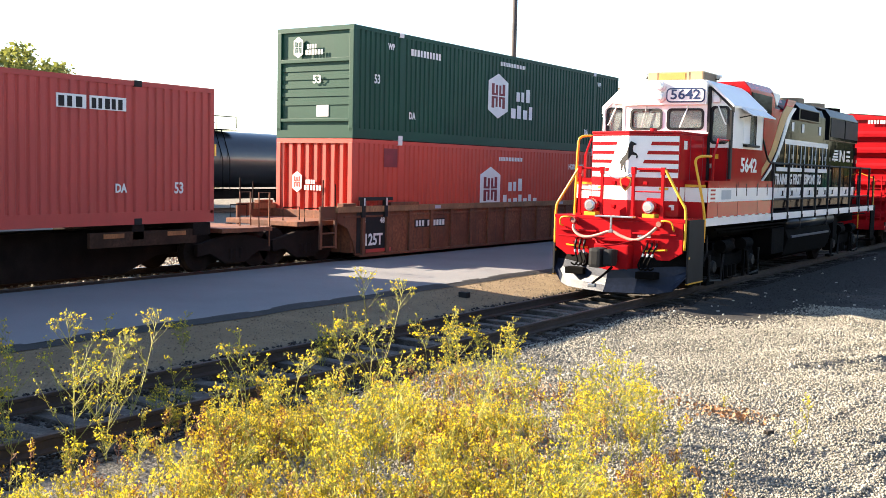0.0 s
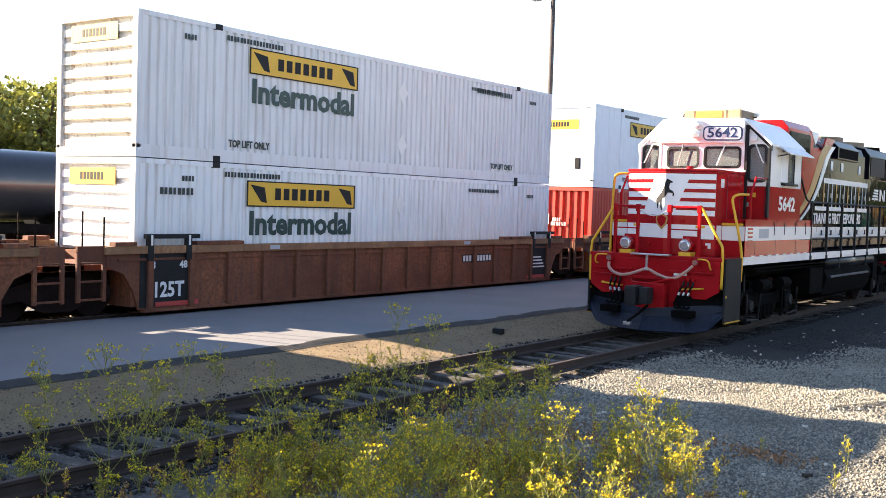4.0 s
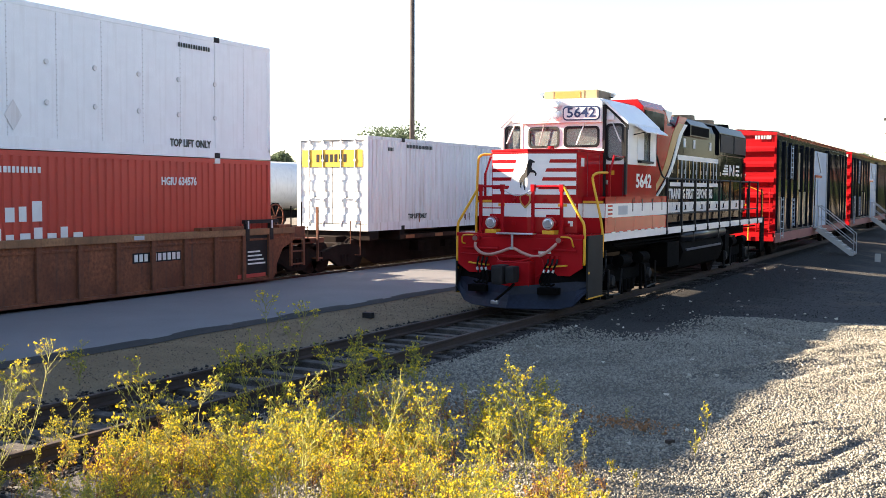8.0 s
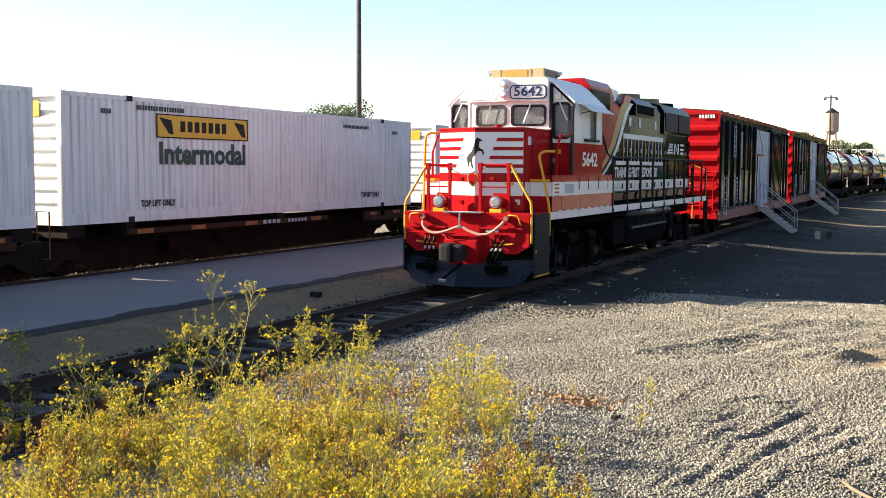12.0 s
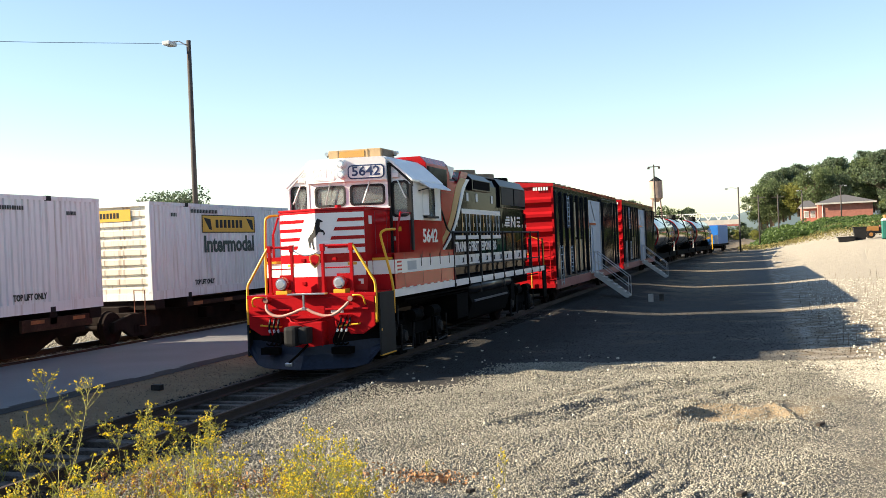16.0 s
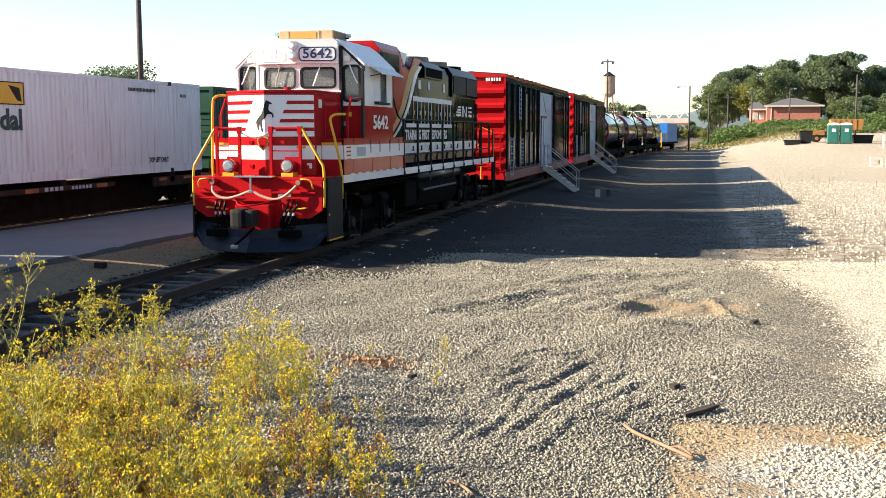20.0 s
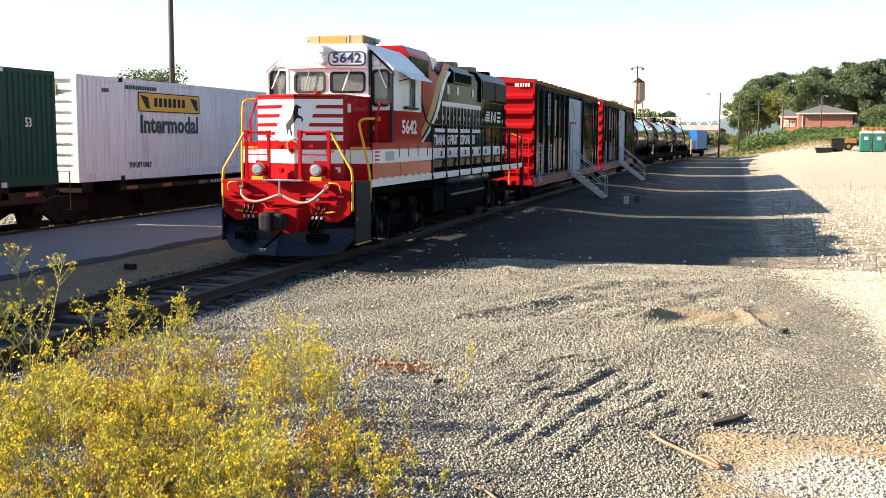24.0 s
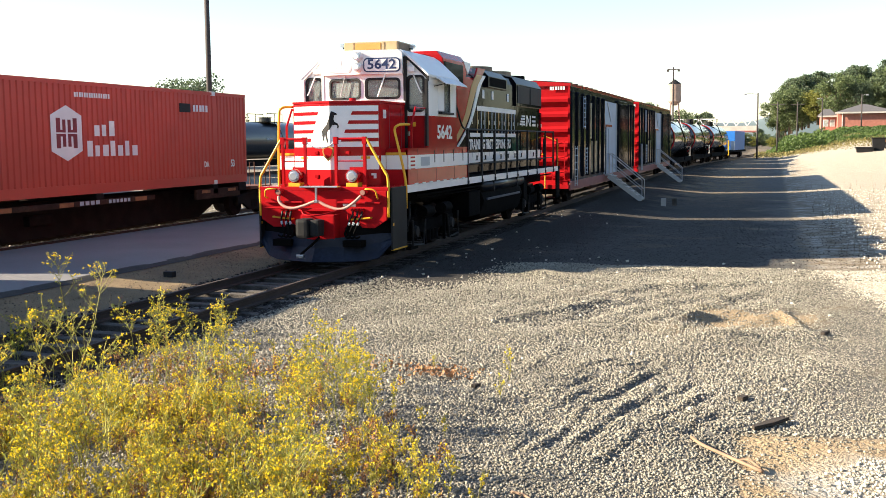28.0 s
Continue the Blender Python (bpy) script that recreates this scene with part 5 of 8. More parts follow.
for a, b in ((-0.93, -0.42), (0.28, 0.92)):
    lp("front_rail", tube([(a, 0.10, 2.79), (b, 0.10, 2.79)], 0.026), M_RED, "red front hand rail")
    lp("front_rail", tube([(a, 0.10, 2.33), (b, 0.10, 2.33)], 0.014), M_RED, "red middle rail")
    for x in (a, b):
        p = lp("rail_post", boxes((x - 0.03, x + 0.03, 0.07, 0.13, 1.80, 2.72), (x - 0.045, x + 0.045, 0.06, 0.14, 2.68, 2.83), (x - 0.05, x + 0.05, 0.05, 0.15, 1.80, 1.84), bev=0.006), M_RED, "red rail post")
lp("safety_chain", tube(smooth_path([(-0.42, 0.09, 2.74), (-0.25, 0.08, 2.64), (-0.07, 0.07, 2.60), (0.12, 0.08, 2.64), (0.28, 0.09, 2.74)], 4), 0.013, 6), M_STEEL, "chain across the gangway gap", smooth=True)
for s in (-1, 1):
    lp("rail_post", boxes((s * 1.48 - 0.022, s * 1.48 + 0.022, 1.42, 1.465, 1.8, 3.10), bev=0.005), M_RED, "red rail post")
    lp("side_rail_red", tube([(s * 1.48, 1.44, 3.08), (s * 1.48, 1.72, 3.46), (s * 1.46, 2.45, 3.46)], 0.024), M_RED, "red hand rail")
    lp("deck_edge_line", boxes((min(s * 1.02, s * 1.47), max(s * 1.02, s * 1.47), 1.06, 1.09, 2.44, 2.49)), M_YELLOW, "yellow edge of the step")

# cab
CAB_Y, DOOR_Y, CAB_K = 2.26, 2.50, 0.12


def vee(bm):
    """Bends a front sheet into two facets that meet at the middle."""
    for v in bm.verts:
        v.co.y += CAB_K * abs(v.co.x)
    return bm


lp("cab_lower", boxes((-1.5, 1.5, DOOR_Y, 4.78, 1.80, 3.30)), M_RED, "red lower cab walls")
lp("cab_apron", vee(boxes((-1.0, 0.0, CAB_Y - 0.004, CAB_Y + 0.2, 2.5, 3.62), (0.0, 1.0, CAB_Y - 0.004, CAB_Y + 0.2, 2.5, 3.62))), M_RED, "red wall behind the nose")


def rounded(x0, x1, z0, z1, r, n=5):
    pts = []
    for cx, cz, a0 in ((x1 - r, z1 - r, 0), (x0 + r, z1 - r, 90), (x0 + r, z0 + r, 180), (x1 - r, z0 + r, 270)):
        for k in range(n + 1):
            a = radians(a0 + 90 * k / n)
            pts.append((cx + r * math.cos(a), cz + r * math.sin(a)))
    return pts


def holed_sheet(x0, x1, z0, z1, rings, y, thick):
    """A front sheet with rounded window openings: fan strips between each opening and its cell."""
    bm = bmesh.new()
    cuts = sorted({x0, x1, *[(a[1] + b[0]) / 2 for a, b in zip(rings, rings[1:])]})
    for (a, b), (wx0, wx1, wz0, wz1, r) in zip(zip(cuts, cuts[1:]), rings):
        inner = rounded(wx0, wx1, wz0, wz1, r)
        n = len(inner)
        q = n // 4
        outer = []
        for i, (x, z) in enumerate(inner):
            k = i // q
            cx, cz = ((b, z1), (a, z1), (a, z0), (b, z0))[k]
            f = (i % q) / (q - 1)
            # along the cell's edge next to its corner
            if k == 0:
                p = (b, z + (z1 - z) * min(1, 2 * f)) if f < 0.5 else (x + (b - x) * (2 - 2 * f), z1)
            elif k == 1:
                p = (x + (a - x) * min(1, 2 * f), z1) if f < 0.5 else (a, z + (z1 - z) * (2 - 2 * f))
            elif k == 2:
                p = (a, z + (z0 - z) * min(1, 2 * f)) if f < 0.5 else (x + (a - x) * (2 - 2 * f), z0)
            else:
                p = (x + (b - x) * min(1, 2 * f), z0) if f < 0.5 else (b, z + (z0 - z) * (2 - 2 * f))
            outer.append(p)
        rows = [[bm.verts.new((x, yy, z)) for x, z in ring] for ring, yy in ((outer, y), (inner, y), (inner, y + thick), (outer, y + thick))]
        for ra, rb in zip(rows, rows[1:]):
            for i in range(n):
                bm.faces.new((ra[i], ra[(i + 1) % n], rb[(i + 1) % n], rb[i]))
    bmesh.ops.remove_doubles(bm, verts=bm.verts[:], dist=0.0005)
    bmesh.ops.recalc_face_normals(bm, faces=bm.faces[:])
    return bm


def window_ring(x0, x1, z0, z1, r, w, y):
    """A rounded rubber frame round a window in a front wall."""
    bm = bmesh.new()
    outer, inner = rounded(x0, x1, z0, z1, r), rounded(x0 + w, x1 - w, z0 + w, z1 - w, r - w * 0.6)
    rows = [[bm.verts.new((x, yy, z)) for x, z in ring] for ring, yy in ((outer, y + 0.001), (outer, y - 0.016), (inner, y - 0.016), (inner, y + 0.03))]
    n = len(outer)
    for a, b in zip(rows, rows[1:]):
        for i in range(n):
            bm.faces.new((a[i], a[(i + 1) % n], b[(i + 1) % n], b[i]))
    return bm


for wa, wb, xa, xb, wob in ((-0.79, -0.04, -1.0, 0.0, 0.05), (0.12, 0.88, 0.0, 1.0, 0.10)):
    lp("cab_front", vee(holed_sheet(xa, xb, 3.62, 4.24, [(wa, wb, 3.71, 4.13, 0.08)], CAB_Y, 0.06)), M_WHITE, "white cab front with a window")
    lp("windshield", vee(boxes((wa, wb, CAB_Y + 0.03, CAB_Y + 0.04, 3.71, 4.13))), M_GLASS, "dark cab window pane")
    lp("gasket", vee(window_ring(wa - 0.03, wb + 0.03, 3.68, 4.16, 0.10, 0.05, CAB_Y)), M_CASTING, "black rubber gasket")
    xm = (wa + wb) / 2
    lp("wiper", vee(tube([(xm - 0.10, CAB_Y - 0.05, 3.74), (xm + wob - 0.02, CAB_Y - 0.05, 4.22)], 0.014, 6)), M_STEEL, "windscreen wiper")
lp("cab_ledge", vee(boxes((-1.02, 0.0, CAB_Y - 0.03, CAB_Y + 0.02, 3.60, 3.635), (0.0, 1.02, CAB_Y - 0.03, CAB_Y + 0.02, 3.60, 3.635))), M_WHITE, "white ledge under the windows")
for s in (-1, 1):
    ha, hb = sorted((s * 1.06, s * 1.42))
    oa, ob_ = sorted((s * 1.0, s * 1.5))
    lp("cab_front_side", holed_sheet(oa, ob_, 3.30, 4.22, [(ha, hb, 3.42, 4.17, 0.08)], DOOR_Y - 0.05, 0.05), M_WHITE, "white outer cab front with window")
    lp("outer_window", boxes((ha, hb, DOOR_Y - 0.025, DOOR_Y - 0.015, 3.42, 4.17)), M_GLASS, "dark side pane")
    lp("outer_gasket", window_ring(ha - 0.04, hb + 0.04, 3.38, 4.21, 0.11, 0.055, DOOR_Y - 0.05), M_CASTING, "black rubber gasket")
    lp("cab_corner", prism([(s * 0.99, 4.22), (s * 1.5, 4.22), (s * 1.06, 4.62), (s * 0.99, 4.62)], "y", DOOR_Y - 0.05, DOOR_Y), M_WHITE, "sloped corner under the roof")
    trim = M_CASTING if s > 0 else M_WHITE
    lp("roof_edge", prism([(s * 1.02, 4.56), (s * 1.04, 4.64), (s * 1.14, 4.60), (s * 1.56, 4.20), (s * 1.56, 4.06), (s * 1.50, 4.14), (s * 1.10, 4.52)], "y", DOOR_Y - 0.09, DOOR_Y - 0.052), trim, "black cab edge trim" if s > 0 else "white cab edge trim")
    lp("cab_edge", boxes((s * 1.0 - 0.02, s * 1.0 + 0.04, CAB_Y + 0.1, DOOR_Y - 0.052, 2.5, 4.62), (s * 1.5 - 0.03, s * 1.5 + 0.015, DOOR_Y - 0.09, DOOR_Y + 0.03, 2.62, 4.12)), trim, "black cab edge trim" if s > 0 else "white cab edge trim")
    lp("cab_lamp", boxes((min(s * 1.08, s * 1.24), max(s * 1.08, s * 1.24), DOOR_Y - 0.12, DOOR_Y - 0.05, 4.28, 4.40), bev=0.02), M_LETTER, "small white lamp")
    lp("wiper", tube([(s * 1.40, DOOR_Y - 0.10, 3.80), (s * 1.36, DOOR_Y - 0.10, 3.86), (s * 1.20, DOOR_Y - 0.09, 4.22)], 0.016, 6), M_STEEL, "windscreen wiper")
    lp("door_handle", boxes((s * 1.06 - 0.02, s * 1.06 + 0.02, DOOR_Y - 0.05, DOOR_Y, 2.85, 2.95), bev=0.006), M_STEEL)
    lp("door_seam", boxes((s * 1.08 - 0.006, s * 1.08 + 0.006, DOOR_Y - 0.008, DOOR_Y, 2.0, 3.29), (s * 1.42 - 0.006, s * 1.42 + 0.006, DOOR_Y - 0.008, DOOR_Y, 2.0, 3.29)), M_MAROON, "seam of the cab door")
lp("door_notice", boxes((1.12, 1.22, DOOR_Y - 0.01, DOOR_Y, 3.06, 3.16)), M_YELLOW, "small yellow notice")
lp("nose_beacon", boxes((-0.18, 0.08, 1.75, 2.0, 3.59, 3.64), bev=0.015), M_RED, "red nose hatch")
lp("nose_beacon", cyl((-0.05, 1.86, 3.64), (-0.05, 1.86, 3.70), 0.08, 0.07, 14), M_RED)
lp("cab_back", prism([(-1.5, 3.3), (-1.5, 4.20), (-1.05, 4.60), (1.05, 4.60), (1.5, 4.20), (1.5, 3.3)], "y", 4.74, 4.78), M_WHITE, "cab back wall")
# cab sides with openings
for s in (-1, 1):
    x0, x1 = sorted((s * 1.5, s * 1.46))
    lp("cab_side", boxes((x0, x1, DOOR_Y, 3.27, 3.302, 4.22), (x0, x1, 4.22, 4.78, 3.302, 4.22), (x0, x1, 3.27, 4.22, 4.12, 4.22), (x0, x1, 3.27, 4.22, 3.302, 3.40)), M_WHITE, "white upper cab side with window opening")
    lp("side_window", boxes((s * 1.475 - 0.004, s * 1.475 + 0.004, 3.75, 4.22, 3.40, 4.12)), M_GLASS, "dark half of the cab window")
    lp("window_leaf", boxes((s * 1.50 - 0.012, s * 1.50 + 0.012, 3.27, 3.75, 3.42, 4.10), bev=0.006), M_CWHITE, "slid white window leaf")
    lp("window_frame", boxes((s * 1.505 - 0.008, s * 1.505 + 0.008, 3.74, 3.77, 3.40, 4.12), (s * 1.505 - 0.008, s * 1.505 + 0.008, 4.19, 4.22, 3.40, 4.12)), M_CASTING, "black window frame")
    lp("armrest", boxes((min(s * 1.48, s * 1.6), max(s * 1.48, s * 1.6), 3.3, 4.25, 3.35, 3.40), bev=0.01), M_CASTING, "black padded arm rest")
    lp("sunshade", prism([(s * 1.5, 4.20), (s * 1.80, 4.02), (s * 1.80, 4.045), (s * 1.5, 4.245)], "y", 2.95, 4.70), M_CWHITE, "pale window awning")
    lp("shade_arm", tube([(s * 1.5, 3.0, 3.98), (s * 1.76, 3.0, 4.03)], 0.012, 6), M_CASTING)
    lp("side_mirror", boxes((min(s * 1.1, s * 1.42), max(s * 1.1, s * 1.42), 4.95, 5.05, 3.35, 3.95), bev=0.06), M_LIGHTGREY, "rounded pale box behind the cab")
parts("cab_seat", [(0.35, 0.60, 3.2, 3.6, 3.4, 3.86), (-0.75, -0.5, 3.2, 3.6, 3.4, 3.9)], M_SEAT, loco, "dark cab seat", bev=0.06)
lp("cab_desk", boxes((-0.45, -0.15, 2.75, 2.95, 3.5, 4.05), (0.18, 0.30, 2.6, 2.7, 3.85, 4.02), bev=0.03), M_LETTER, "pale control stand and papers")
roof = [(-1.56, 4.17), (-1.06, 4.62), (-0.9, 4.72), (0.9, 4.72), (1.06, 4.62), (1.56, 4.17), (1.56, 4.22), (1.07, 4.68), (0.92, 4.78), (-0.92, 4.78), (-1.07, 4.68), (-1.56, 4.22)]
lp("cab_roof", prism(roof, "y", DOOR_Y - 0.10, 4.82), M_WHITE, "white cab roof")
for s in (-1, 1):
    side = [(0.0, 4.24), (s * 0.98, 4.24), (s * 0.98, 4.70), (s * 0.9, 4.775), (0.0, 4.775)]
    bm = prism(side, "y", CAB_Y - 0.10, CAB_Y + 0.30)
    lp("number_housing", vee(bm), M_WHITE, "white facet of the number box")
for z in (4.40, 4.63):
    h = lp("headlight", cyl((-0.03, CAB_Y - 0.20, z), (-0.03, CAB_Y - 0.06, z), 0.105, 0.125, 22), M_WHITE, "white headlight ring")
    lp("bezel", cyl((-0.03, CAB_Y - 0.215, z), (-0.03, CAB_Y - 0.195, z), 0.085, 0.10, 22), M_STEEL, "bright rim", h)
    lp("lens", cyl((-0.03, CAB_Y - 0.225, z), (-0.03, CAB_Y - 0.21, z), 0.055, 0.075, 20), M_LENS, "clear lens", h)


# pale border and digits on the left board imitate glare from the sun
M_GLARE = mat("glare_pale_blue", (0.60, 0.62, 0.66), 0.5, var=0.1)
for x0, x1 in ((0.10, 0.95), (-0.90, -0.20)):
    yb = CAB_Y - 0.10
    nb = lp("number_board", vee(prism(rounded(x0, x1, 4.28, 4.60, 0.10), "y", yb - 0.014, yb + 0.002)), M_BLUEPL if x0 > 0 else M_GLARE, "number board with dark blue border" if x0 > 0 else "number board with sun glare painted pale")
    lp("number_face", vee(prism(rounded(x0 + 0.03, x1 - 0.03, 4.31, 4.57, 0.075), "y", yb - 0.022, yb - 0.010)), M_WHITE, "white number face", nb)
    turn = math.degrees(math.atan(CAB_K)) * (1 if x0 > 0 else -1)
    tx = (x0 + x1) / 2
    ink = M_BLUEPL if x0 > 0 else M_GLARE
    part("lettering", text_mesh("5642", 0.30, ink, 0.006 if x0 > 0 else 0.0), ink, nb, m=pose(tx, yb - 0.025 + CAB_K * abs(tx), 4.445, 0, 0, turn) @ FRONT @ Matrix.Diagonal((1.12 if x0 > 0 else 0.92, 1, 1, 1)))
ac = lp("air_conditioner", boxes((-0.54, 0.76, 2.60, 3.55, 4.78, 5.0), bev=0.02), M_AC, "ochre roof air conditioner")
lp("grille", boxes((-0.26, 0.36, 2.585, 2.606, 4.82, 4.965), bev=0.004), M_GOLD, "brown front panel", ac)
for x in (-0.34, 0.40):
    lp("front_bracket", boxes((x, x + 0.04, 2.585, 2.606, 4.80, 4.99)), M_AC, "", ac)
lp("side_grille", boxes((0.75, 0.768, 2.70, 3.45, 4.81, 4.97)), M_TANBOX, "dark brown side grille", ac)
for s, x in ((-1, -0.60), (1, 0.86)):
    lp("beacon", cyl((x, 2.62 if s < 0 else 3.35, 4.93), (x, 2.72 if s < 0 else 3.45, 4.93), 0.05), M_STEEL, "small round lamp", ac)
    lp("beacon_arm", boxes((min(x, x - s * 0.12), max(x, x - s * 0.12), 2.66 if s < 0 else 3.39, 2.69 if s < 0 else 3.42, 4.86, 4.89)), M_CASTING, "", ac)

# hood
hood_red = [(-0.95, 1.80), (-0.95, 4.45), (-0.62, 4.88), (0.62, 4.88), (0.95, 4.45), (0.95, 1.80)]
lp("hood_front", prism(hood_red, "y", 4.78, 6.3, bev=0.02), M_RED, "red front part of the long hood")
lp("filter_box", prism([(-1.02, 4.1), (-1.02, 4.80), (-0.86, 4.98), (0.86, 4.98), (1.02, 4.80), (1.02, 4.1)], "y", 5.2, 7.3, bev=0.015), M_RED, "red air filter housing")
lp("filter_screen", boxes((1.02, 1.03, 5.3, 7.0, 4.2, 4.72)), M_BLACK, "dark air filter screen")
lp("white_flag", prism([(7.05, 4.84), (7.75, 4.82), (7.45, 4.50)], "x", 0.955, 1.03), M_WHITE, "white pennant at the filter box's end")
lp("hood", prism([(-0.9, 1.80), (-0.9, 4.5), (-0.74, 4.78), (0.74, 4.78), (0.9, 4.5), (0.9, 1.80)], "y", 6.302, 17.2, bev=0.02), M_BLACK, "glossy black long hood")
lp("hood_top_red", prism([(-0.91, 4.45), (-0.74, 4.80), (0.74, 4.80), (0.91, 4.45), (0.91, 4.40), (0.70, 4.77), (-0.70, 4.77), (-0.91, 4.40)], "y", 6.31, 8.7), M_RED, "red top of the front hood")
lp("hood_roof_edge", boxes((0.60, 0.80, 9.6, 17.2, 4.77, 4.80), (-0.80, -0.60, 9.6, 17.2, 4.77, 4.80), bev=0.01), M_GREY, "blue-grey hood roof edge")
lp("hood_slope", prism([(9.55, 4.78), (8.75, 4.78), (8.35, 4.38), (8.9, 4.38)], "x", 0.90, 0.945), M_RED, "red wedge by the roof")
rad = lp("radiator_box", prism([(-0.97, 3.85), (-0.97, 4.56), (-0.78, 4.81), (0.78, 4.81), (0.97, 4.56), (0.97, 3.85)], "y", 13.3, 17.15, bev=0.015), M_BLACK, "radiator section")
for i in range(2):
    lp("radiator_grille", boxes((0.972, 0.985, 13.45 + i * 1.9, 15.2 + i * 1.9, 3.95, 4.52)), M_CASTING, "dark radiator grille", rad)
bl = lp("dynamic_brake_blister", prism([(-1.0, 4.28), (-1.0, 4.60), (-0.8, 4.79), (0.8, 4.79), (1.0, 4.60), (1.0, 4.28)], "y", 9.7, 11.95, bev=0.015), M_BLACK, "brake grid blister")
lp("brake_grid", boxes((1.0, 1.012, 9.85, 11.8, 4.32, 4.58)), M_UNDER, "dark grid opening", bl)
for yy in (9.35, 10.4, 12.3):
    lp("side_notice", boxes((0.905, 0.915, yy, yy + 0.22, 3.95, 4.2)), M_LETTER, "small white notice")
lp("exhaust_stack", boxes((-0.30, 0.42, 8.3, 8.75, 4.78, 5.02), bev=0.02), M_TANBOX, "sooty tan exhaust stack")
for y in (11.2, 13.6):
    lp("roof_fan", cyl((0.1, y, 4.78), (0.1, y, 4.97), 0.62, 0.60, 24), M_TANBOX, "roof fan housing")
lp("roof_fan", cyl((0.1, 15.6, 4.78), (0.1, 15.6, 4.94), 0.62, 0.60, 24), M_UNDER, "roof fan housing")
for y in np.arange(7.1, 17.0, 0.61):
    d = lp("hood_door", boxes((0.9, 0.912, y + 0.02, y + 0.59, 2.0, 3.72)), M_BLACK, "hood access door")
    lp("latch", boxes((0.912, 0.93, y + 0.50, y + 0.55, 2.27, 2.39), (0.912, 0.93, y + 0.50, y + 0.55, 3.2, 3.32)), M_STEEL, "", d)
    d2 = lp("hood_door", boxes((-0.912, -0.9, y + 0.02, y + 0.59, 2.0, 3.72)), M_BLACK, "hood access door")
X1 = 0.92
lp("white_band", boxes((X1, X1 + 0.006, 7.0, 17.15, 2.12, 2.40)), M_WHITE, "white band along the hood")
for y in np.arange(7.7, 16.9, 0.92):
    lp("band_latch", boxes((X1 + 0.006, X1 + 0.03, y, y + 0.06, 2.18, 2.32), (X1 + 0.006, X1 + 0.02, y - 0.1, y + 0.12, 2.18, 2.20)), M_CASTING, "dark latch on the white band")
lp("white_line", boxes((X1, X1 + 0.006, 8.72, 13.4, 3.58, 3.72)), M_WHITE, "white line over the panels")
lp("white_line", boxes((X1, X1 + 0.006, 8.0, 13.4, 2.84, 2.95)), M_WHITE, "white line under the panels")
for k in range(12):
    lp("white_upright", boxes((X1, X1 + 0.006, 8.72 + k * 0.405, 8.80 + k * 0.405, 2.95, 3.58)), M_LIGHTGREY if k % 3 else M_GOLD, "pale upright bar")
letters("TRAINING FIRST RESPONDERS", 0.34, M_WHITE, loco, (X1 + 0.004, 10.3, 2.615), bold=0.012, squeeze=1.04, tall=1.12)
parts("emblem_bar", [(X1, X1 + 0.006, 14.0 + 0.09 * k, 14.75, 3.24 + 0.09 * k, 3.30 + 0.09 * k) for k in range(4)], M_WHITE, loco, "white emblem bar")
parts("emblem_block", [(X1, X1 + 0.006, 14.95, 15.12, 3.22, 3.58), (X1, X1 + 0.006, 15.50, 15.66, 3.22, 3.58), (X1, X1 + 0.006, 15.9, 16.4, 3.22, 3.30), (X1, X1 + 0.006, 15.9, 16.4, 3.36, 3.43), (X1, X1 + 0.006, 15.9, 16.4, 3.51, 3.58)], M_WHITE, loco, "white emblem blocks")
lp("emblem_slant", prism([(15.12, 3.58), (15.02, 3.58), (15.45, 3.22), (15.56, 3.22)], "x", X1 + 0.001, X1 + 0.007), M_WHITE)


SWOOSH = [(0, 6.35, 2.42), (0, 6.95, 2.68), (0, 7.6, 3.02), (0, 8.10, 3.40), (0, 8.45, 3.80), (0, 8.65, 4.05), (0, 8.90, 4.32), (0, 9.35, 4.58)]


def swoosh(off, wid, m, label, x):
    """A curved band that climbs from the sill to the roof line."""
    line = smooth_path([(0, y + off, z) for _, y, z in SWOOSH], 5)
    return lp("livery_curve", prism([(p.y, p.z) for p in line] + [(p.y + wid * (0.45 + 0.55 * i / len(line)), p.z) for i, p in reversed(list(enumerate(line)))], "x", x - 0.02, x), m, label)


swoosh(-0.80, 0.66, M_GOLD, "gold curve on the hood", 0.972)
swoosh(-0.18, 0.34, M_WHITE, "white curve on the hood", 0.976)
lp("red_side_field", prism([(4.80, 1.85), (5.9, 1.85), (6.0, 2.40), (6.6, 2.66), (7.3, 3.02), (7.8, 3.40), (8.15, 3.80), (8.4, 4.1), (8.55, 4.4), (4.80, 4.4)], "x", 0.951, 0.963), M_RED, "red field that ends in the curve")
# cab side red lower, with band
lp("cab_band", boxes((1.516, 1.522, 1.10, 5.8, 2.13, 2.43)), M_WHITE, "white band under the cab")
lp("side_skirt", boxes((1.44, 1.516, 1.10, 5.8, 1.80, 2.58)), M_RED, "red battery box side")
lp("side_skirt", boxes((-1.516, -1.44, 1.10, 5.8, 1.80, 2.58)), M_RED, "red battery box side")
parts("battery_top", [(-1.5, -1.0, 1.12, DOOR_Y, 2.55, 2.58), (1.0, 1.5, 1.12, DOOR_Y, 2.55, 2.58), (0.96, 1.5, 4.78, 5.8, 2.55, 2.58), (-1.5, -0.96, 4.78, 5.8, 2.55, 2.58)], M_RED, loco, "red battery box lid")
parts("box_front", [(1.0, 1.5, 1.10, 1.14, 1.80, 2.55), (-1.5, -1.0, 1.10, 1.14, 1.80, 2.55)], M_RED, loco, "red battery box front")
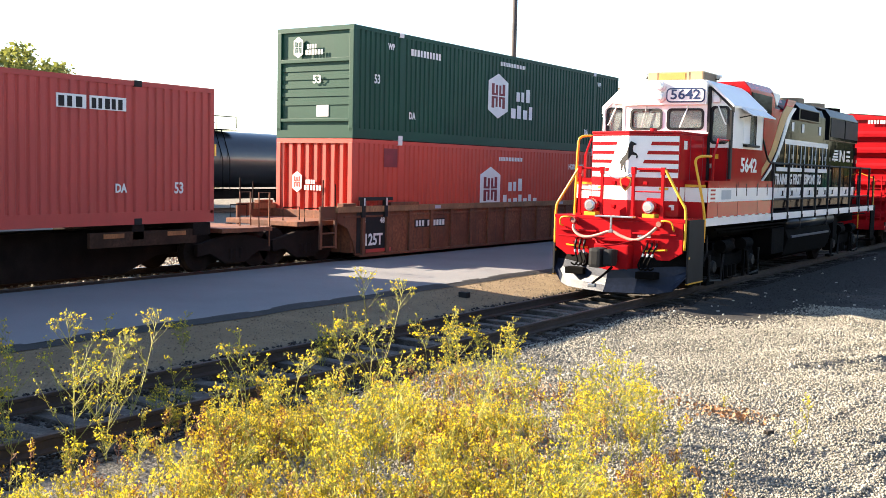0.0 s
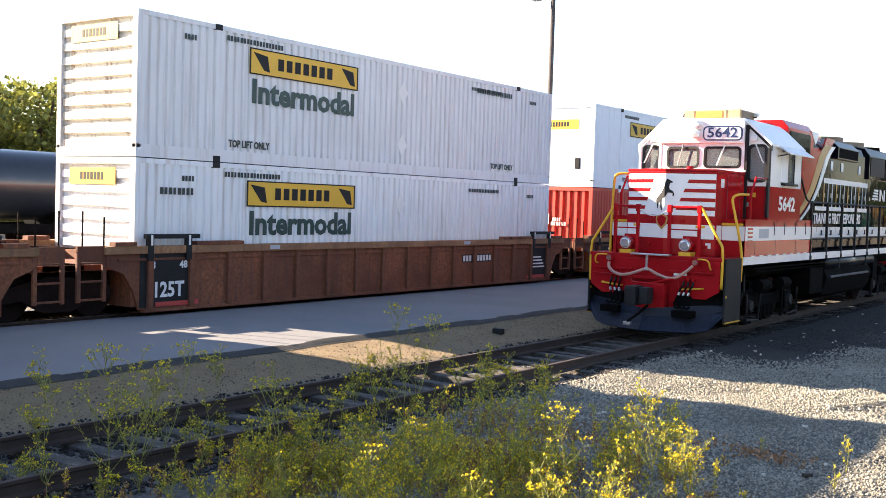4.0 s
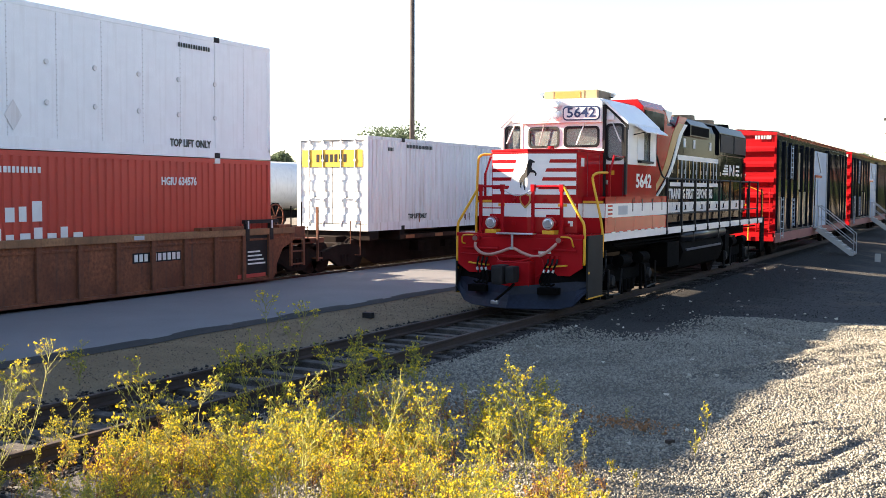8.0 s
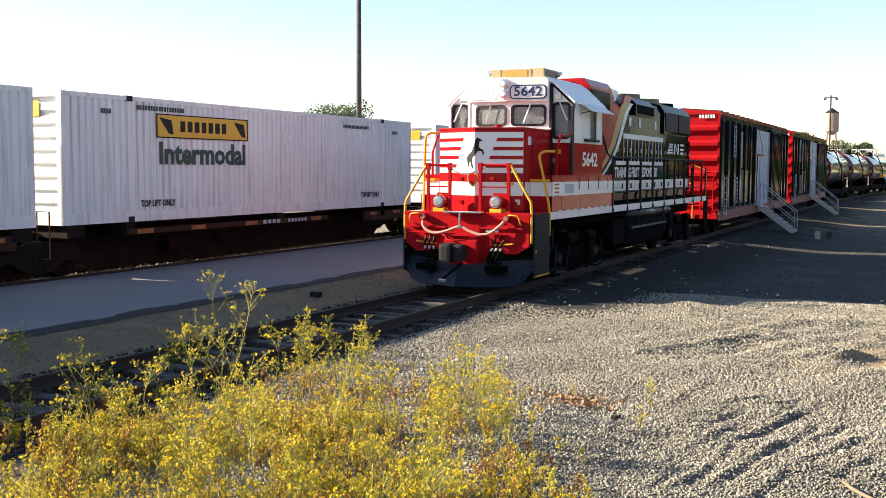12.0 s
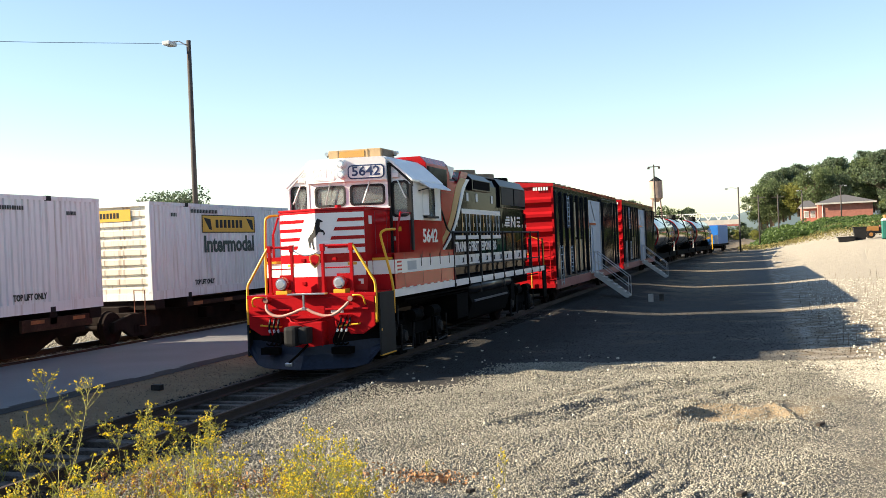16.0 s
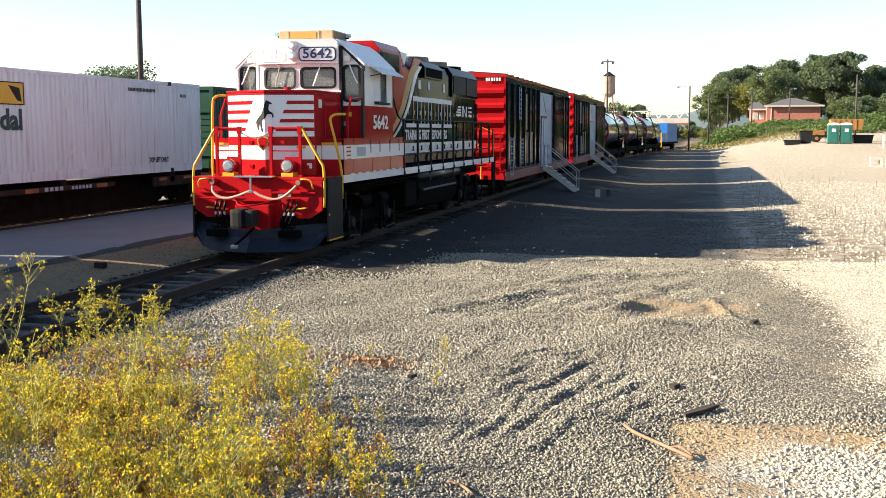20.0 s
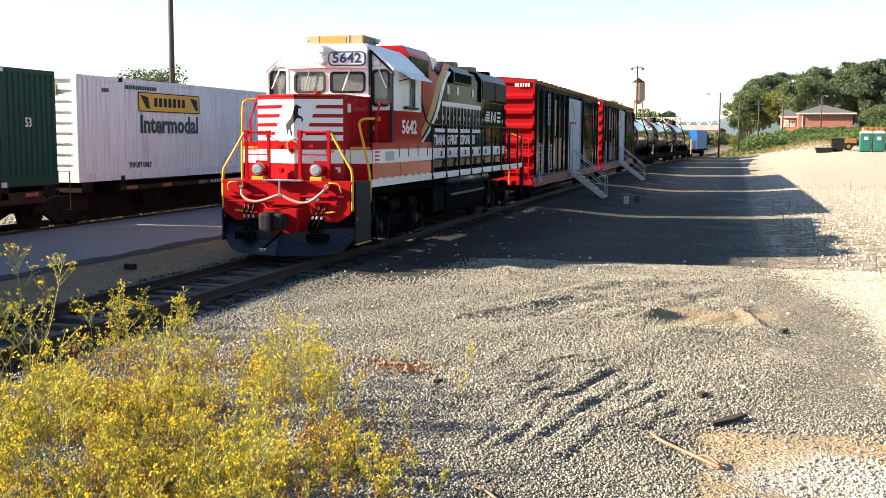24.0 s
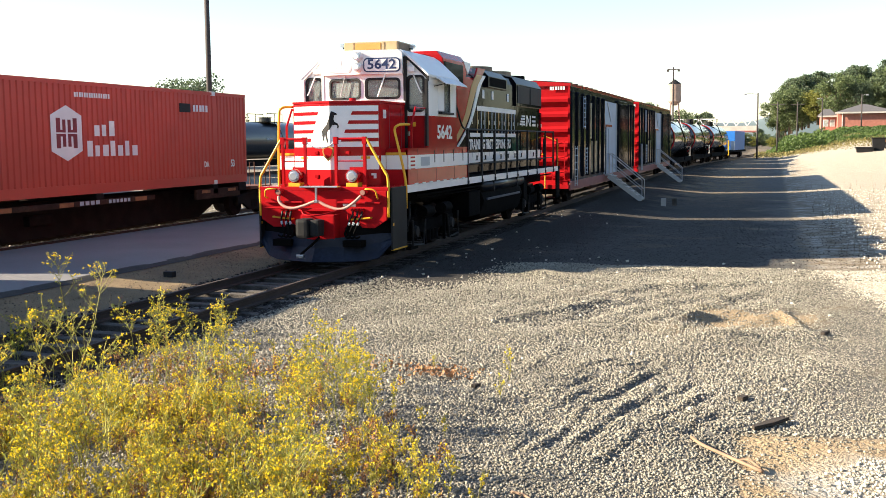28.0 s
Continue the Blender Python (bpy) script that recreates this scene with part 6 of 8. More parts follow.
parts("box_band", [(1.02, 1.5, 1.094, 1.10, 2.13, 2.43), (-1.5, -1.02, 1.094, 1.10, 2.13, 2.43)], M_WHITE, loco, "white band on the box front")
lp("flag_plate", boxes((1.522, 1.526, 1.92, 2.55, 2.18, 2.38)), M_LIGHTGREY, "small striped plate")
lp("flag_stripe", boxes(*[(1.526, 1.528, 1.22, 1.52, 2.02 + 0.085 * k, 2.06 + 0.085 * k) for k in range(5)]), M_RED, "red ladder marks on the band")
for y in (2.9, 3.6, 4.4, 5.2):
    lp("bolt_mark", boxes((1.522, 1.528, y, y + 0.045, 2.24, 2.52)), M_CASTING, "dark strap on the band")
lp("skirt_seam", boxes(*[(1.516, 1.52, yy, yy + 0.012, 1.81, 2.57) for yy in (1.72, 3.05, 4.5)]), M_MAROON, "seams of the battery box")
letters("5642", 0.48, M_WHITE, loco, (1.503, 3.78, 2.92), bold=0.012, squeeze=1.24, tall=0.92)

# hand rail along the walkway
posts = [5.68 + k * 1.37 for k in range(9)]
for s in (-1, 1):
    lp("walk_rail", tube([(s * 1.5, posts[0], 3.02), (s * 1.5, posts[-1], 3.02)], 0.026), M_CASTING, "black walkway hand rail")
    lp("walk_rail", tube([(s * 1.5, posts[0] - 0.8, 2.13), (s * 1.5, posts[-1], 2.13)], 0.022), M_CASTING, "black middle rail")
    lp("rail_bend", tube(smooth_path([(s * 1.5, posts[0], 3.02), (s * 1.5, posts[0] - 0.32, 3.06), (s * 1.5, posts[0] - 0.55, 3.20), (s * 1.46, posts[0] - 0.75, 3.55), (s * 1.4, posts[0] - 0.8, 3.62)], 4), 0.024), M_CASTING, "black bent end of the rail", smooth=True)
    for y in posts:
        lp("stanchion", boxes((s * 1.51 - 0.028, s * 1.51 + 0.028, y - 0.032, y + 0.032, 1.62, 3.05), (s * 1.53 - 0.02, s * 1.53 + 0.02, y - 0.045, y + 0.045, 1.60, 1.72), bev=0.006), M_CASTING, "black stanchion")
lp("rear_step", boxes((1.1, 1.5, 17.3, 17.9, 0.6, 0.66), (1.46, 1.5, 17.3, 17.9, 0.6, 1.7)), M_UNDER)
lp("rear_rail", tube([(1.42, 17.9, 1.2), (1.42, 17.9, 2.7), (0.9, 17.9, 2.9)], 0.022), M_YELLOW, "yellow rear rail")
for x in (0.4, 0.9, 1.4):
    lp("rear_post", boxes((x - 0.02, x + 0.02, 17.86, 17.92, 1.8, 2.8)), M_CASTING)

# fuel tank, trucks, wheels
lp("fuel_tank", prism([(-1.30, 1.50), (-1.45, 1.1), (-1.3, 0.65), (-0.9, 0.50), (0.9, 0.50), (1.3, 0.65), (1.45, 1.1), (1.30, 1.50)], "y", 7.5, 12.1, bev=0.05), M_UNDER, "black fuel tank")
# the tank's thin lit edge, given by a lighter grey than the tank
lp("tank_rib", boxes((1.36, 1.47, 7.8, 11.7, 1.10, 1.16), bev=0.02), M_GREY, "grey ledge painted as the tank's lit edge")
res = lp("air_reservoir", cyl((1.33, 7.6, 1.50), (1.33, 12.2, 1.50), 0.16, seg=20), M_TANKBLK, "air reservoir tank", smooth=True)
lp("reservoir_strap", boxes((1.16, 1.50, 8.4, 8.46, 1.33, 1.67), (1.16, 1.50, 11.2, 11.26, 1.33, 1.67), bev=0.01), M_CASTING, "", res)
parts("pipe_run", [(1.36, 1.40, 2.0, 7.4, 1.50, 1.54), (1.30, 1.33, 2.4, 7.4, 1.42, 1.45), (1.36, 1.40, 12.4, 16.9, 1.52, 1.56)], M_UNDER, loco, "pipe under the sill")
parts("under_box", [(0.9, 1.40, 6.2, 7.3, 0.75, 1.40), (1.0, 1.42, 12.4, 12.9, 0.9, 1.5)], M_UNDER, loco, "black equipment box", bev=0.03)


def loco_truck(y):
    t = lp("truck", boxes((-0.9, 0.9, y - 0.35, y + 0.35, 0.62, 1.15), bev=0.03), M_UNDER, "four-wheel power truck")
    out = [(y - 1.75, 0.72), (y - 1.75, 0.98), (y - 1.1, 1.05), (y - 0.5, 0.90), (y + 0.5, 0.90), (y + 1.1, 1.05), (y + 1.75, 0.98), (y + 1.75, 0.72), (y + 0.6, 0.62), (y - 0.6, 0.62)]
    for s in (-1, 1):
        lp("side_frame", prism(out, "x", s * 1.12 - 0.07, s * 1.12 + 0.07, bev=0.02), M_UNDER, "", t)
        for dy in (-1.37, 1.37):
            jb = lp("journal_box", boxes((s * 1.15 - 0.12, s * 1.15 + 0.12, y + dy - 0.2, y + dy + 0.2, 0.5, 0.92), bev=0.03), M_UNDER, "", t)
            lp("wheel", add_cyl(cyl((s * 0.66, y + dy, 0.7), (s * 0.80, y + dy, 0.7), 0.51, 0.50, 28), (s * 0.63, y + dy, 0.7), (s * 0.66, y + dy, 0.7), 0.54, 0.54, 28), M_DARKRUST, "steel wheel", t)
            lp("bearing_cap", cyl((s * 1.26, y + dy, 0.7), (s * 1.33, y + dy, 0.7), 0.15, 0.12, 14), M_CASTING, "", t)
        for dy in (-1.0, 0.45):
            lp("brake_cylinder", cyl((s * 1.3, y + dy, 1.12), (s * 1.3, y + dy + 0.55, 1.12), 0.14, seg=14), M_UNDER, "brake cylinder", t)
        for dy in (-0.55, 0.0, 0.55):
            lp("spring", cyl((s * 1.18, y + dy * 0.5, 0.40), (s * 1.18, y + dy * 0.5, 0.66), 0.09, seg=10), M_UNDER, "", t)
        lp("sand_hose", tube(smooth_path([(s * 1.25, y - 1.7, 1.4), (s * 1.27, y - 1.85, 0.9), (s * 0.95, y - 1.95, 0.40)], 4), 0.022, 6), M_CASTING, "sand hose", t)
        lp("brake_rigging", tube([(s * 1.34, y - 1.75, 0.98), (s * 1.34, y - 1.75, 0.42), (s * 1.34, y - 1.0, 0.38), (s * 1.34, y - 0.85, 0.95)], 0.025, 6), M_CASTING, "bent brake rigging", t)
        lp("brake_rigging", tube([(s * 1.34, y + 0.85, 0.95), (s * 1.34, y + 1.0, 0.38), (s * 1.34, y + 1.75, 0.42), (s * 1.34, y + 1.75, 0.98)], 0.025, 6), M_CASTING, "bent brake rigging", t)
    parts("brake_hanger", [(1.26, 1.32, y + d, y + d + 0.06, 0.35, 1.0) for d in (-0.75, 0.7)] + [(1.2, 1.34, y + d, y + d + 0.5, 0.33, 0.40) for d in (-1.9, 1.3)], M_UNDER, t)


loco_truck(3.6)
loco_truck(14.4)
lp("rear_coupler", boxes((-0.12, 0.12, 17.8, 18.8, 0.88, 1.12), bev=0.03), M_UNDER, "rear coupler")

# ---- boxcars behind the locomotive ----
XT = -8.92


M_DECAL = mat("weathered_tan", (0.24, 0.20, 0.12), 0.4, var=0.5, scale=1.6, fine=9, streak=0.5, dirt=(0.03, 0.03, 0.03))


def boxcar(y0, y1, code):
    c = thing("boxcar", "black boxcar with red ribbed end and open side door", "railcar", "standing cars", at=(XT, y0, 0.2))
    L = y1 - y0
    z0, z1 = 0.95, 4.62
    hw = 1.5
    # red end with broad level ribs
    bm = bmesh.new()
    n = 6
    h = (z1 - z0 - 0.25) / n
    prof = []
    for i in range(n):
        a = z0 + 0.05 + i * h
        prof += [(a, 0.0), (a + 0.25 * h, -0.13), (a + 0.45 * h, -0.13), (a + 0.62 * h, 0.0)]
    prof.append((z1, 0.0))
    l = [bm.verts.new((-hw + 0.06, d, z)) for z, d in prof]
    r = [bm.verts.new((hw - 0.06, d, z)) for z, d in prof]
    for i in range(len(prof) - 1):
        bm.faces.new((l[i], r[i], r[i + 1], l[i + 1]))
    part("end_wall", bm, M_RED, c, "red corrugated end wall", m=pose(0, 0.06, 0))
    part("end_frame", boxes((-hw, -hw + 0.08, 0, 0.12, z0, z1), (hw - 0.08, hw, 0, 0.12, z0, z1), (-hw + 0.08, hw - 0.08, -0.02, 0.12, z0 - 0.12, z0 + 0.06)), M_RED, c)
    part("end_sill", boxes((-hw, hw, -0.25, 0.06, z0 - 0.28, z0 - 0.12), bev=0.01), M_RED, c)
    name_bars(c, M_LETTER, -0.005, 4.58, ((0, 0.62, 0.13),), 0.72, "front")
    bm = bmesh.new()
    for x in (1.32, 0.85):
        tube([(x, -0.12, 1.0), (x, -0.12, 2.6)], 0.02, 6, bm)
    for k in range(5):
        tube([(0.85, -0.12, 1.1 + 0.35 * k), (1.32, -0.12, 1.1 + 0.35 * k)], 0.016, 6, bm)
    part("end_ladder", bm, M_RED, c, "red end ladder")
    tp = bmesh.new()
    tube([(-1.1, -0.3, 0.7), (-1.1, -0.3, 2.0), (0.6, -0.3, 2.0), (0.6, -0.3, 0.7)], 0.025, 6, tp)
    part("end_platform_rail", tp, M_YELLOW, c, "yellow end rail")
    part("roof", prism([(-hw - 0.02, z1 - 0.02), (-hw - 0.02, z1 + 0.08), (0, z1 + 0.2), (hw + 0.02, z1 + 0.08), (hw + 0.02, z1 - 0.02)], "y", -0.02, L), M_RED, c, "low ridged roof")
    for k in range(16):
        part("roof_rib", shared("roof_rib", lambda: prism([(-hw, 0.09), (0, 0.21), (hw, 0.09), (hw, 0.13), (0, 0.25), (-hw, 0.13)], "y", 0, 0.06), M_BOXBLACK), M_BOXBLACK, c, m=pose(0, 0.5 + k * (L - 1) / 15, z1))
    da, db = 8.4, 12.5
    for s in (-1, 1):
        x = s * hw
        part("side_wall", boxes((min(x, x - s * 0.05), max(x, x - s * 0.05), 0.12, da, z0, z1), (min(x, x - s * 0.05), max(x, x - s * 0.05), db, L, z0, z1), (min(x, x - s * 0.05), max(x, x - s * 0.05), da, db, z1 - 0.3, z1)), M_BOXBLACK, c, "glossy black side wall")
        for k in range(7):
            for a, b in ((0.2, da - 0.2), (db + 0.2, L - 0.2)):
                yy = a + (b - a) * k / 6
                part("side_rib", shared("side_rib", lambda: prism([(-0.11, z0 + 0.1), (0.11, z0 + 0.1), (0.11, z1 - 0.35), (0.06, z1 - 0.2), (-0.06, z1 - 0.2), (-0.11, z1 - 0.35)], "x", -0.03, 0.06, bev=0.02), M_BOXBLACK), M_BOXBLACK, c, m=pose(x + s * 0.02, yy, 0))
        part("side_sill", boxes((x - 0.03, x + 0.03, 0.0, L, z0 - 0.35, z0), bev=0.01), M_BOXSILL, c, "dull red side sill")
        for yy, zz, ww, hh in ((4.35, 2.6, 0.75, 1.5), (5.0, 1.15, 1.6, 1.35), (6.75, 2.4, 0.6, 1.7), (13.9, 2.0, 0.8, 2.0), (15.8, 1.3, 1.2, 1.4)):
            part("decal", boxes((x + s * 0.005 - 0.004, x + s * 0.005 + 0.004, yy, yy + ww, zz, zz + hh)), M_DECAL, c, "weathered tan panel between the ribs")
        for yy, zz, hh in ((2.9, 1.15, 1.1), (2.4, 3.0, 1.3)):
            rk = part("rung_rack", tube([(x + s * 0.12, yy, zz), (x + s * 0.12, yy, zz + hh)], 0.018, 6), M_DOORPALE, c, "pale rungs on the side")
            part("rack_rail", tube([(x + s * 0.12, yy + 0.45, zz), (x + s * 0.12, yy + 0.45, zz + hh)], 0.018, 6), M_DOORPALE, rk)
            for k in range(7):
                part("rung", tube([(x + s * 0.12, yy, zz + 0.08 + k * hh / 7), (x + s * 0.12, yy + 0.45, zz + 0.08 + k * hh / 7)], 0.02, 6), M_DOORPALE, rk)
        lad = part("side_ladder", tube([(x + s * 0.12, 0.5, 0.75), (x + s * 0.12, 0.5, 2.3)], 0.02, 6), M_LIGHTGREY, c, "pale grey side ladder")
        part("ladder_rail", tube([(x + s * 0.12, 1.0, 0.75), (x + s * 0.12, 1.0, 2.3)], 0.02, 6), M_LIGHTGREY, lad)
        for k in range(6):
            part("rung", tube([(x + s * 0.12, 0.5, 0.85 + 0.27 * k), (x + s * 0.12, 1.0, 0.85 + 0.27 * k)], 0.016, 6), M_LIGHTGREY, lad)
    part("interior_wall", boxes((-1.3, -1.25, 0.2, L - 0.2, z0, z1 - 0.1)), M_LIGHTGREY, c, "pale inner lining")
    part("floor", boxes((-hw, hw, 0.1, L, z0 - 0.1, z0)), M_TIE, c, "wooden floor")
    part("rear_wall", boxes((-hw, hw, L - 0.08, L, z0, z1)), M_RED, c, "red rear end wall")
    # pale panelled front inside the doorway
    part("door_panel", boxes((hw - 0.03, hw + 0.005, da + 0.004, db - 0.004, z0, z1 - 0.3)), M_DOORPALE, c, "pale grey door panel")
    part("entry_door", boxes((hw + 0.005, hw + 0.03, da + 1.4, da + 2.4, z0, z0 + 2.1), bev=0.004), M_DOORPALE, c, "pale entry door")
    part("door_diagonal", prism([(da + 1.0, z1 - 0.35), (da + 1.1, z1 - 0.35), (da + 2.3, z1 - 1.25), (da + 2.2, z1 - 1.25)], "x", hw + 0.005, hw + 0.03), M_GALV, c, "diagonal brace over the entry door")
    part("entry_frame", boxes((hw + 0.005, hw + 0.04, da + 0.55, da + 0.65, z0, z0 + 2.3), (hw + 0.005, hw + 0.04, da + 0.65, da + 2.4, z0 + 2.2, z0 + 2.3)), M_BOXBLACK, c, "dark frame of the entry door")
    parts("door_brace", [(hw + 0.005, hw + 0.05, da + 0.02, da + 0.12, z0, z1 - 0.3), (hw + 0.005, hw + 0.05, db - 0.14, db - 0.04, z0, z1 - 0.3)], M_GALV, c)
    part("slid_door", boxes((hw + 0.03, hw + 0.10, db + 0.05, db + 3.4, z0, z1 - 0.15), bev=0.01), M_BOXBLACK, c, "black sliding door pushed open")
    parts("door_rib", [(hw + 0.10, hw + 0.15, db + 0.25 + k * 0.42, db + 0.37 + k * 0.42, z0 + 0.1, z1 - 0.3) for k in range(8)], M_BOXBLACK, c, bev=0.015)
    truck(c, 2.2, 0.2, 0.2, False)
    truck(c, L - 2.2, 0.2, 0.2, False)
    coupler(c, -0.1, 0.75, -1)
    part("centre_sill", boxes((-0.3, 0.3, 0, L, z0 - 0.5, z0 - 0.1)), M_UNDER, c, "underframe")
    # stair
    st = thing("metal_stair", "grey aluminium stair with hand rails at a boxcar door", "stairs", "stairs at the boxcars", at=(XT + 1.55, y0 + 9.1, float(ground_z(-6, y0 + 9.1))))
    gz = 1.15 + 0.2 - float(ground_z(-6, y0 + 9.1)) - 0.2
    part("landing", boxes((0, 0.2, -0.5, 0.5, gz - 0.06, gz), bev=0.01), M_ALU, st, "landing plate")
    run = 1.5
    for yy in (-0.48, 0.48):
        part("stringer", prism([(0.1, gz - 0.16), (0.2, gz), (0.2 + run, 0.1), (0.2 + run, 0.0), (0.1 + run - 0.05, 0.0)], "y", yy - 0.025, yy + 0.025), M_ALU, st, "stair stringer")
        rl = tube([(0.05, yy, gz), (0.05, yy, gz + 0.95), (0.2, yy, gz + 0.95), (0.2 + run, yy, 0.95), (0.2 + run, yy, 0.05)], 0.022, 6)
        tube([(0.2, yy, gz), (0.2, yy, gz + 0.95)], 0.02, 6, rl)
        tube([(0.2, yy, gz + 0.5), (0.2 + run, yy, 0.5)], 0.018, 6, rl)
        part("hand_rail", rl, M_ALU, st, "tubular hand rail")
    for k in range(7):
        f = (k + 0.5) / 7
        part("tread", shared("tread", lambda: boxes((-0.13, 0.13, -0.46, 0.46, -0.02, 0.02)), M_ALU), M_ALU, st, m=pose(0.2 + run * f, 0, gz * (1 - f)))
    return c


boxcar(39.9, 59.2, 0)
boxcar(61.6, 81.0, 1)


# ---- tank cars ----
def tank_car(x, y0, L, r, paint, label, zr, bands=(), group="standing cars", codes=False):
    c = thing("tank_car", label, "railcar", group, at=(x, y0, zr))
    zc = 1.1 + r + 0.05
    bm = bmesh.new()
    rings, seg = [], 36
    for yy, k in ((0.6, 0.0), (0.62, 0.35), (0.72, 0.62), (0.92, 0.86), (1.2, 0.97), (1.5, 1.0), (L / 2, 1.0), (L - 1.5, 1.0), (L - 1.2, 0.97), (L - 0.92, 0.86), (L - 0.72, 0.62), (L - 0.62, 0.35), (L - 0.6, 0.0)):
        if k == 0:
            rings.append([bm.verts.new((0, yy, zc))])
        else:
            rings.append([bm.verts.new((r * k * math.cos(2 * math.pi * q / seg), yy, zc + r * k * math.sin(2 * math.pi * q / seg))) for q in range(seg)])
    for a, b in zip(rings, rings[1:]):
        for q in range(seg):
            p, s = q, (q + 1) % seg
            if len(a) == 1:
                bm.faces.new((a[0], b[p], b[s]))
            elif len(b) == 1:
                bm.faces.new((a[p], b[0], a[s]))
            else:
                bm.faces.new((a[p], b[p], b[s], a[s]))
    bmesh.ops.recalc_face_normals(bm, faces=bm.faces[:])
    part("tank", bm, paint, c, smooth=True)
    for yy, m in bands:
        part("band", cyl((0, yy, zc), (0, yy + 0.6, zc), r + 0.012, seg=36), m, c, "painted band round the tank")
    for s in (-1, 1):
        part("side_board", boxes((s * 1.3 - 0.12, s * 1.3 + 0.12, 0.3, L - 0.3, 0.62, 1.02)), M_UNDER, c, "dark running board")
    part("frame", boxes((-0.35, 0.35, 0.0, L, 0.55, 0.95), (-1.3, 1.3, 0.0, 0.3, 0.7, 0.95), (-1.3, 1.3, L - 0.3, L, 0.7, 0.95)), M_UNDER, c, "underframe")
    for yy in (2.2, L - 2.2):
        part("saddle", boxes((-1.2, 1.2, yy - 0.2, yy + 0.2, 0.85, 1.55), bev=0.02), M_UNDER, c)
        truck(c, yy, zr, zr, False)
    part("dome", add_cyl(cyl((0, L / 2, zc + r - 0.05), (0, L / 2, zc + r + 0.4), 0.5, seg=20), (0, L / 2, zc + r + 0.4), (0, L / 2, zc + r + 0.46), 0.56, seg=20), paint, c, "valve dome")
    pl = bmesh.new()
    for s in (-1, 1):
        tube([(s * 0.9, L / 2 - 1.4, zc + r + 0.15), (s * 0.9, L / 2 - 1.4, zc + r + 0.75), (s * 0.9, L / 2 + 1.4, zc + r + 0.75), (s * 0.9, L / 2 + 1.4, zc + r + 0.15)], 0.03, 6, pl)
        tube([(s * 0.9, L / 2, zc + r - 0.1), (s * 0.9, L / 2, zc + r + 0.75)], 0.025, 6, pl)
    add_box(pl, -0.95, 0.95, L / 2 - 1.4, L / 2 + 1.4, zc + r + 0.04, zc + r + 0.08)
    part("top_walkway", pl, M_UNDER, c, "railed top platform")
    ld = bmesh.new()
    for yy in (L / 2 - 0.25, L / 2 + 0.25):
        tube([(r * 0.98 + 0.15, yy, 0.8), (r + 0.1, yy, zc), (r * 0.7 + 0.1, yy, zc + r * 0.8), (0.9, yy, zc + r + 0.1)], 0.025, 6, ld)
    part("ladder", ld, M_UNDER, c, "side ladder")
    er = bmesh.new()
    for yy in (0.05, L - 0.05):
        tube([(-1.2, yy, 0.9), (-1.2, yy, 1.9), (1.2, yy, 1.9), (1.2, yy, 0.9)], 0.025, 6, er)
    part("end_rail", er, M_GALV, c, "end hand rail")
    if codes:
        name_bars(c, M_LIGHTGREY, L * 0.36, zc + 0.2, ((0, 1.2, 0.16),), r + 0.005)
        part("reflector", boxes((r - 0.01, r + 0.006, L * 0.36 + 2.0, L * 0.36 + 2.12, zc + 0.15, zc + 0.75)), M_YELLOW, c, "yellow reflector strip")
        part("reflector", boxes((r - 0.06, r + 0.0, 1.75, 1.87, zc + 0.1, zc + 0.7)), M_YELLOW, c, "yellow reflector strip")
    coupler(c, 0, 0.75, -1)
    return c


M_TANKGLOSS = mat("tank_gloss", (0.02, 0.02, 0.022), 0.16, var=0.2, coat=0.5)
M_TANKBLUE = mat("car_blue", (0.02, 0.16, 0.50), 0.45, var=0.12)
for k, (y, paint) in enumerate(((83.6, M_TANKGLOSS), (101.6, M_TANKGLOSS), (119.6, M_TANKGLOSS))):
    tc = tank_car(XT, y, 17.2, 1.5, paint, "glossy dark tank car with red band", 0.2, ((1.2, M_RED),))
    tc.matrix_world = pose(XT + bend(y), y, 0.2, 0, 0, -math.degrees(math.atan2(bend(y + 17) - bend(y), 17)))
for y, paint, lab in ((9.8, M_TANKBLK, "black tank car on the rear track"), (29.2, M_TANKBLK, "black tank car with yellow marks on the rear track"), (50.2, M_TANKWHT, "white tank car on the rear track"), (70.6, M_TANKBLK, "black tank car on the rear track"), (91.0, M_TANKBLK, "black tank car on the rear track"), (111.5, M_TANKBLK, "black tank car on the rear track")):
    tank_car(-41.0, y, 19.6, 1.5, paint, lab, 0.32, group="tank cars on the rear track", codes=paint is M_TANKBLK)


def blue_flat(y0):
    c = thing("flat_car", "flat car carrying blue equipment and a white cabinet", "railcar", "standing cars", at=(XT + bend(y0), y0, 0.2), rz=-5.0)
    part("deck", boxes((-1.4, 1.4, 0, 18, 0.85, 1.1), bev=0.02), M_UNDER, c)
    part("blue_cabin", boxes((-1.4, 1.4, 5.5, 16.5, 1.1, 3.6), bev=0.06), M_TANKBLUE, c, "blue steel cabin")
    part("blue_tank", cyl((0, 0.6, 2.0), (0, 4.6, 2.0), 0.9, seg=24), M_TANKBLUE, c, "blue drum")
    part("cabinet", boxes((0.9, 1.4, 4.8, 5.3, 1.1, 2.3), bev=0.03), M_LETTER, c, "white cabinet")
    part("end_post", boxes((1.2, 1.35, -0.1, 0.05, 0.5, 2.4), (-1.35, -1.2, -0.1, 0.05, 0.5, 2.4)), M_YELLOW, c, "yellow end post")
    for yy in (2.2, 15.8):
        truck(c, yy, 0.2, 0.2, False)


blue_flat(138.0)


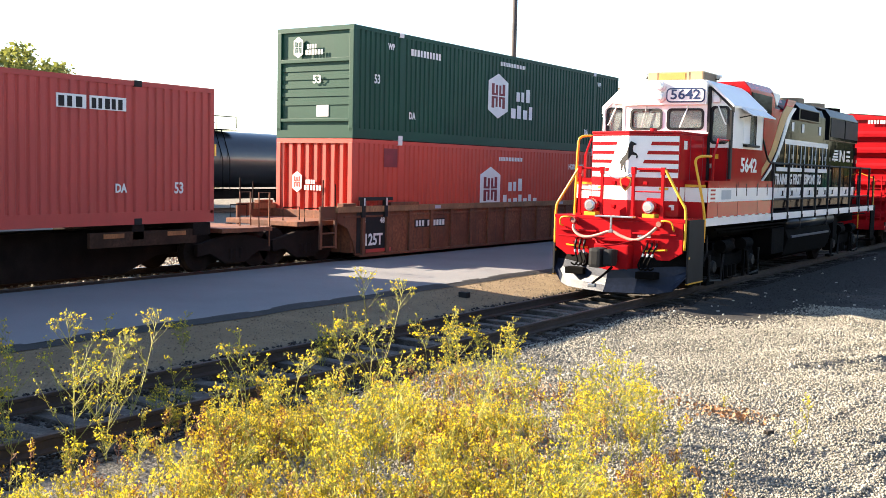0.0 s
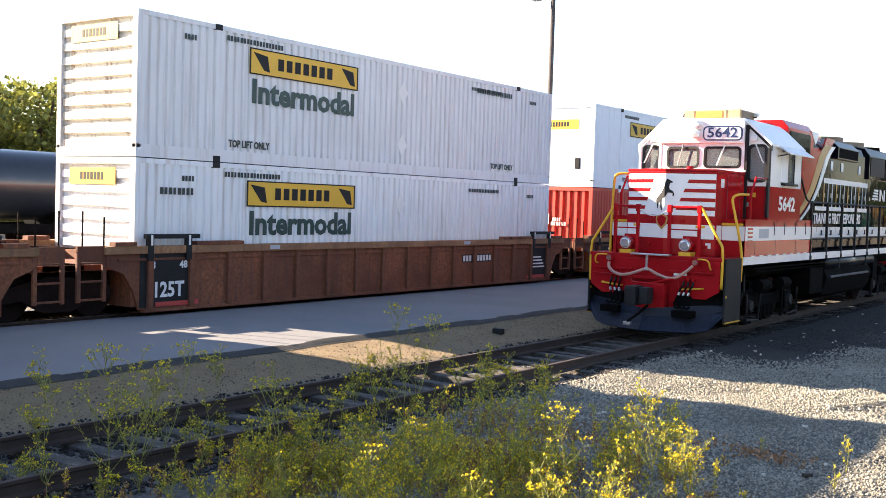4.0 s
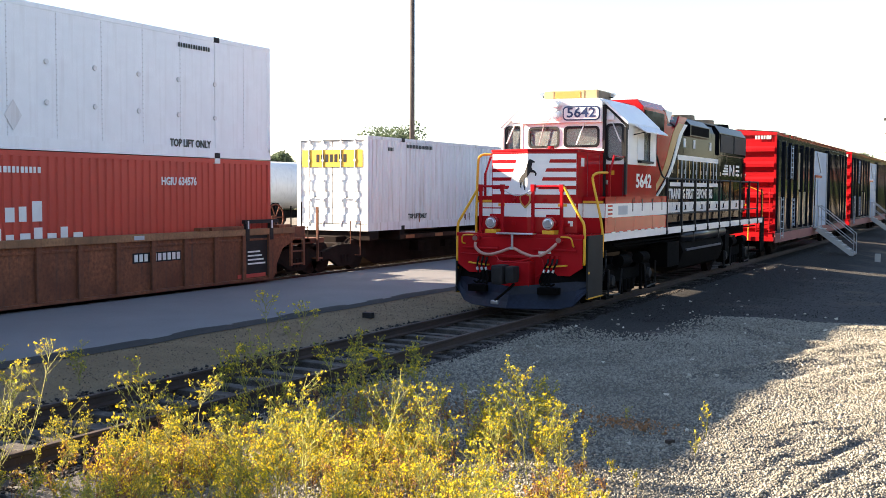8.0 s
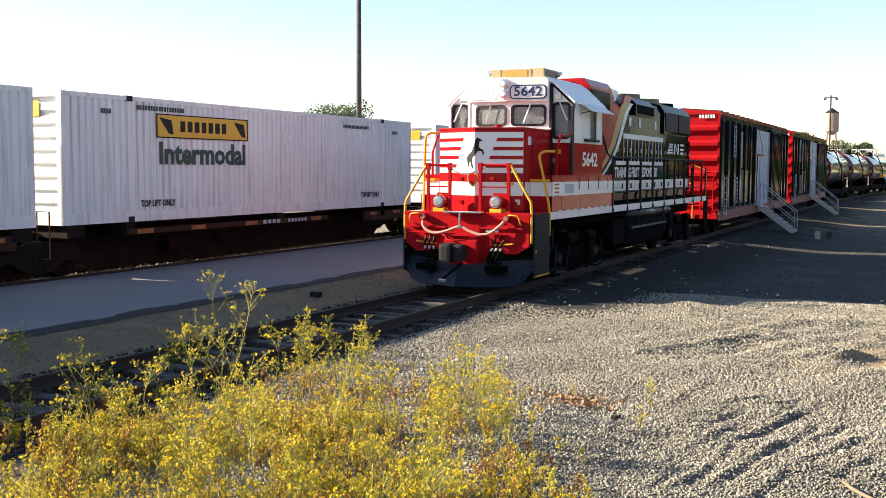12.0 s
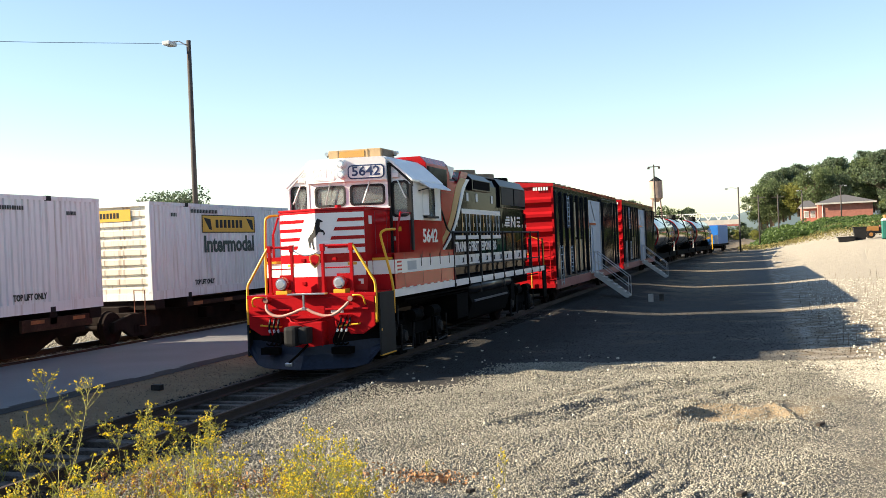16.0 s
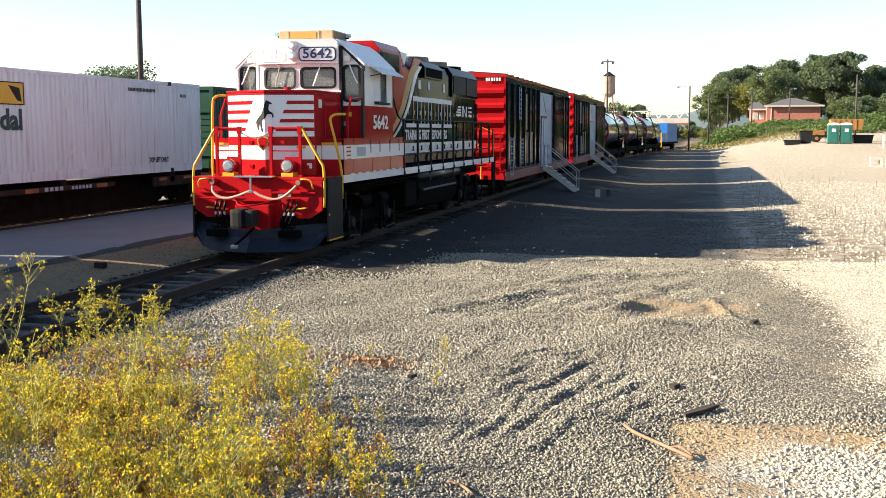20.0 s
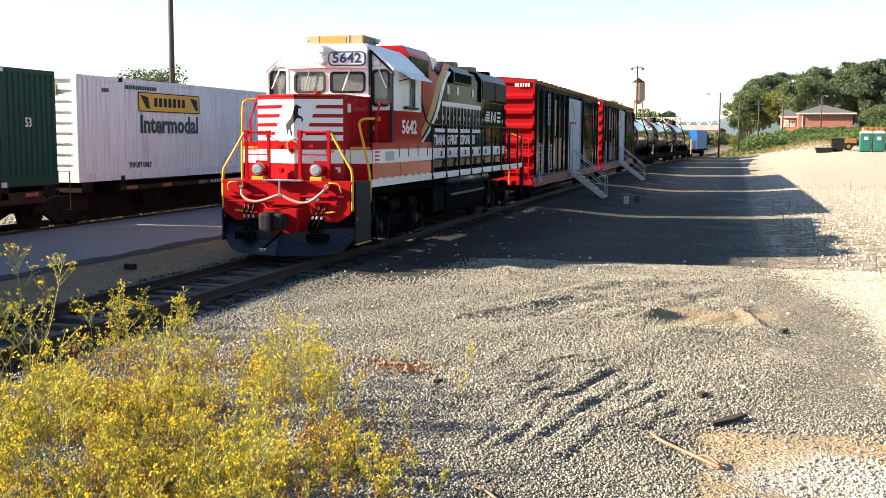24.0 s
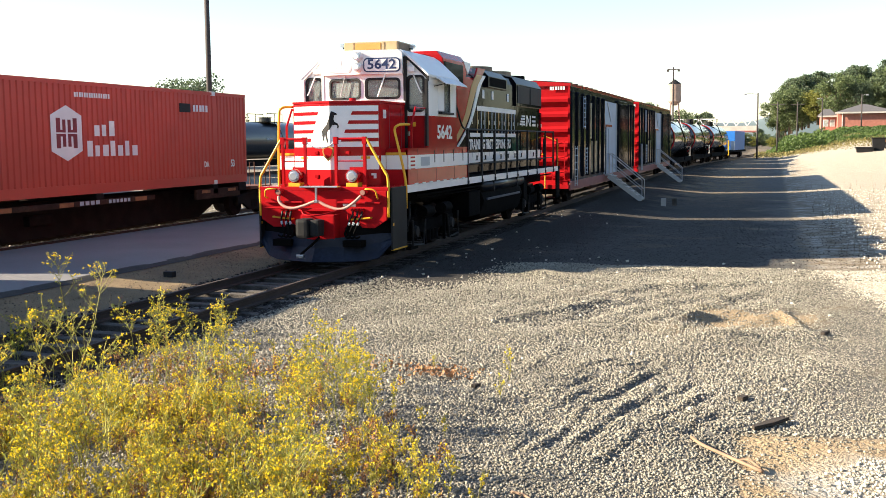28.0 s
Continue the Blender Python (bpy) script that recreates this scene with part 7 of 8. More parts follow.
# ---- poles ----
def pole(x, y, z0, z1, r, label, lamp=None, arms=0):
    p = thing("utility_pole" if lamp is None else "light_pole", label, "pole", at=(x, y, z0))
    part("shaft", cyl((0, 0, -0.3), (0, 0, z1 - z0), r, r * 0.72, 12), M_POLE, p, smooth=True)
    if lamp:
        dx, dy = lamp
        part("bracket", tube([(0, 0, z1 - z0 - 0.3), (dx * 0.5, dy * 0.5, z1 - z0 - 0.05), (dx, dy, z1 - z0 - 0.1)], 0.03, 6), M_GALV, p, "lamp bracket")
        part("lamp_head", boxes((dx - 0.2, dx + 0.2, dy - 0.35, dy + 0.35, z1 - z0 - 0.28, z1 - z0 - 0.08), bev=0.05), M_GALV, p, "yard lamp head")
    for k in range(arms):
        part("crossarm", boxes((-1.1, 1.1, -0.06, 0.06, z1 - z0 - 0.5 - k * 0.9, z1 - z0 - 0.38 - k * 0.9)), M_POLE, p, "timber crossarm")
    return p


pole(-26.1, 45.4, 0.3, 13.2, 0.15, "tall dark yard pole with a lamp", lamp=(-0.75, -0.5))
wire = new("overhead_wire", mesh_of("overhead_wire", tube(smooth_path([(-26.0, 45.4, 13.0), (-38, 38, 13.3), (-52, 30, 15.5)]), 0.012, 5), M_CASTING))
tagged(wire, "thin dark overhead wire to the yard pole", "wire")
pole(-2.0, 150.0, 0.0, 9.0, 0.13, "wooden street light pole by the lane", lamp=(-1.6, 0))
pole(0.7, 175.0, 1.0, 8.6, 0.13, "wooden utility pole beside the lane", arms=1)
pole(4.0, 190.0, 1.5, 9.0, 0.13, "wooden utility pole beside the lane", arms=1)
pole(19.7, 150.0, 1.2, 10.2, 0.14, "wooden utility pole beside the field", arms=0)
pole(15.2, 203.0, 3.8, 10.6, 0.13, "wooden utility pole by the brick house", lamp=(0.9, 0))
pole(8.4, 200.0, 3.4, 10.0, 0.13, "wooden utility pole by the brick house", lamp=(-0.7, 0))

# ---- water tower and signal mast, far off ----
tower = thing("water_tower", "weathered rusty water tank on tall legs", "water tower", at=(-21.9, 250, 0))
M_TOWER = mat("tower_rust", (0.42, 0.30, 0.24), 0.7, var=0.35, scale=0.6)
part("tank", cyl((0, 0, 11.6), (0, 0, 15.6), 1.5, seg=20), M_TOWER, tower, "rusty tank")
part("cone_roof", cyl((0, 0, 15.6), (0, 0, 16.7), 1.6, 0.1, 20), M_CASTING, tower, "dark conical roof")
part("bowl", cyl((0, 0, 10.7), (0, 0, 11.6), 0.5, 1.5, 20), M_TOWER, tower)
for k in range(4):
    a = radians(45 + 90 * k)
    part("leg", tube([(1.2 * math.cos(a), 1.2 * math.sin(a), 11.6), (2.2 * math.cos(a), 2.2 * math.sin(a), 0)], 0.13, 6), M_TOWER, tower)
mast = thing("lamp_mast", "tall dark mast with lamps at the top", "mast", at=(-21.0, 236, 0))
part("shaft", cyl((0, 0, 0), (0, 0, 18.6), 0.22, 0.15), M_POLE, mast)
part("lamp_bar", boxes((-1.3, 1.3, -0.1, 0.1, 18.0, 18.2), (-1.4, -0.9, -0.2, 0.2, 17.6, 18.0), (0.9, 1.4, -0.2, 0.2, 17.6, 18.0)), M_POLE, mast, "lamps on a cross bar")

# ---- bridge ----
bridge = thing("road_bridge", "pale road bridge with truss railing over the tracks", "bridge", at=(-10, 320, 0.5))
M_CONC = mat("concrete", (0.50, 0.47, 0.43), 0.85, var=0.15, scale=0.5)
part("deck", boxes((-30, 6, -4, 4, 4.6, 6.1)), M_CONC, bridge, "concrete deck")
part("beam", boxes((-30, 6, -4.1, -3.9, 4.2, 4.7)), M_BOXSILL, bridge)
for xx in (-16, 1.0):
    part("pier", boxes((xx - 0.7, xx + 0.7, -3, 3, -1.6, 4.6)), M_CONC, bridge)
tr = boxes((-30, 6, -4.0, -3.8, 8.0, 8.3))
for k in range(12):
    xx = -30 + k * 3.0
    tube([(xx, -3.9, 6.1), (xx + 1.5, -3.9, 8.1), (xx + 3.0, -3.9, 6.1)], 0.2, 5, tr)
part("truss_rail", tr, M_LETTER, bridge, "triangle truss")

# ---- brick house ----
M_BRICK = mat("brick_red", (0.36, 0.14, 0.105), 0.85, var=0.2, scale=2, fine=8)
M_ROOF = mat("roof_shingle", (0.11, 0.105, 0.11), 0.9, var=0.2, scale=3)
hz = float(ground_z(17, 232))
house = thing("brick_house", "red brick house with a grey hipped roof", "house", at=(0, 0, hz))
part("wall", boxes((12.6, 23.1, 228, 240, 0, 8.0 - hz)), M_BRICK, house, "brick walls")
part("wing", boxes((9.6, 12.6, 232, 240, 0, 7.4 - hz)), M_BRICK, house, "brick side wing")
for x0, x1, y0, y1, za, zb in ((12.0, 23.8, 227.2, 240.8, 8.0 - hz, 9.7 - hz), (9.0, 12.8, 231.2, 240.8, 7.4 - hz, 8.9 - hz)):
    bm = bmesh.new()
    a = [bm.verts.new(p) for p in ((x0, y0, za), (x1, y0, za), (x1, y1, za), (x0, y1, za))]
    m0, m1 = bm.verts.new(((x0 + x1) / 2 - 0.6, (y0 + y1) / 2, zb)), bm.verts.new(((x0 + x1) / 2 + 0.6, (y0 + y1) / 2, zb))
    bm.faces.new(a[::-1])
    bm.faces.new((a[0], a[1], m1, m0))
    bm.faces.new((a[2], a[3], m0, m1))
    bm.faces.new((a[1], a[2], m1))
    bm.faces.new((a[3], a[0], m0))
    rf = part("roof", bm, M_ROOF, house, "grey hipped roof")
    part("eave", boxes((x0, x1, y0 - 0.05, y0 + 0.05, za - 0.3, za + 0.02)), M_CONC, rf, "pale eave board")
for xx in (10.0, 11.3):
    w = part("window", boxes((xx, xx + 1.0, 231.9, 232.05, 5.2 - hz, 6.6 - hz)), M_LETTER, house, "white framed window")
    part("pane", boxes((xx + 0.1, xx + 0.9, 231.87, 231.92, 5.3 - hz, 6.5 - hz)), M_GLASS, w)
part("downpipe", boxes((13.4, 13.52, 227.85, 228.0, 0, 7.7 - hz)), M_LETTER, house, "white downpipe")

# ---- portable toilets, skips and blocks on the field ----
M_TOILET = mat("toilet_green", (0.02, 0.15, 0.12), 0.45, var=0.12)
M_TRUCKORANGE = mat("machine_orange", (0.36, 0.17, 0.05), 0.5, var=0.2)
for k in range(2):
    x, y = 14.1 + k * 1.35, 125.0
    t = thing("portable_toilet", "green portable toilet with a white roof", "portable toilet", "toilets on the field", at=(x, y, float(ground_z(x, y)) - 0.03))
    part("cabin", boxes((-0.58, 0.58, -0.58, 0.58, 0.1, 2.1), bev=0.03), M_TOILET, t, "green cabin")
    part("door", boxes((-0.40, 0.40, -0.60, -0.57, 0.2, 2.0), bev=0.01), M_TOILET, t, "green door")
    part("door_sign", boxes((-0.2, 0.2, -0.615, -0.60, 1.35, 1.7)), M_LETTER, t, "white door sign")
    part("roof", prism([(-0.62, 2.08), (0.62, 2.08), (0.5, 2.3), (0, 2.38), (-0.5, 2.3)], "y", -0.62, 0.62), M_LETTER, t, "white domed roof")
    part("base", boxes((-0.6, 0.6, -0.6, 0.6, 0.0, 0.1)), M_CASTING, t)


def skip(x, y, w, h, d, paint, label):
    t = thing("rubbish_skip", label, "skip", "skips on the field", at=(x, y, float(ground_z(x, y)) - 0.03))
    part("body", prism([(-w / 2, 0.15), (-w / 2 - 0.15, h), (w / 2 + 0.15, h), (w / 2, 0.15)], "y", -d / 2, d / 2, bev=0.03), paint, t)
    part("rim", boxes((-w / 2 - 0.2, w / 2 + 0.2, -d / 2 - 0.05, d / 2 + 0.05, h - 0.08, h + 0.03)), paint, t)
    parts("skid", [(-w / 2, w / 2, -d / 2, -d / 2 + 0.2, 0, 0.16), (-w / 2, w / 2, d / 2 - 0.2, d / 2, 0, 0.16)], M_CASTING, t)


skip(10.0, 128.0, 1.6, 0.6, 1.6, M_CASTING, "low dark rubbish skip")
skip(11.6, 129.5, 1.15, 1.5, 1.3, M_CASTING, "tall dark rubbish container")
skip(17.4, 126.5, 1.9, 0.95, 1.5, M_CASTING, "dark rubbish skip beside the toilets")
mach = thing("tipper_truck", "weathered orange tipper on rubber tyres behind the toilets", "truck", at=(13.4, 133.0, float(ground_z(13.4, 133)) - 0.03))
part("chassis", boxes((-0.9, 4.6, -0.8, 0.8, 0.55, 0.85), bev=0.03), M_CASTING, mach, "dark chassis")
part("hood", prism([(-0.95, 0.85), (-0.95, 1.15), (-0.6, 1.38), (0.5, 1.42), (0.6, 0.85)], "y", -0.75, 0.75, bev=0.04), M_TRUCKORANGE, mach, "orange engine hood")
part("grille", boxes((-0.975, -0.94, -0.5, 0.5, 0.9, 1.12)), M_CASTING, mach, "dark grille")
part("seat_post", boxes((0.7, 1.1, -0.4, 0.4, 0.85, 1.5), bev=0.05), M_BOXSILL, mach)
part("tipper_body", prism([(1.35, 1.45), (1.2, 2.7), (4.9, 2.7), (4.7, 1.45)], "y", -1.0, 1.0, bev=0.04), M_TRUCKORANGE, mach, "orange tipper body")
parts("body_rib", [(1.5 + 0.62 * k, 1.6 + 0.62 * k, -1.06, -1.0, 1.5, 2.66) for k in range(5)], M_TRUCKORANGE, mach)
for xx in (-0.35, 1.9, 4.0):
    for yy in (-0.95, 0.95):
        w = part("wheel", cyl((xx, yy - 0.16, 0.46), (xx, yy + 0.16, 0.46), 0.46, seg=18), M_CASTING, mach, "black tyre")
        part("rim", cyl((xx, yy - 0.18, 0.46), (xx, yy + 0.18, 0.46), 0.22, seg=14), M_TRUCKORANGE, w, "orange rim")
for k, (x, y) in enumerate(((12.0, 80.0), (13.0, 79.4))):
    t = thing("concrete_block", "pale concrete block with a square hole", "block", "blocks on the field", at=(x, y, float(ground_z(x, y)) - 0.02))
    part("block", boxes((-0.42, 0.42, -0.3, 0.3, 0, 0.18), (-0.42, 0.42, -0.3, 0.3, 0.5, 0.68), (-0.42, -0.22, -0.3, 0.3, 0.18, 0.5), (0.22, 0.42, -0.3, 0.3, 0.18, 0.5)), M_CONC, t)
for x, y, h in ((17.4, 112.0, 1.3), (16.2, 98.0, 1.0)):
    t = thing("marker_post", "white marker post in the field", "post", at=(x, y, float(ground_z(x, y)) - 0.02))
    part("post", boxes((-0.08, 0.08, -0.08, 0.08, 0, h), bev=0.01), M_LETTER, t)
for x, y in ((-4.6, 47.6), (-4.2, 48.6)):
    t = thing("wooden_block", "upright pale timber block beside the stairs", "block", at=(x, y, float(ground_z(x, y)) - 0.02))
    part("block", boxes((-0.11, 0.11, -0.09, 0.09, 0, 0.36), bev=0.02), M_CONC if x < -4.4 else M_TIE, t)
blk = thing("timber_block", "small dark block lying on the dirt", "block", at=(-11.05, 17.5, float(ground_z(-11.05, 17.5))))
part("block", boxes((-0.1, 0.1, -0.07, 0.07, 0, 0.11), bev=0.01), M_CASTING, blk)

# ---- hills ----
M_HILL = mat("far_hill", (0.10, 0.14, 0.15), 0.95, var=0.15, scale=0.01, fine=0.05)
hx = np.linspace(-1500, 1500, 200)
hill = grid_mesh("far_hill", hx, np.linspace(1450, 1800, 8), lambda x, y: (34 + 9 * np.sin(x / 130.0) + 6 * np.sin(x / 47.0 + 1) + 4 * np.sin(x / 19.0)) * np.sin((y - 1450) / 350 * np.pi) ** 0.5 - 1, M_HILL)
tagged(new("backdrop_hill", hill), "hazy wooded hills on the horizon", "hill", kind="structure")

# ---- trees ----
M_LEAF = mat("leaf_green", (0.10, 0.15, 0.06), 0.6, var=0.4, scale=0.2, fine=2, col2=(0.20, 0.25, 0.10), island=0.55, thin=0.4)
M_LEAFDK = mat("leaf_dark_green", (0.085, 0.13, 0.07), 0.6, var=0.4, scale=0.2, fine=2, col2=(0.17, 0.22, 0.12), island=0.55, thin=0.4)
M_LEAFYEL = mat("leaf_yellow_green", (0.24, 0.26, 0.05), 0.6, var=0.4, scale=0.3, fine=2, col2=(0.28, 0.28, 0.06), island=0.35, thin=0.4)
# extra dark leaves, only for the unseen row that darkens reflections
M_LEAFUNSEEN = mat("leaf_deep_green", (0.022, 0.034, 0.015), 0.6, var=0.35, scale=0.2, fine=2, col2=(0.05, 0.07, 0.03), island=0.4)
M_BARK = mat("bark", (0.10, 0.075, 0.055), 0.9, var=0.3, bump=0.4)


def quads_mesh(name, centres, u, v, material):
    """Many small leaf faces as one mesh, from centres and two half axes each."""
    co = np.stack([centres - u, centres + v * 0.8, centres + u, centres - v * 0.8], 1).reshape(-1, 3)
    n = len(centres)
    me = bpy.data.meshes.new(name)
    me.vertices.add(4 * n)
    me.vertices.foreach_set("co", co.ravel())
    me.loops.add(4 * n)
    me.loops.foreach_set("vertex_index", np.arange(4 * n))
    me.polygons.add(n)
    me.polygons.foreach_set("loop_start", np.arange(n) * 4)
    me.update(calc_edges=True)
    me.materials.append(material)
    return me


def leaf_axes(rng, n, size):
    u = rng.normal(size=(n, 3))
    u /= np.linalg.norm(u, axis=1, keepdims=True)
    w = rng.normal(size=(n, 3))
    v = np.cross(u, w)
    v /= np.linalg.norm(v, axis=1, keepdims=True)
    s = size * rng.uniform(0.6, 1.4, (n, 1))
    return u * s, v * s * 0.75


def make_tree(seed, h, w, material, label, leaf=0.20, clumps=46, per=190):
    rng = np.random.default_rng(seed)
    t = thing("tree", label, "tree", "trees")
    tr = tube([(0, 0, -0.3), (0.1, 0, h * 0.2), (-0.05, 0.1, h * 0.45), (0.1, 0, h * 0.7)], h * 0.022, 8)
    cs, rs = [], []
    for k in range(clumps):
        a, q = rng.uniform(0, 2 * math.pi), rng.uniform(0, 1) ** 0.6
        zz = rng.uniform(0.14, 0.95)
        rad = w * 0.5 * q * math.sin(math.pi * min(1, max(0.08, (zz - 0.12) / 0.95))) ** 0.7
        cs.append((rad * math.cos(a), rad * math.sin(a), h * zz))
        rs.append(rng.uniform(0.11, 0.2) * w)
    for c in cs[:9]:
        tube([(0, 0, h * 0.3), (c[0] * 0.5, c[1] * 0.5, (h * 0.3 + c[2]) / 2), c], h * 0.008, 5, tr)
    part("trunk", tr, M_BARK, t, "brown trunk and limbs")
    pts = []
    for c, r in zip(cs, rs):
        d = rng.normal(size=(per, 3))
        d /= np.linalg.norm(d, axis=1, keepdims=True)
        pts.append(np.array(c) + d * r * rng.uniform(0.45, 1.08, (per, 1)) * np.array([1, 1, 0.75]))
    pts = np.concatenate(pts)
    u, v = leaf_axes(rng, len(pts), leaf * h / 12)
    part("crown", quads_mesh("crown", pts, u, v, material), material, t, "leafy crown")
    return t


kinds = [make_tree(1, 12, 9.5, M_LEAF, "broad green leafy deciduous tree"), make_tree(2, 14, 9, M_LEAFDK, "tall dark green deciduous tree"), make_tree(3, 10, 8, M_LEAFYEL, "yellow-green leafy deciduous tree"), make_tree(4, 9, 10, M_LEAFDK, "low spreading dark green tree"), make_tree(5, 13, 10, M_LEAFUNSEEN, "unseen deep green tree added to darken reflections"), make_tree(6, 10, 8.5, M_LEAFUNSEEN, "unseen deep green tree added to darken reflections")]
rngt = random.Random(11)
spots = []
# wooded rise behind the house, and the added row round the yard's open side
for k in range(54):
    x = rngt.uniform(1, 42)
    y = rngt.uniform(243, 290)
    if x < 9 and y < 250:
        y += 12
    rise = min(1, max(0.15, (x + 3.5) / 15)) * (1 - 0.55 * min(1, max(0, (x - 27) / 12)))
    spots.append((x, y, 2.0 + 5.0 * rise, rngt.choice((0, 0, 1, 1, 2, 3)), rngt.uniform(0.82, 1.08) * (0.72 + 0.28 * rise)))
for k in range(16):
    spots.append((rngt.uniform(25, 44), rngt.uniform(215, 240), 2.5, rngt.choice((0, 1, 2)), rngt.uniform(0.5, 0.66)))
# unseen row on the yard's open side, added to block skylight and darken reflections
for k in range(96):
    spots.append((rngt.uniform(29, 50), -40 + k * 2.1, 0.3, rngt.choice((4, 5)), rngt.uniform(0.95, 1.35)))
# trees past the rear track
for x, y, z, k, s in ((-57, 37.5, 0, 2, 1.08), (-58, 34.5, 0, 2, 1.0), (-64, 29, 0, 3, 1.3), (-58, 41.5, 0, 2, 1.0), (-59.0, 98.5, 0, 3, 1.08), (-59.5, 95, 0, 0, 0.72), (-59.8, 102.5, 0, 1, 0.66)):
    spots.append((x, y, z, k, s))
for k in range(46):
    spots.append((rngt.uniform(-84, -66), 5 + k * 5.2, -0.5, rngt.choice((0, 1, 2, 3)), rngt.uniform(0.42, 0.56)))
for k in range(12):
    spots.append((rngt.uniform(-60, -22), rngt.uniform(330, 420), 0, rngt.choice((0, 1, 3)), rngt.uniform(0.9, 1.3)))
for k in range(22):
    spots.append((-24 + k * 1.7, rngt.uniform(345, 420), -0.3, rngt.choice((0, 1, 2, 3)), rngt.uniform(0.40, 0.55)))
for x, y, z, k, s in spots:
    t = copy_thing(kinds[k], pose(x, y, z - 0.4, 0, 0, rngt.uniform(0, 360)))
    t.scale = (s, s, s)
for t in kinds:
    for o in (*t.children_recursive, t):
        bpy.data.objects.remove(o)

# creeping bushes on the bank below the house
rngb = np.random.default_rng(8)
n = 64000
bx = rngb.uniform(-1, 34, n)
by = rngb.uniform(174, 226, n)
lift = np.clip((bx + 1) / 4, 0.15, 1) * (0.9 + 0.5 * np.sin(bx * 0.9) * np.sin(by * 0.35) + 0.9 * np.clip((7 - bx) / 5, 0, 1)) * rngb.uniform(0.3, 1.7, n)
lift = lift * np.where((bx > 9) & (bx < 26), 0.4, 1.0)
bz = ground_z(bx, by) + np.maximum(0.05, lift)
u, v = leaf_axes(rngb, n, 0.2)
M_KUDZU = mat("bush_green", (0.07, 0.13, 0.03), 0.6, var=0.35, scale=0.15, fine=1.2, col2=(0.15, 0.22, 0.05), island=0.3, thin=0.4)
tagged(new("bank_bushes", quads_mesh("bank_bushes", np.stack([bx, by, bz], -1), u, v, M_KUDZU)), "green creeping bushes over the bank", "bushes", kind="stuff")
n = 20000
bx = rngb.uniform(-2.5, 20, n)
by = rngb.uniform(150, 188, n)
keep = rngb.uniform(0, 1, n) < np.clip((by - 150) / 30, 0.1, 1)
bx, by = bx[keep], by[keep]
u, v = leaf_axes(rngb, len(bx), 0.10)
M_DRYGRASS = mat("dry_grass", (0.21, 0.165, 0.06), 0.8, var=0.35, scale=0.3, col2=(0.22, 0.22, 0.05), island=0.3)
tagged(new("dry_grass", quads_mesh("dry_grass", np.stack([bx, by, ground_z(bx, by) + rngb.uniform(0.02, 0.6, len(bx))], -1), u, v, M_DRYGRASS)), "dry grass and low weeds at the field's edge", "grass", kind="stuff")

# ---- gravel ----
def poly_mesh(name, co, faces, material, smooth=False):
    """A mesh from vertex and equal-sided face arrays."""
    k = faces.shape[1]
    me = bpy.data.meshes.new(name)
    me.vertices.add(len(co))
    me.vertices.foreach_set("co", np.ascontiguousarray(co, dtype=np.float32).ravel())
    me.loops.add(faces.size)
    me.loops.foreach_set("vertex_index", np.ascontiguousarray(faces, dtype=np.int32).ravel())
    me.polygons.add(len(faces))
    me.polygons.foreach_set("loop_start", np.arange(len(faces), dtype=np.int32) * k)
    me.update(calc_edges=True)
    me.materials.append(material)
    if smooth:
        me.shade_smooth()
    return me


OCT_V = np.array([(1, 0, 0), (-1, 0, 0), (0, 1, 0), (0, -1, 0), (0, 0, 1), (0, 0, -1)], float)
OCT_F = np.array([(0, 2, 4), (2, 1, 4), (1, 3, 4), (3, 0, 4), (2, 0, 5), (1, 2, 5), (3, 1, 5), (0, 3, 5)])


def stones(name, label, x, y, size, material, rng, sink=0.35, extra=0.0):
    n = len(x)
    q = rng.normal(size=(n, 4))
    q /= np.linalg.norm(q, axis=1, keepdims=True)
    w, a, b, c = q.T
    R = np.stack([1 - 2 * (b * b + c * c), 2 * (a * b - c * w), 2 * (a * c + b * w), 2 * (a * b + c * w), 1 - 2 * (a * a + c * c), 2 * (b * c - a * w), 2 * (a * c - b * w), 2 * (b * c + a * w), 1 - 2 * (a * a + b * b)], -1).reshape(n, 3, 3)
    v = OCT_V[None] * rng.uniform(0.6, 1.25, (n, 6, 1)) + rng.normal(scale=0.18, size=(n, 6, 3))
    v = np.einsum("nij,nkj->nki", R, v) * size[:, None, None]
    v[:, :, 2] *= 0.8
    z = ground_z(x, y) + size * (1 - sink) * 0.5 + extra
    v += np.stack([x, y, z], -1)[:, None]
    f = OCT_F[None] + 6 * np.arange(n)[:, None, None]
    ob = new(name, poly_mesh(name, v.reshape(-1, 3), f.reshape(-1, 3), material))
    return tagged(ob, label, "gravel", kind="stuff")


rng = np.random.default_rng(21)
M_STONE = mat("gravel_stone", (0.297, 0.277, 0.226), 0.9, var=0.25, scale=0.6, fine=30, spec=0.2, island=0.38)
M_STONEPALE = mat("gravel_pale", (0.55, 0.51, 0.42), 0.85, var=0.2, scale=1.0, fine=30, spec=0.3, island=0.4)
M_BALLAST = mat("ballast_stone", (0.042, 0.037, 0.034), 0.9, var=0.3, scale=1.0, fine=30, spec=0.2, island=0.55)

M_PEBBLE = mat("dirt_pebble", (0.20, 0.155, 0.115), 0.9, var=0.3, scale=1.0, fine=30, spec=0.2, island=0.5)


def lane(x, y):
    """Where the lane's grey gravel gives way to pale stone."""
    return x + rng.normal(scale=0.25, size=np.shape(x)) > 1.95 - 1.2 * smooth01(17, 24, y) + 0.15 * np.sin(y * 0.9)


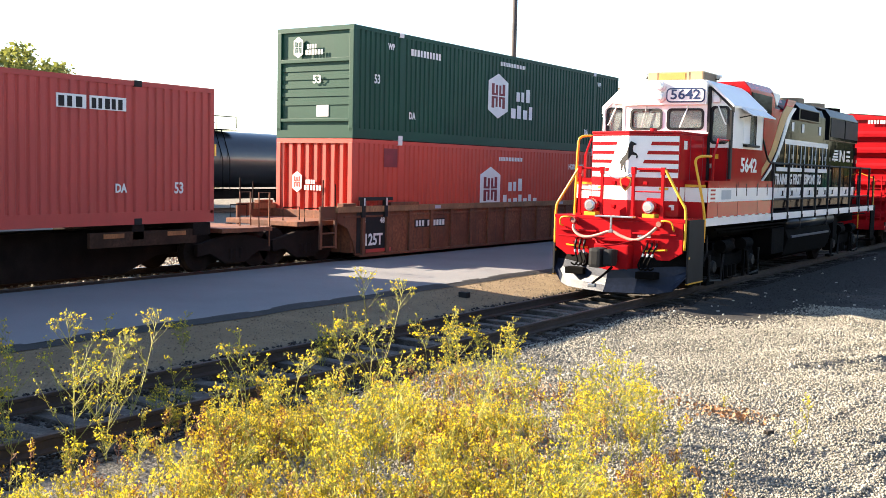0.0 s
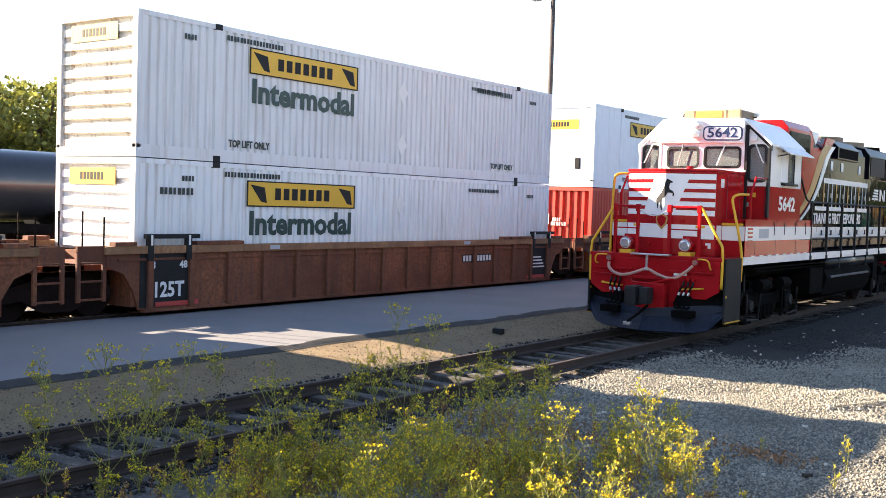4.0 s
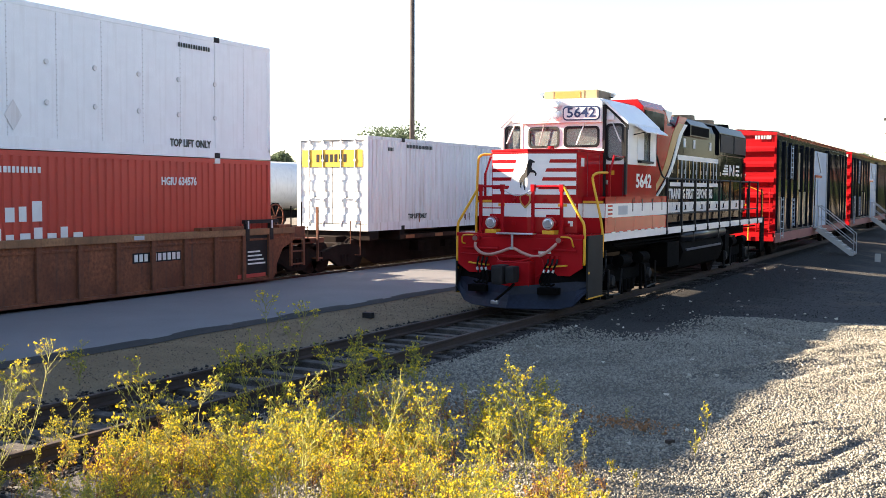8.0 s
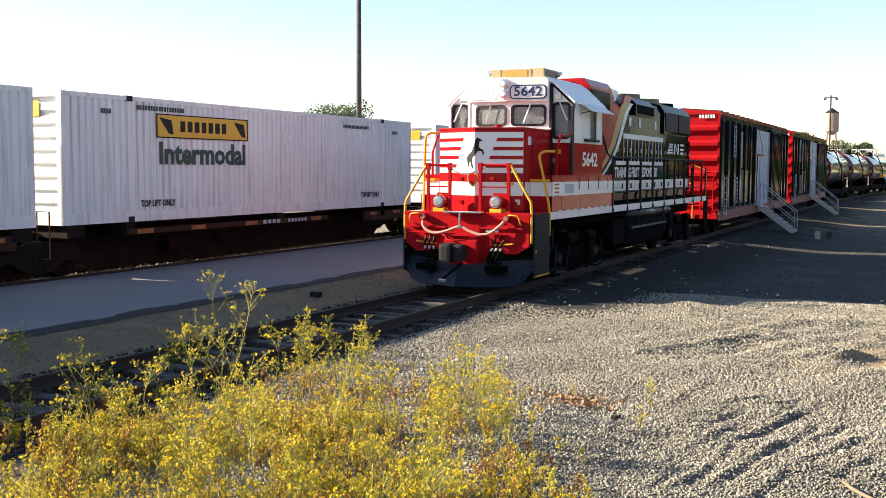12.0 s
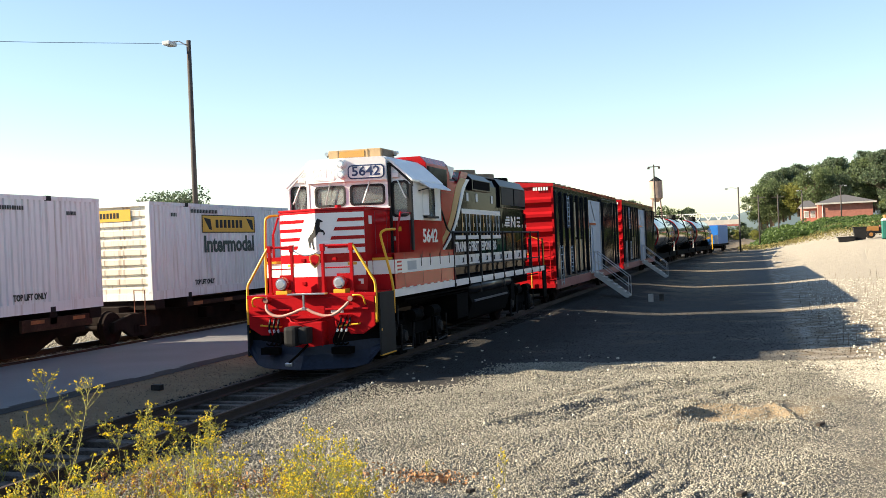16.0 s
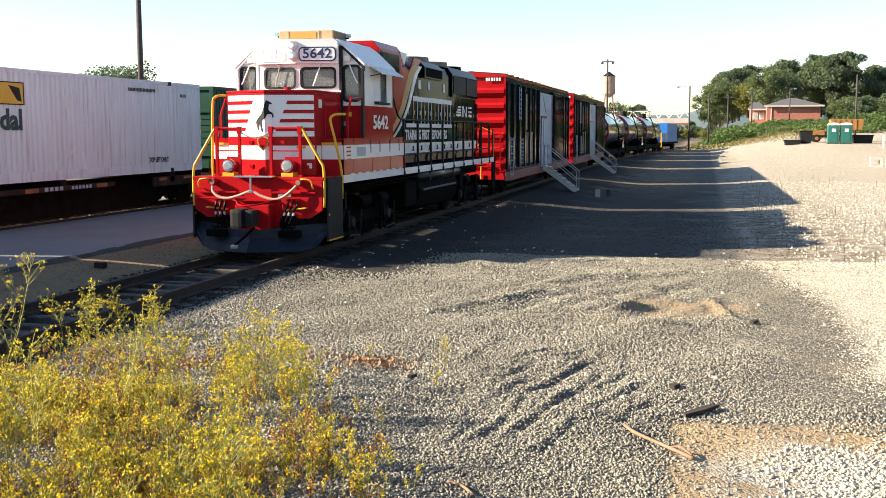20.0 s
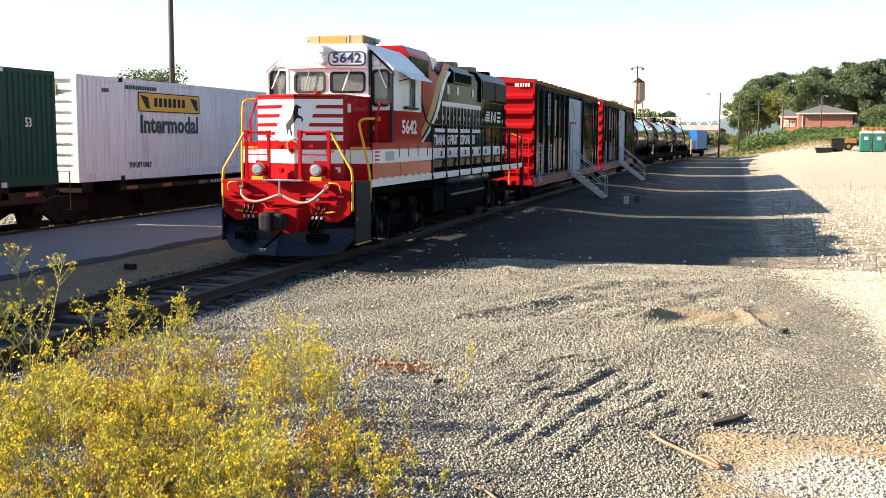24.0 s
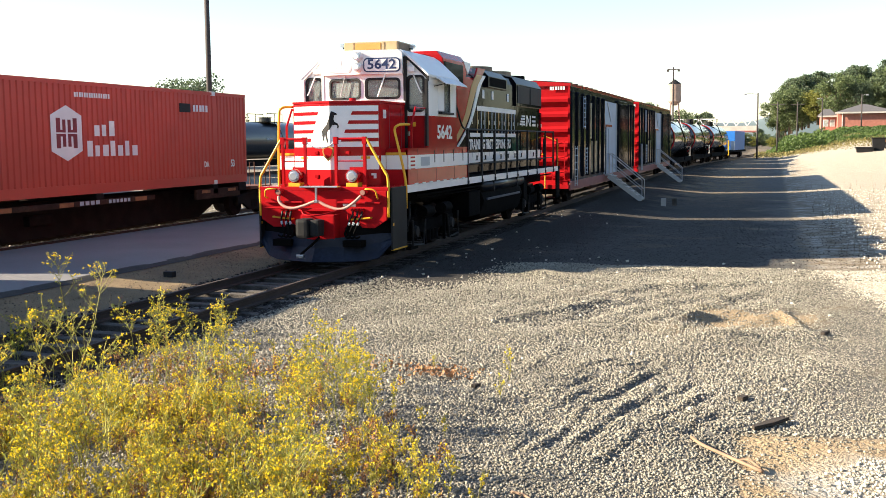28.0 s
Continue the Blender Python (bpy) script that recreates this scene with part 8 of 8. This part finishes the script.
n = 230000
y = 6.2 + 16.5 * rng.uniform(0, 1, n) ** 1.45
x = rng.uniform(-7.6, 5.0, n)
keep = (x < 0.22 * y + 2.5) & (x > -0.85 * y - 1.2)
keep &= rng.uniform(0, 1, n) > smooth01(17.5, 19.5, y) * smooth01(-4.5, -6.0, x)
sandy = ((x > -0.2 + 0.06 * np.sin(9 * y)) & (x < 0.5 + 0.2 * np.sin(5 * y)) & (y < 9.85)) | ((x > 0.2) & (x < 1.1) & (y > 9.2) & (y < 9.9)) | (np.hypot(x + 0.2, y - 16.4) < 0.9)
keep &= ~(sandy & (rng.uniform(0, 1, n) < 0.82))
x, y = x[keep], y[keep]
crushed = (x > 0.35) & (y < 9.55 + 0.15 * np.sin(6 * x))
keep = ~crushed | (rng.uniform(0, 1, len(x)) < 0.10 + 0.75 * smooth01(0.3, 1.2, x) * smooth01(9.6, 8.8, y))
x, y, crushed = x[keep], y[keep], crushed[keep]
pale = lane(x, y) | crushed
size = rng.uniform(0.009, 0.020, len(x)) * (0.9 + 0.03 * (y - 6))
size = size * (1 - 0.38 * smooth01(0.0, 1.1, x + rng.normal(scale=0.15, size=len(x))) * smooth01(10.0, 11.0, y))
stones("loose_gravel", "loose grey angular gravel over the yard", x[~pale], y[~pale], size[~pale], M_STONE, rng)
stones("pale_gravel", "pale crushed stone along the lane", x[pale], y[pale], size[pale] * 1.2, M_STONEPALE, rng)
n = 26000
x, y = rng.uniform(-10.3, -7.4, n), 3.0 + 36 * rng.uniform(0, 1, n) ** 1.5
stones("track_ballast", "dark ballast stones between the rails", x, y, rng.uniform(0.018, 0.04, n), M_BALLAST, rng, extra=-0.006)
n = 5000
x, y = rng.uniform(-11.85, -10.2, n), rng.uniform(5, 34, n)
stones("dirt_pebbles", "small pebbles on the dirt strip", x, y, rng.uniform(0.006, 0.018, n), M_PEBBLE, rng, extra=0.002)
# ballast-dark stones here put the boxcars' shade into the gravel's colour
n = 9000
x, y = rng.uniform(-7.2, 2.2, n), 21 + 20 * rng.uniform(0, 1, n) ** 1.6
stones("shade_gravel", "gravel darkened in colour to deepen the boxcars' shade", x, y, rng.uniform(0.010, 0.022, n), M_BALLAST, rng, sink=0.8)
n = 26
x, y = rng.uniform(-7.4, -5.2, n), rng.uniform(12, 40, n)
stones("pale_scraps", "pale scraps of stone beside the rails", x, y, rng.uniform(0.02, 0.05, n), M_STONEPALE, rng, sink=0.7)
n = 150
x, y = rng.uniform(-7.5, 3.5, n), rng.uniform(7, 24, n)
stones("scattered_rocks", "larger pale rocks scattered on the gravel", x, y, rng.uniform(0.025, 0.045, n), M_STONEPALE, rng)
n = 14000
x, y = rng.choice((-1, 1), n) * rng.uniform(0.0, 2.3, n) - 19.6, 4 + 60 * rng.uniform(0, 1, n) ** 1.2
keep = x < -17.0
stones("main_line_ballast", "grey ballast stones along the main line", x[keep], y[keep], rng.uniform(0.025, 0.055, n)[keep], M_STONE, rng)
n = 9000
x, y = rng.uniform(2, 16, n), 22 + 40 * rng.uniform(0, 1, n) ** 1.3
stones("field_stones", "pale stones on the sunny field", x, y, rng.uniform(0.02, 0.05, n), M_STONEPALE, rng)

# ---- litter on the ground ----
M_DRIFT = mat("weathered_board", (0.055, 0.042, 0.032), 0.9, var=0.4, bump=0.5)
M_STRAW = mat("pale_bark", (0.26, 0.17, 0.11), 0.85, var=0.3, bump=0.3)
M_DEADLEAF = mat("dead_leaves", (0.36, 0.19, 0.09), 0.85, var=0.3, island=0.3)
gz0 = float(ground_z(0.0, 10.25))
st = thing("broken_board", "dark splintered board lying on the gravel", "wood", at=(0.03, 10.19, gz0 + 0.02), rz=54)
part("board", prism([(-0.28, -0.04), (-0.24, 0.02), (0.08, 0.045), (0.30, 0.04), (0.22, -0.005), (0.28, -0.03), (0.0, -0.055)], "z", 0, 0.035, bev=0.008), M_DRIFT, st)
st = thing("dead_branch", "pale curved dead branch on the sand", "branch", at=(-0.33, 8.98, float(ground_z(-0.33, 8.98)) + 0.02))
part("stem", tube(smooth_path([(-0.31, 0.47, 0.02), (-0.2, 0.22, 0.03), (0.0, -0.02, 0.025), (0.31, -0.42, 0.03)]), 0.016, 8), M_STRAW, st, smooth=True)
part("twig", tube(smooth_path([(0.1, -0.16, 0.03), (0.2, -0.2, 0.05), (0.30, -0.34, 0.03)]), 0.010, 6), M_STRAW, st, smooth=True)
st = thing("dead_branch", "short dry stick on the gravel", "branch", at=(-1.75, 7.55, float(ground_z(-1.75, 7.55)) + 0.015))
part("stem", tube(smooth_path([(-0.12, 0.1, 0.01), (0, 0, 0.03), (0.14, -0.14, 0.01)]), 0.012, 6), M_STRAW, st, smooth=True)
for x, y, r in ((-0.24, 11.14, 0.07), (0.75, 15.2, 0.1), (-3.1, 11.0, 0.05)):
    st = thing("wood_chip", "small dark piece of wood on the gravel", "wood", at=(x, y, float(ground_z(x, y)) + 0.01), rz=70)
    part("chip", prism([(-r, -0.03), (r, -0.04), (r * 0.8, 0.03), (-r * 0.9, 0.03)], "z", 0, 0.04, bev=0.006), M_DRIFT, st)
pc, pu, pv_ = [], [], []
for cx, cy, sp, m in ((-3.75, 11.55, 0.28, 260), (-6.1, 10.9, 0.5, 500), (-5.2, 8.4, 0.5, 300), (-4.9, 11.6, 0.5, 200)):
    a = rng.normal(scale=sp, size=(m, 2)) * (1, 0.6)
    px_, py_ = cx + a[:, 0], cy + a[:, 1]
    u, v = leaf_axes(rng, m, 0.022)
    pc.append(np.stack([px_, py_, ground_z(px_, py_) + rng.uniform(0.02, 0.07, m)], -1))
    pu.append(u)
    pv_.append(v)
tagged(new("dead_leaves", quads_mesh("dead_leaves", np.concatenate(pc), np.concatenate(pu), np.concatenate(pv_), M_DEADLEAF)), "rusty brown dead leaves on the gravel", "leaves", kind="stuff")

# ---- flowering weeds ----
M_STEM = mat("weed_stem", (0.27, 0.27, 0.05), 0.7, var=0.3, scale=4, col2=(0.40, 0.34, 0.07), island=0.3)
M_STEMRED = mat("weed_stem_red", (0.20, 0.08, 0.045), 0.7, var=0.3, scale=4, island=0.3)
M_WLEAF = mat("weed_leaf", (0.45, 0.43, 0.055), 0.6, var=0.4, scale=1.5, col2=(0.74, 0.62, 0.10), island=0.45, thin=0.4)
M_TALLLEAF = mat("weed_tall_leaf", (0.31, 0.36, 0.055), 0.6, var=0.4, scale=1.5, col2=(0.56, 0.52, 0.09), island=0.45, thin=0.4)
M_BLOOM = mat("weed_blossom", (0.86, 0.62, 0.016), 0.6, var=0.1, scale=5, col2=(0.92, 0.78, 0.04), island=0.25, thin=0.4)


def weed_arrays(rng, h, bushy=1.0, bloom=1.0, leafy=1.0, spread=0.8):
    """One plant: upright stems that fork, slim leaves and small round blossoms at the tips."""
    segs, leaves, flowers = [], [], []

    def grow(p, d, ln, r, level):
        n = max(2, int(ln / 0.06))
        pts = [p]
        for i in range(n):
            d = d + rng.normal(scale=0.06, size=3) + np.array([0, 0, 0.035 if level else 0.02])
            d = d / np.linalg.norm(d)
            p = p + d * ln / n
            pts.append(p)
            segs.append((pts[-2], p, r * (1 - 0.5 * i / n)))
            for _ in range(rng.poisson(leafy * (1.5 if level == 0 else 1.25))):
                leaves.append(p + rng.normal(scale=0.010, size=3))
        if level < 2:
            k = int((5 if level == 0 else 2.4) * bushy + rng.integers(0, 2))
            for j in range(k):
                f = rng.uniform(0.25, 1.0) if level == 0 else rng.uniform(0.35, 1.0)
                q = pts[min(n, int(f * n))]
                a = rng.uniform(0, 2 * math.pi)
                side = np.array([math.cos(a), math.sin(a), 0])
                nd = d * 0.6 + side * spread * rng.uniform(0.6, 1.4) + np.array([0, 0, 0.25])
                grow(q, nd / np.linalg.norm(nd), ln * rng.uniform(0.30, 0.55) * (1.15 - 0.5 * f), r * 0.62, level + 1)
        if level and rng.uniform() < 0.75 * bloom:
            for _ in range(rng.integers(1, 3)):
                flowers.append(p + rng.normal(scale=0.006, size=3))

    for _ in range(1 if h < 0.5 else rng.integers(1, 4)):
        lean = rng.normal(scale=0.10 if h < 0.5 else 0.22, size=2)
        d0 = np.array([lean[0], lean[1], 1.0])
        grow(np.zeros(3), d0 / np.linalg.norm(d0), h * rng.uniform(0.75, 1.0), 0.0035 + 0.0025 * h, 0)
    return segs, leaves, flowers


def tall_arrays(rng, h, bushy=1.0, leafy=1.0):
    """A tall plant: a leafy stem with rising side branches that end in flat heads of small blossoms."""
    segs, leaves, flowers = [], [], []

    def run(p, d, ln, r, bendup):
        pts = [p]
        n = max(2, int(ln / 0.055))
        for i in range(n):
            d = d + rng.normal(scale=0.07, size=3) + np.array([0, 0, bendup])
            d = d / np.linalg.norm(d)
            q = p + d * ln / n
            segs.append((p, q, r * (1 - 0.45 * i / n)))
            p = q
            pts.append(p)
            for _ in range(rng.poisson(leafy * 1.3)):
                leaves.append(p + rng.normal(scale=0.011, size=3))
        return pts, d

    def head(p, d, size):
        for _ in range(rng.integers(2, 2 + size)):
            q = p + d * rng.uniform(0.01, 0.03) + rng.normal(scale=1, size=3) * np.array([0.017, 0.017, 0.007])
            segs.append((p, q, 0.0013))
            flowers.append(q)

    def side_dir(d, k):
        a = rng.uniform(0, 2 * math.pi)
        nd = d * 0.55 + np.array([math.cos(a), math.sin(a), 0]) * k + np.array([0, 0, 0.3])
        return nd / np.linalg.norm(nd)

    for stem in range(rng.integers(1, 3)):
        lean = rng.normal(scale=0.14, size=2)
        d0 = np.array([lean[0], lean[1], 1.0])
        hh = h * (1.0 if stem == 0 else rng.uniform(0.6, 0.85))
        pts, d = run(np.zeros(3), d0 / np.linalg.norm(d0), hh, 0.0046 * (0.6 + 0.5 * h), 0.02)
        head(pts[-1], d, 4)
        for j in range(int(8 * bushy + rng.integers(0, 4))):
            f = rng.uniform(0.2, 0.97)
            q = pts[int(f * (len(pts) - 1))]
            bp, bd = run(q, side_dir(d, rng.uniform(0.6, 0.95)), hh * (0.42 * (1 - f) + 0.13) * rng.uniform(0.8, 1.2), 0.0036, 0.03)
            head(bp[-1], bd, 4)
            for m in range(rng.integers(1, 4)):
                w = bp[int(rng.uniform(0.35, 0.95) * (len(bp) - 1))]
                tp, td = run(w, side_dir(bd, rng.uniform(0.5, 0.8)), rng.uniform(0.05, 0.13), 0.0022, 0.03)
                head(tp[-1], td, 3)
    return segs, leaves, flowers


def weed_meshes(rng, plants, stem_m=None, leaf_m=None):
    """Stem, leaf and blossom meshes of plants given as (arrays, shift, turn)."""
    SP0, SP1, SR, LF, FL = [], [], [], [], []
    for (segs, leaves, flowers), shift, turn in plants:
        c, s = math.cos(turn), math.sin(turn)
        R = np.array([[c, -s, 0], [s, c, 0], [0, 0, 1]])
        SP0.append(np.array([a for a, _, _ in segs]) @ R.T + shift)
        SP1.append(np.array([b for _, b, _ in segs]) @ R.T + shift)
        SR.append(np.array([r for _, _, r in segs]))
        LF.append(np.array(leaves).reshape(-1, 3) @ R.T + shift)
        FL.append(np.array(flowers).reshape(-1, 3) @ R.T + shift)
    p0, p1, r, lf, fl = (np.concatenate(a) for a in (SP0, SP1, SR, LF, FL))
    d = p1 - p0
    a = np.cross(d, (0.3, 0.5, 0.2))
    a /= np.linalg.norm(a, axis=1, keepdims=True)
    b = np.cross(d / np.linalg.norm(d, axis=1, keepdims=True), a)
    ring = [a * math.cos(t) + b * math.sin(t) for t in (0, 2.094, 4.189)]
    co = np.stack([p0 + q * r[:, None] for q in ring] + [p1 + q * r[:, None] * 0.85 for q in ring], 1).reshape(-1, 3)
    base = 6 * np.arange(len(p0))[:, None, None]
    f = (np.array([(0, 1, 4, 3), (1, 2, 5, 4), (2, 0, 3, 5)])[None] + base).reshape(-1, 4)
    stem = poly_mesh("stems", co, f, stem_m or M_STEM)
    open_ = rng.uniform(0, 1, len(fl)) < 0.64
    lf, fl = np.concatenate([lf, np.repeat(fl[~open_], 3, 0) + rng.normal(scale=0.004, size=(3 * int((~open_).sum()), 3))]), fl[open_]
    u, v = leaf_axes(rng, len(lf), 0.0145)
    u[:, 2] = np.abs(u[:, 2]) + 0.004
    leaf = quads_mesh("leaves", lf, u, v * 0.42, leaf_m or M_WLEAF)
    k = 4
    fc = np.repeat(fl, k, 0) + rng.normal(scale=0.0035, size=(len(fl) * k, 3))
    u, v = leaf_axes(rng, len(fc), 0.0075)
    return stem, leaf, quads_mesh("blossoms", fc, u, v * 1.3, M_BLOOM)


rngw = np.random.default_rng(33)
proto = [weed_arrays(rngw, h, b, f) for h, b, f in ((0.22, 0.9, 1.1), (0.28, 1.0, 1.0), (0.33, 0.9, 1.2), (0.26, 1.1, 0.8), (0.38, 1.0, 1.0), (0.20, 1.0, 1.2), (0.32, 0.9, 0.5), (0.25, 1.1, 0.3))]


def weedy(x, y):
    """How thickly the weeds stand at a place."""
    edge = -2.0 - 0.62 * (y - 7.4)
    d = np.clip((edge - x) / 1.4, 0, 1) * np.clip((x + 7.5) / 0.8, 0, 1) * (0.12 + 0.88 * np.clip((10.2 - y) / 1.6, 0, 1)) * (y < 12)
    patch = 0.55 + 0.45 * np.sin(2.1 * x + 0.7) * np.sin(1.9 * y + 0.4 * x) + 0.25 * np.sin(5.3 * x + 1) * np.sin(4.7 * y)
    return (d + 0.02 * (x > -8.4) * (x < -2.5) * (y < 12)) * np.clip(patch, 0.05, 1) ** 1.8


cover = []
while len(cover) < 1150:
    x, y = rngw.uniform(-8.6, -1.6), rngw.uniform(4.2, 12.0)
    if rngw.uniform() < weedy(x, y):
        cover.append((proto[rngw.integers(len(proto))], np.array([x, y, float(ground_z(x, y)) - 0.01]), rngw.uniform(0, 6.28)))
stem, leaf, bloom = weed_meshes(rngw, cover)
low = tagged(new("low_weeds"), "thick low weeds with small yellow blossoms", "weeds", kind="stuff")
for nm, me in (("stem_mass", stem), ("foliage", leaf), ("blossom_mass", bloom)):
    part(nm, me, me.materials[0], low)

M_DRYLEAF = mat("weed_dry_leaf", (0.44, 0.20, 0.06), 0.7, var=0.35, scale=1.2, col2=(0.62, 0.38, 0.11), island=0.4)
dry = []
while len(dry) < 760:
    x, y = rngw.uniform(-8.0, -1.9), rngw.uniform(5.0, 11.0)
    if rngw.uniform() < weedy(x, y) + 0.05 * (x < -2.4 - 0.6 * (y - 7.4)):
        dry.append((proto[rngw.integers(len(proto))], np.array([x, y, float(ground_z(x, y)) - 0.06]), rngw.uniform(0, 6.28)))
stem, leaf, bloom = weed_meshes(rngw, dry, M_STEMRED, M_DRYLEAF)
low = tagged(new("dry_weeds"), "drying reddish weeds among the yellow ones", "weeds", kind="stuff")
for nm, me in (("stem_mass", stem), ("foliage", leaf), ("blossom_mass", bloom)):
    part(nm, me, me.materials[0], low)

tall_kinds = []
for h, bu in ((0.62, 0.8), (0.72, 1.0), (0.85, 1.0), (0.55, 0.8), (0.95, 1.2), (1.05, 1.3), (1.3, 1.5), (0.8, 0.7)):
    t = thing("flowering_weed", "tall yellow-flowering ragwort-like weed on gravel", "weed", "tall weeds by the track")
    for nm, me in zip(("stem", "foliage", "blossom"), weed_meshes(rngw, [(tall_arrays(rngw, h, bu, 1.1), np.zeros(3), 0.0)], None, M_TALLLEAF)):
        part(nm, me, me.materials[0], t)
    tall_kinds.append((t, h))
tall = [(-4.71, 5.79, 0.95), (-3.7, 5.38, 0.8), (-3.75, 7.2, 1.15), (-3.64, 8.45, 1.1), (-3.68, 6.35, 0.85), (-3.07, 6.3, 0.95), (-2.76, 5.99, 0.9), (-3.23, 5.25, 0.75), (-6.68, 6.95, 1.2), (-6.11, 9.57, 1.1), (-6.34, 11.19, 0.75), (-8.62, 11.34, 1.35), (-3.52, 8.88, 0.7), (-6.89, 7.89, 0.9), (-6.74, 6.63, 0.7), (-7.9, 6.3, 1.35), (-8.15, 6.7, 1.25), (-7.7, 6.1, 1.2), (-8.0, 6.0, 1.1), (-8.3, 6.4, 1.1), (-7.35, 9.7, 1.3), (-7.1, 9.4, 1.15), (-7.55, 9.5, 1.05), (-6.85, 9.9, 0.9), (-7.85, 12.1, 0.75), (-7.5, 12.3, 0.6), (-7.45, 13.1, 0.5), (-9.0, 10.7, 0.65), (-8.75, 9.1, 0.8), (-10.7, 9.8, 0.55), (-10.2, 8.0, 0.8), (-10.9, 7.4, 0.7), (-9.6, 7.1, 0.8), (-4.25, 9.9, 0.9), (-4.0, 9.5, 0.8), (-4.5, 9.6, 0.75), (-3.7, 9.0, 0.7), (-4.9, 9.9, 0.6), (-9.3, 6.2, 0.9), (-8.6, 7.7, 0.7), (-5.17, 4.88, 1.05), (-5.1, 6.16, 1.02), (-5.05, 6.67, 1.0), (-5.29, 7.38, 1.08), (-4.78, 5.32, 0.88), (-5.35, 6.4, 1.1), (-5.17, 8.3, 1.05), (-4.3, 10.5, 0.66), (-4.5, 10.3, 0.6), (-4.92, 6.5, 0.95), (-4.61, 8.56, 0.8), (-4.28, 9.1, 0.67), (-3.9, 8.4, 0.68), (-4.4, 7.4, 0.8), (-5.6, 9.2, 1.0), (-4.1, 6.2, 0.75), (-4.5, 6.8, 0.8), (-3.6, 7.4, 0.6)]
rw = random.Random(4)
for k in range(22):
    tall.append((rw.uniform(-9.0, -7.0), rw.uniform(5.0, 9.6), rw.uniform(0.3, 0.55)))
while len(tall) < 104:
    x, y = rw.uniform(-8.4, -2.4), rw.uniform(4.4, 10.6)
    if rw.random() < float(weedy(np.array(x), np.array(y))):
        tall.append((x, y, rw.uniform(0.38, 0.62)))
for x, y, h in tall:
    t, hk = min(tall_kinds, key=lambda q: abs(q[1] - h) + rw.uniform(0, 0.15))
    c = copy_thing(t, pose(x, y, float(ground_z(x, y)) - 0.01, 0, 0, rw.uniform(0, 360)))
    s = h / hk
    c.scale = (s, s, s)
for t, _ in tall_kinds:
    for o in (*t.children_recursive, t):
        bpy.data.objects.remove(o)

# dry stalks on the far side of the lane
n = 300
x, y = rngw.uniform(1.5, 9, n), 22 + 45 * rngw.uniform(0, 1, n) ** 1.2
p0 = np.stack([x, y, ground_z(x, y) - 0.01], -1)
hgt = rngw.uniform(0.1, 0.45, n) * (1 + 1.2 * (rngw.uniform(0, 1, n) > 0.93))
p1 = p0 + np.stack([rngw.normal(scale=0.12, size=n) * hgt, rngw.normal(scale=0.12, size=n) * hgt, hgt], -1)
wv = np.array([0.006, 0.002, 0.0])
co = np.stack([p0 - wv, p0 + wv, p1 + wv * 0.5, p1 - wv * 0.5], 1).reshape(-1, 3)
M_DRYSTALK = mat("dry_stalk", (0.16, 0.11, 0.06), 0.8, var=0.3, island=0.4)
tagged(new("dry_stalks", poly_mesh("dry_stalks", co, np.arange(4 * n).reshape(-1, 4), M_DRYSTALK)), "thin dry weed stalks at the lane's edge", "weeds", kind="stuff")


def motions():
    """The train rolls towards and past the camera at a nearly steady pace; its wheels turn."""
    def gone(t):
        return V * t + float(np.interp(t, (0, 1, 2, 3, 6, 7, 8, 28), (0, 0.06, 0.14, 0.18, 0.18, 0.10, 0.02, 0.0)))

    times = [0.0, 0.1, *[float(k) for k in range(1, 28)], 27.9, 28.0]
    for ob, (x, y, z) in MOVERS:
        walk(ob, [(t, pose(x, y - gone(t), z)) for t in times])
    for w, (x, y, z) in SPINNERS:
        walk(w, [(k / 10, pose(x, y, z, math.degrees(gone(k / 10) / WHEEL_R))) for k in range(0, 281)])


motions()
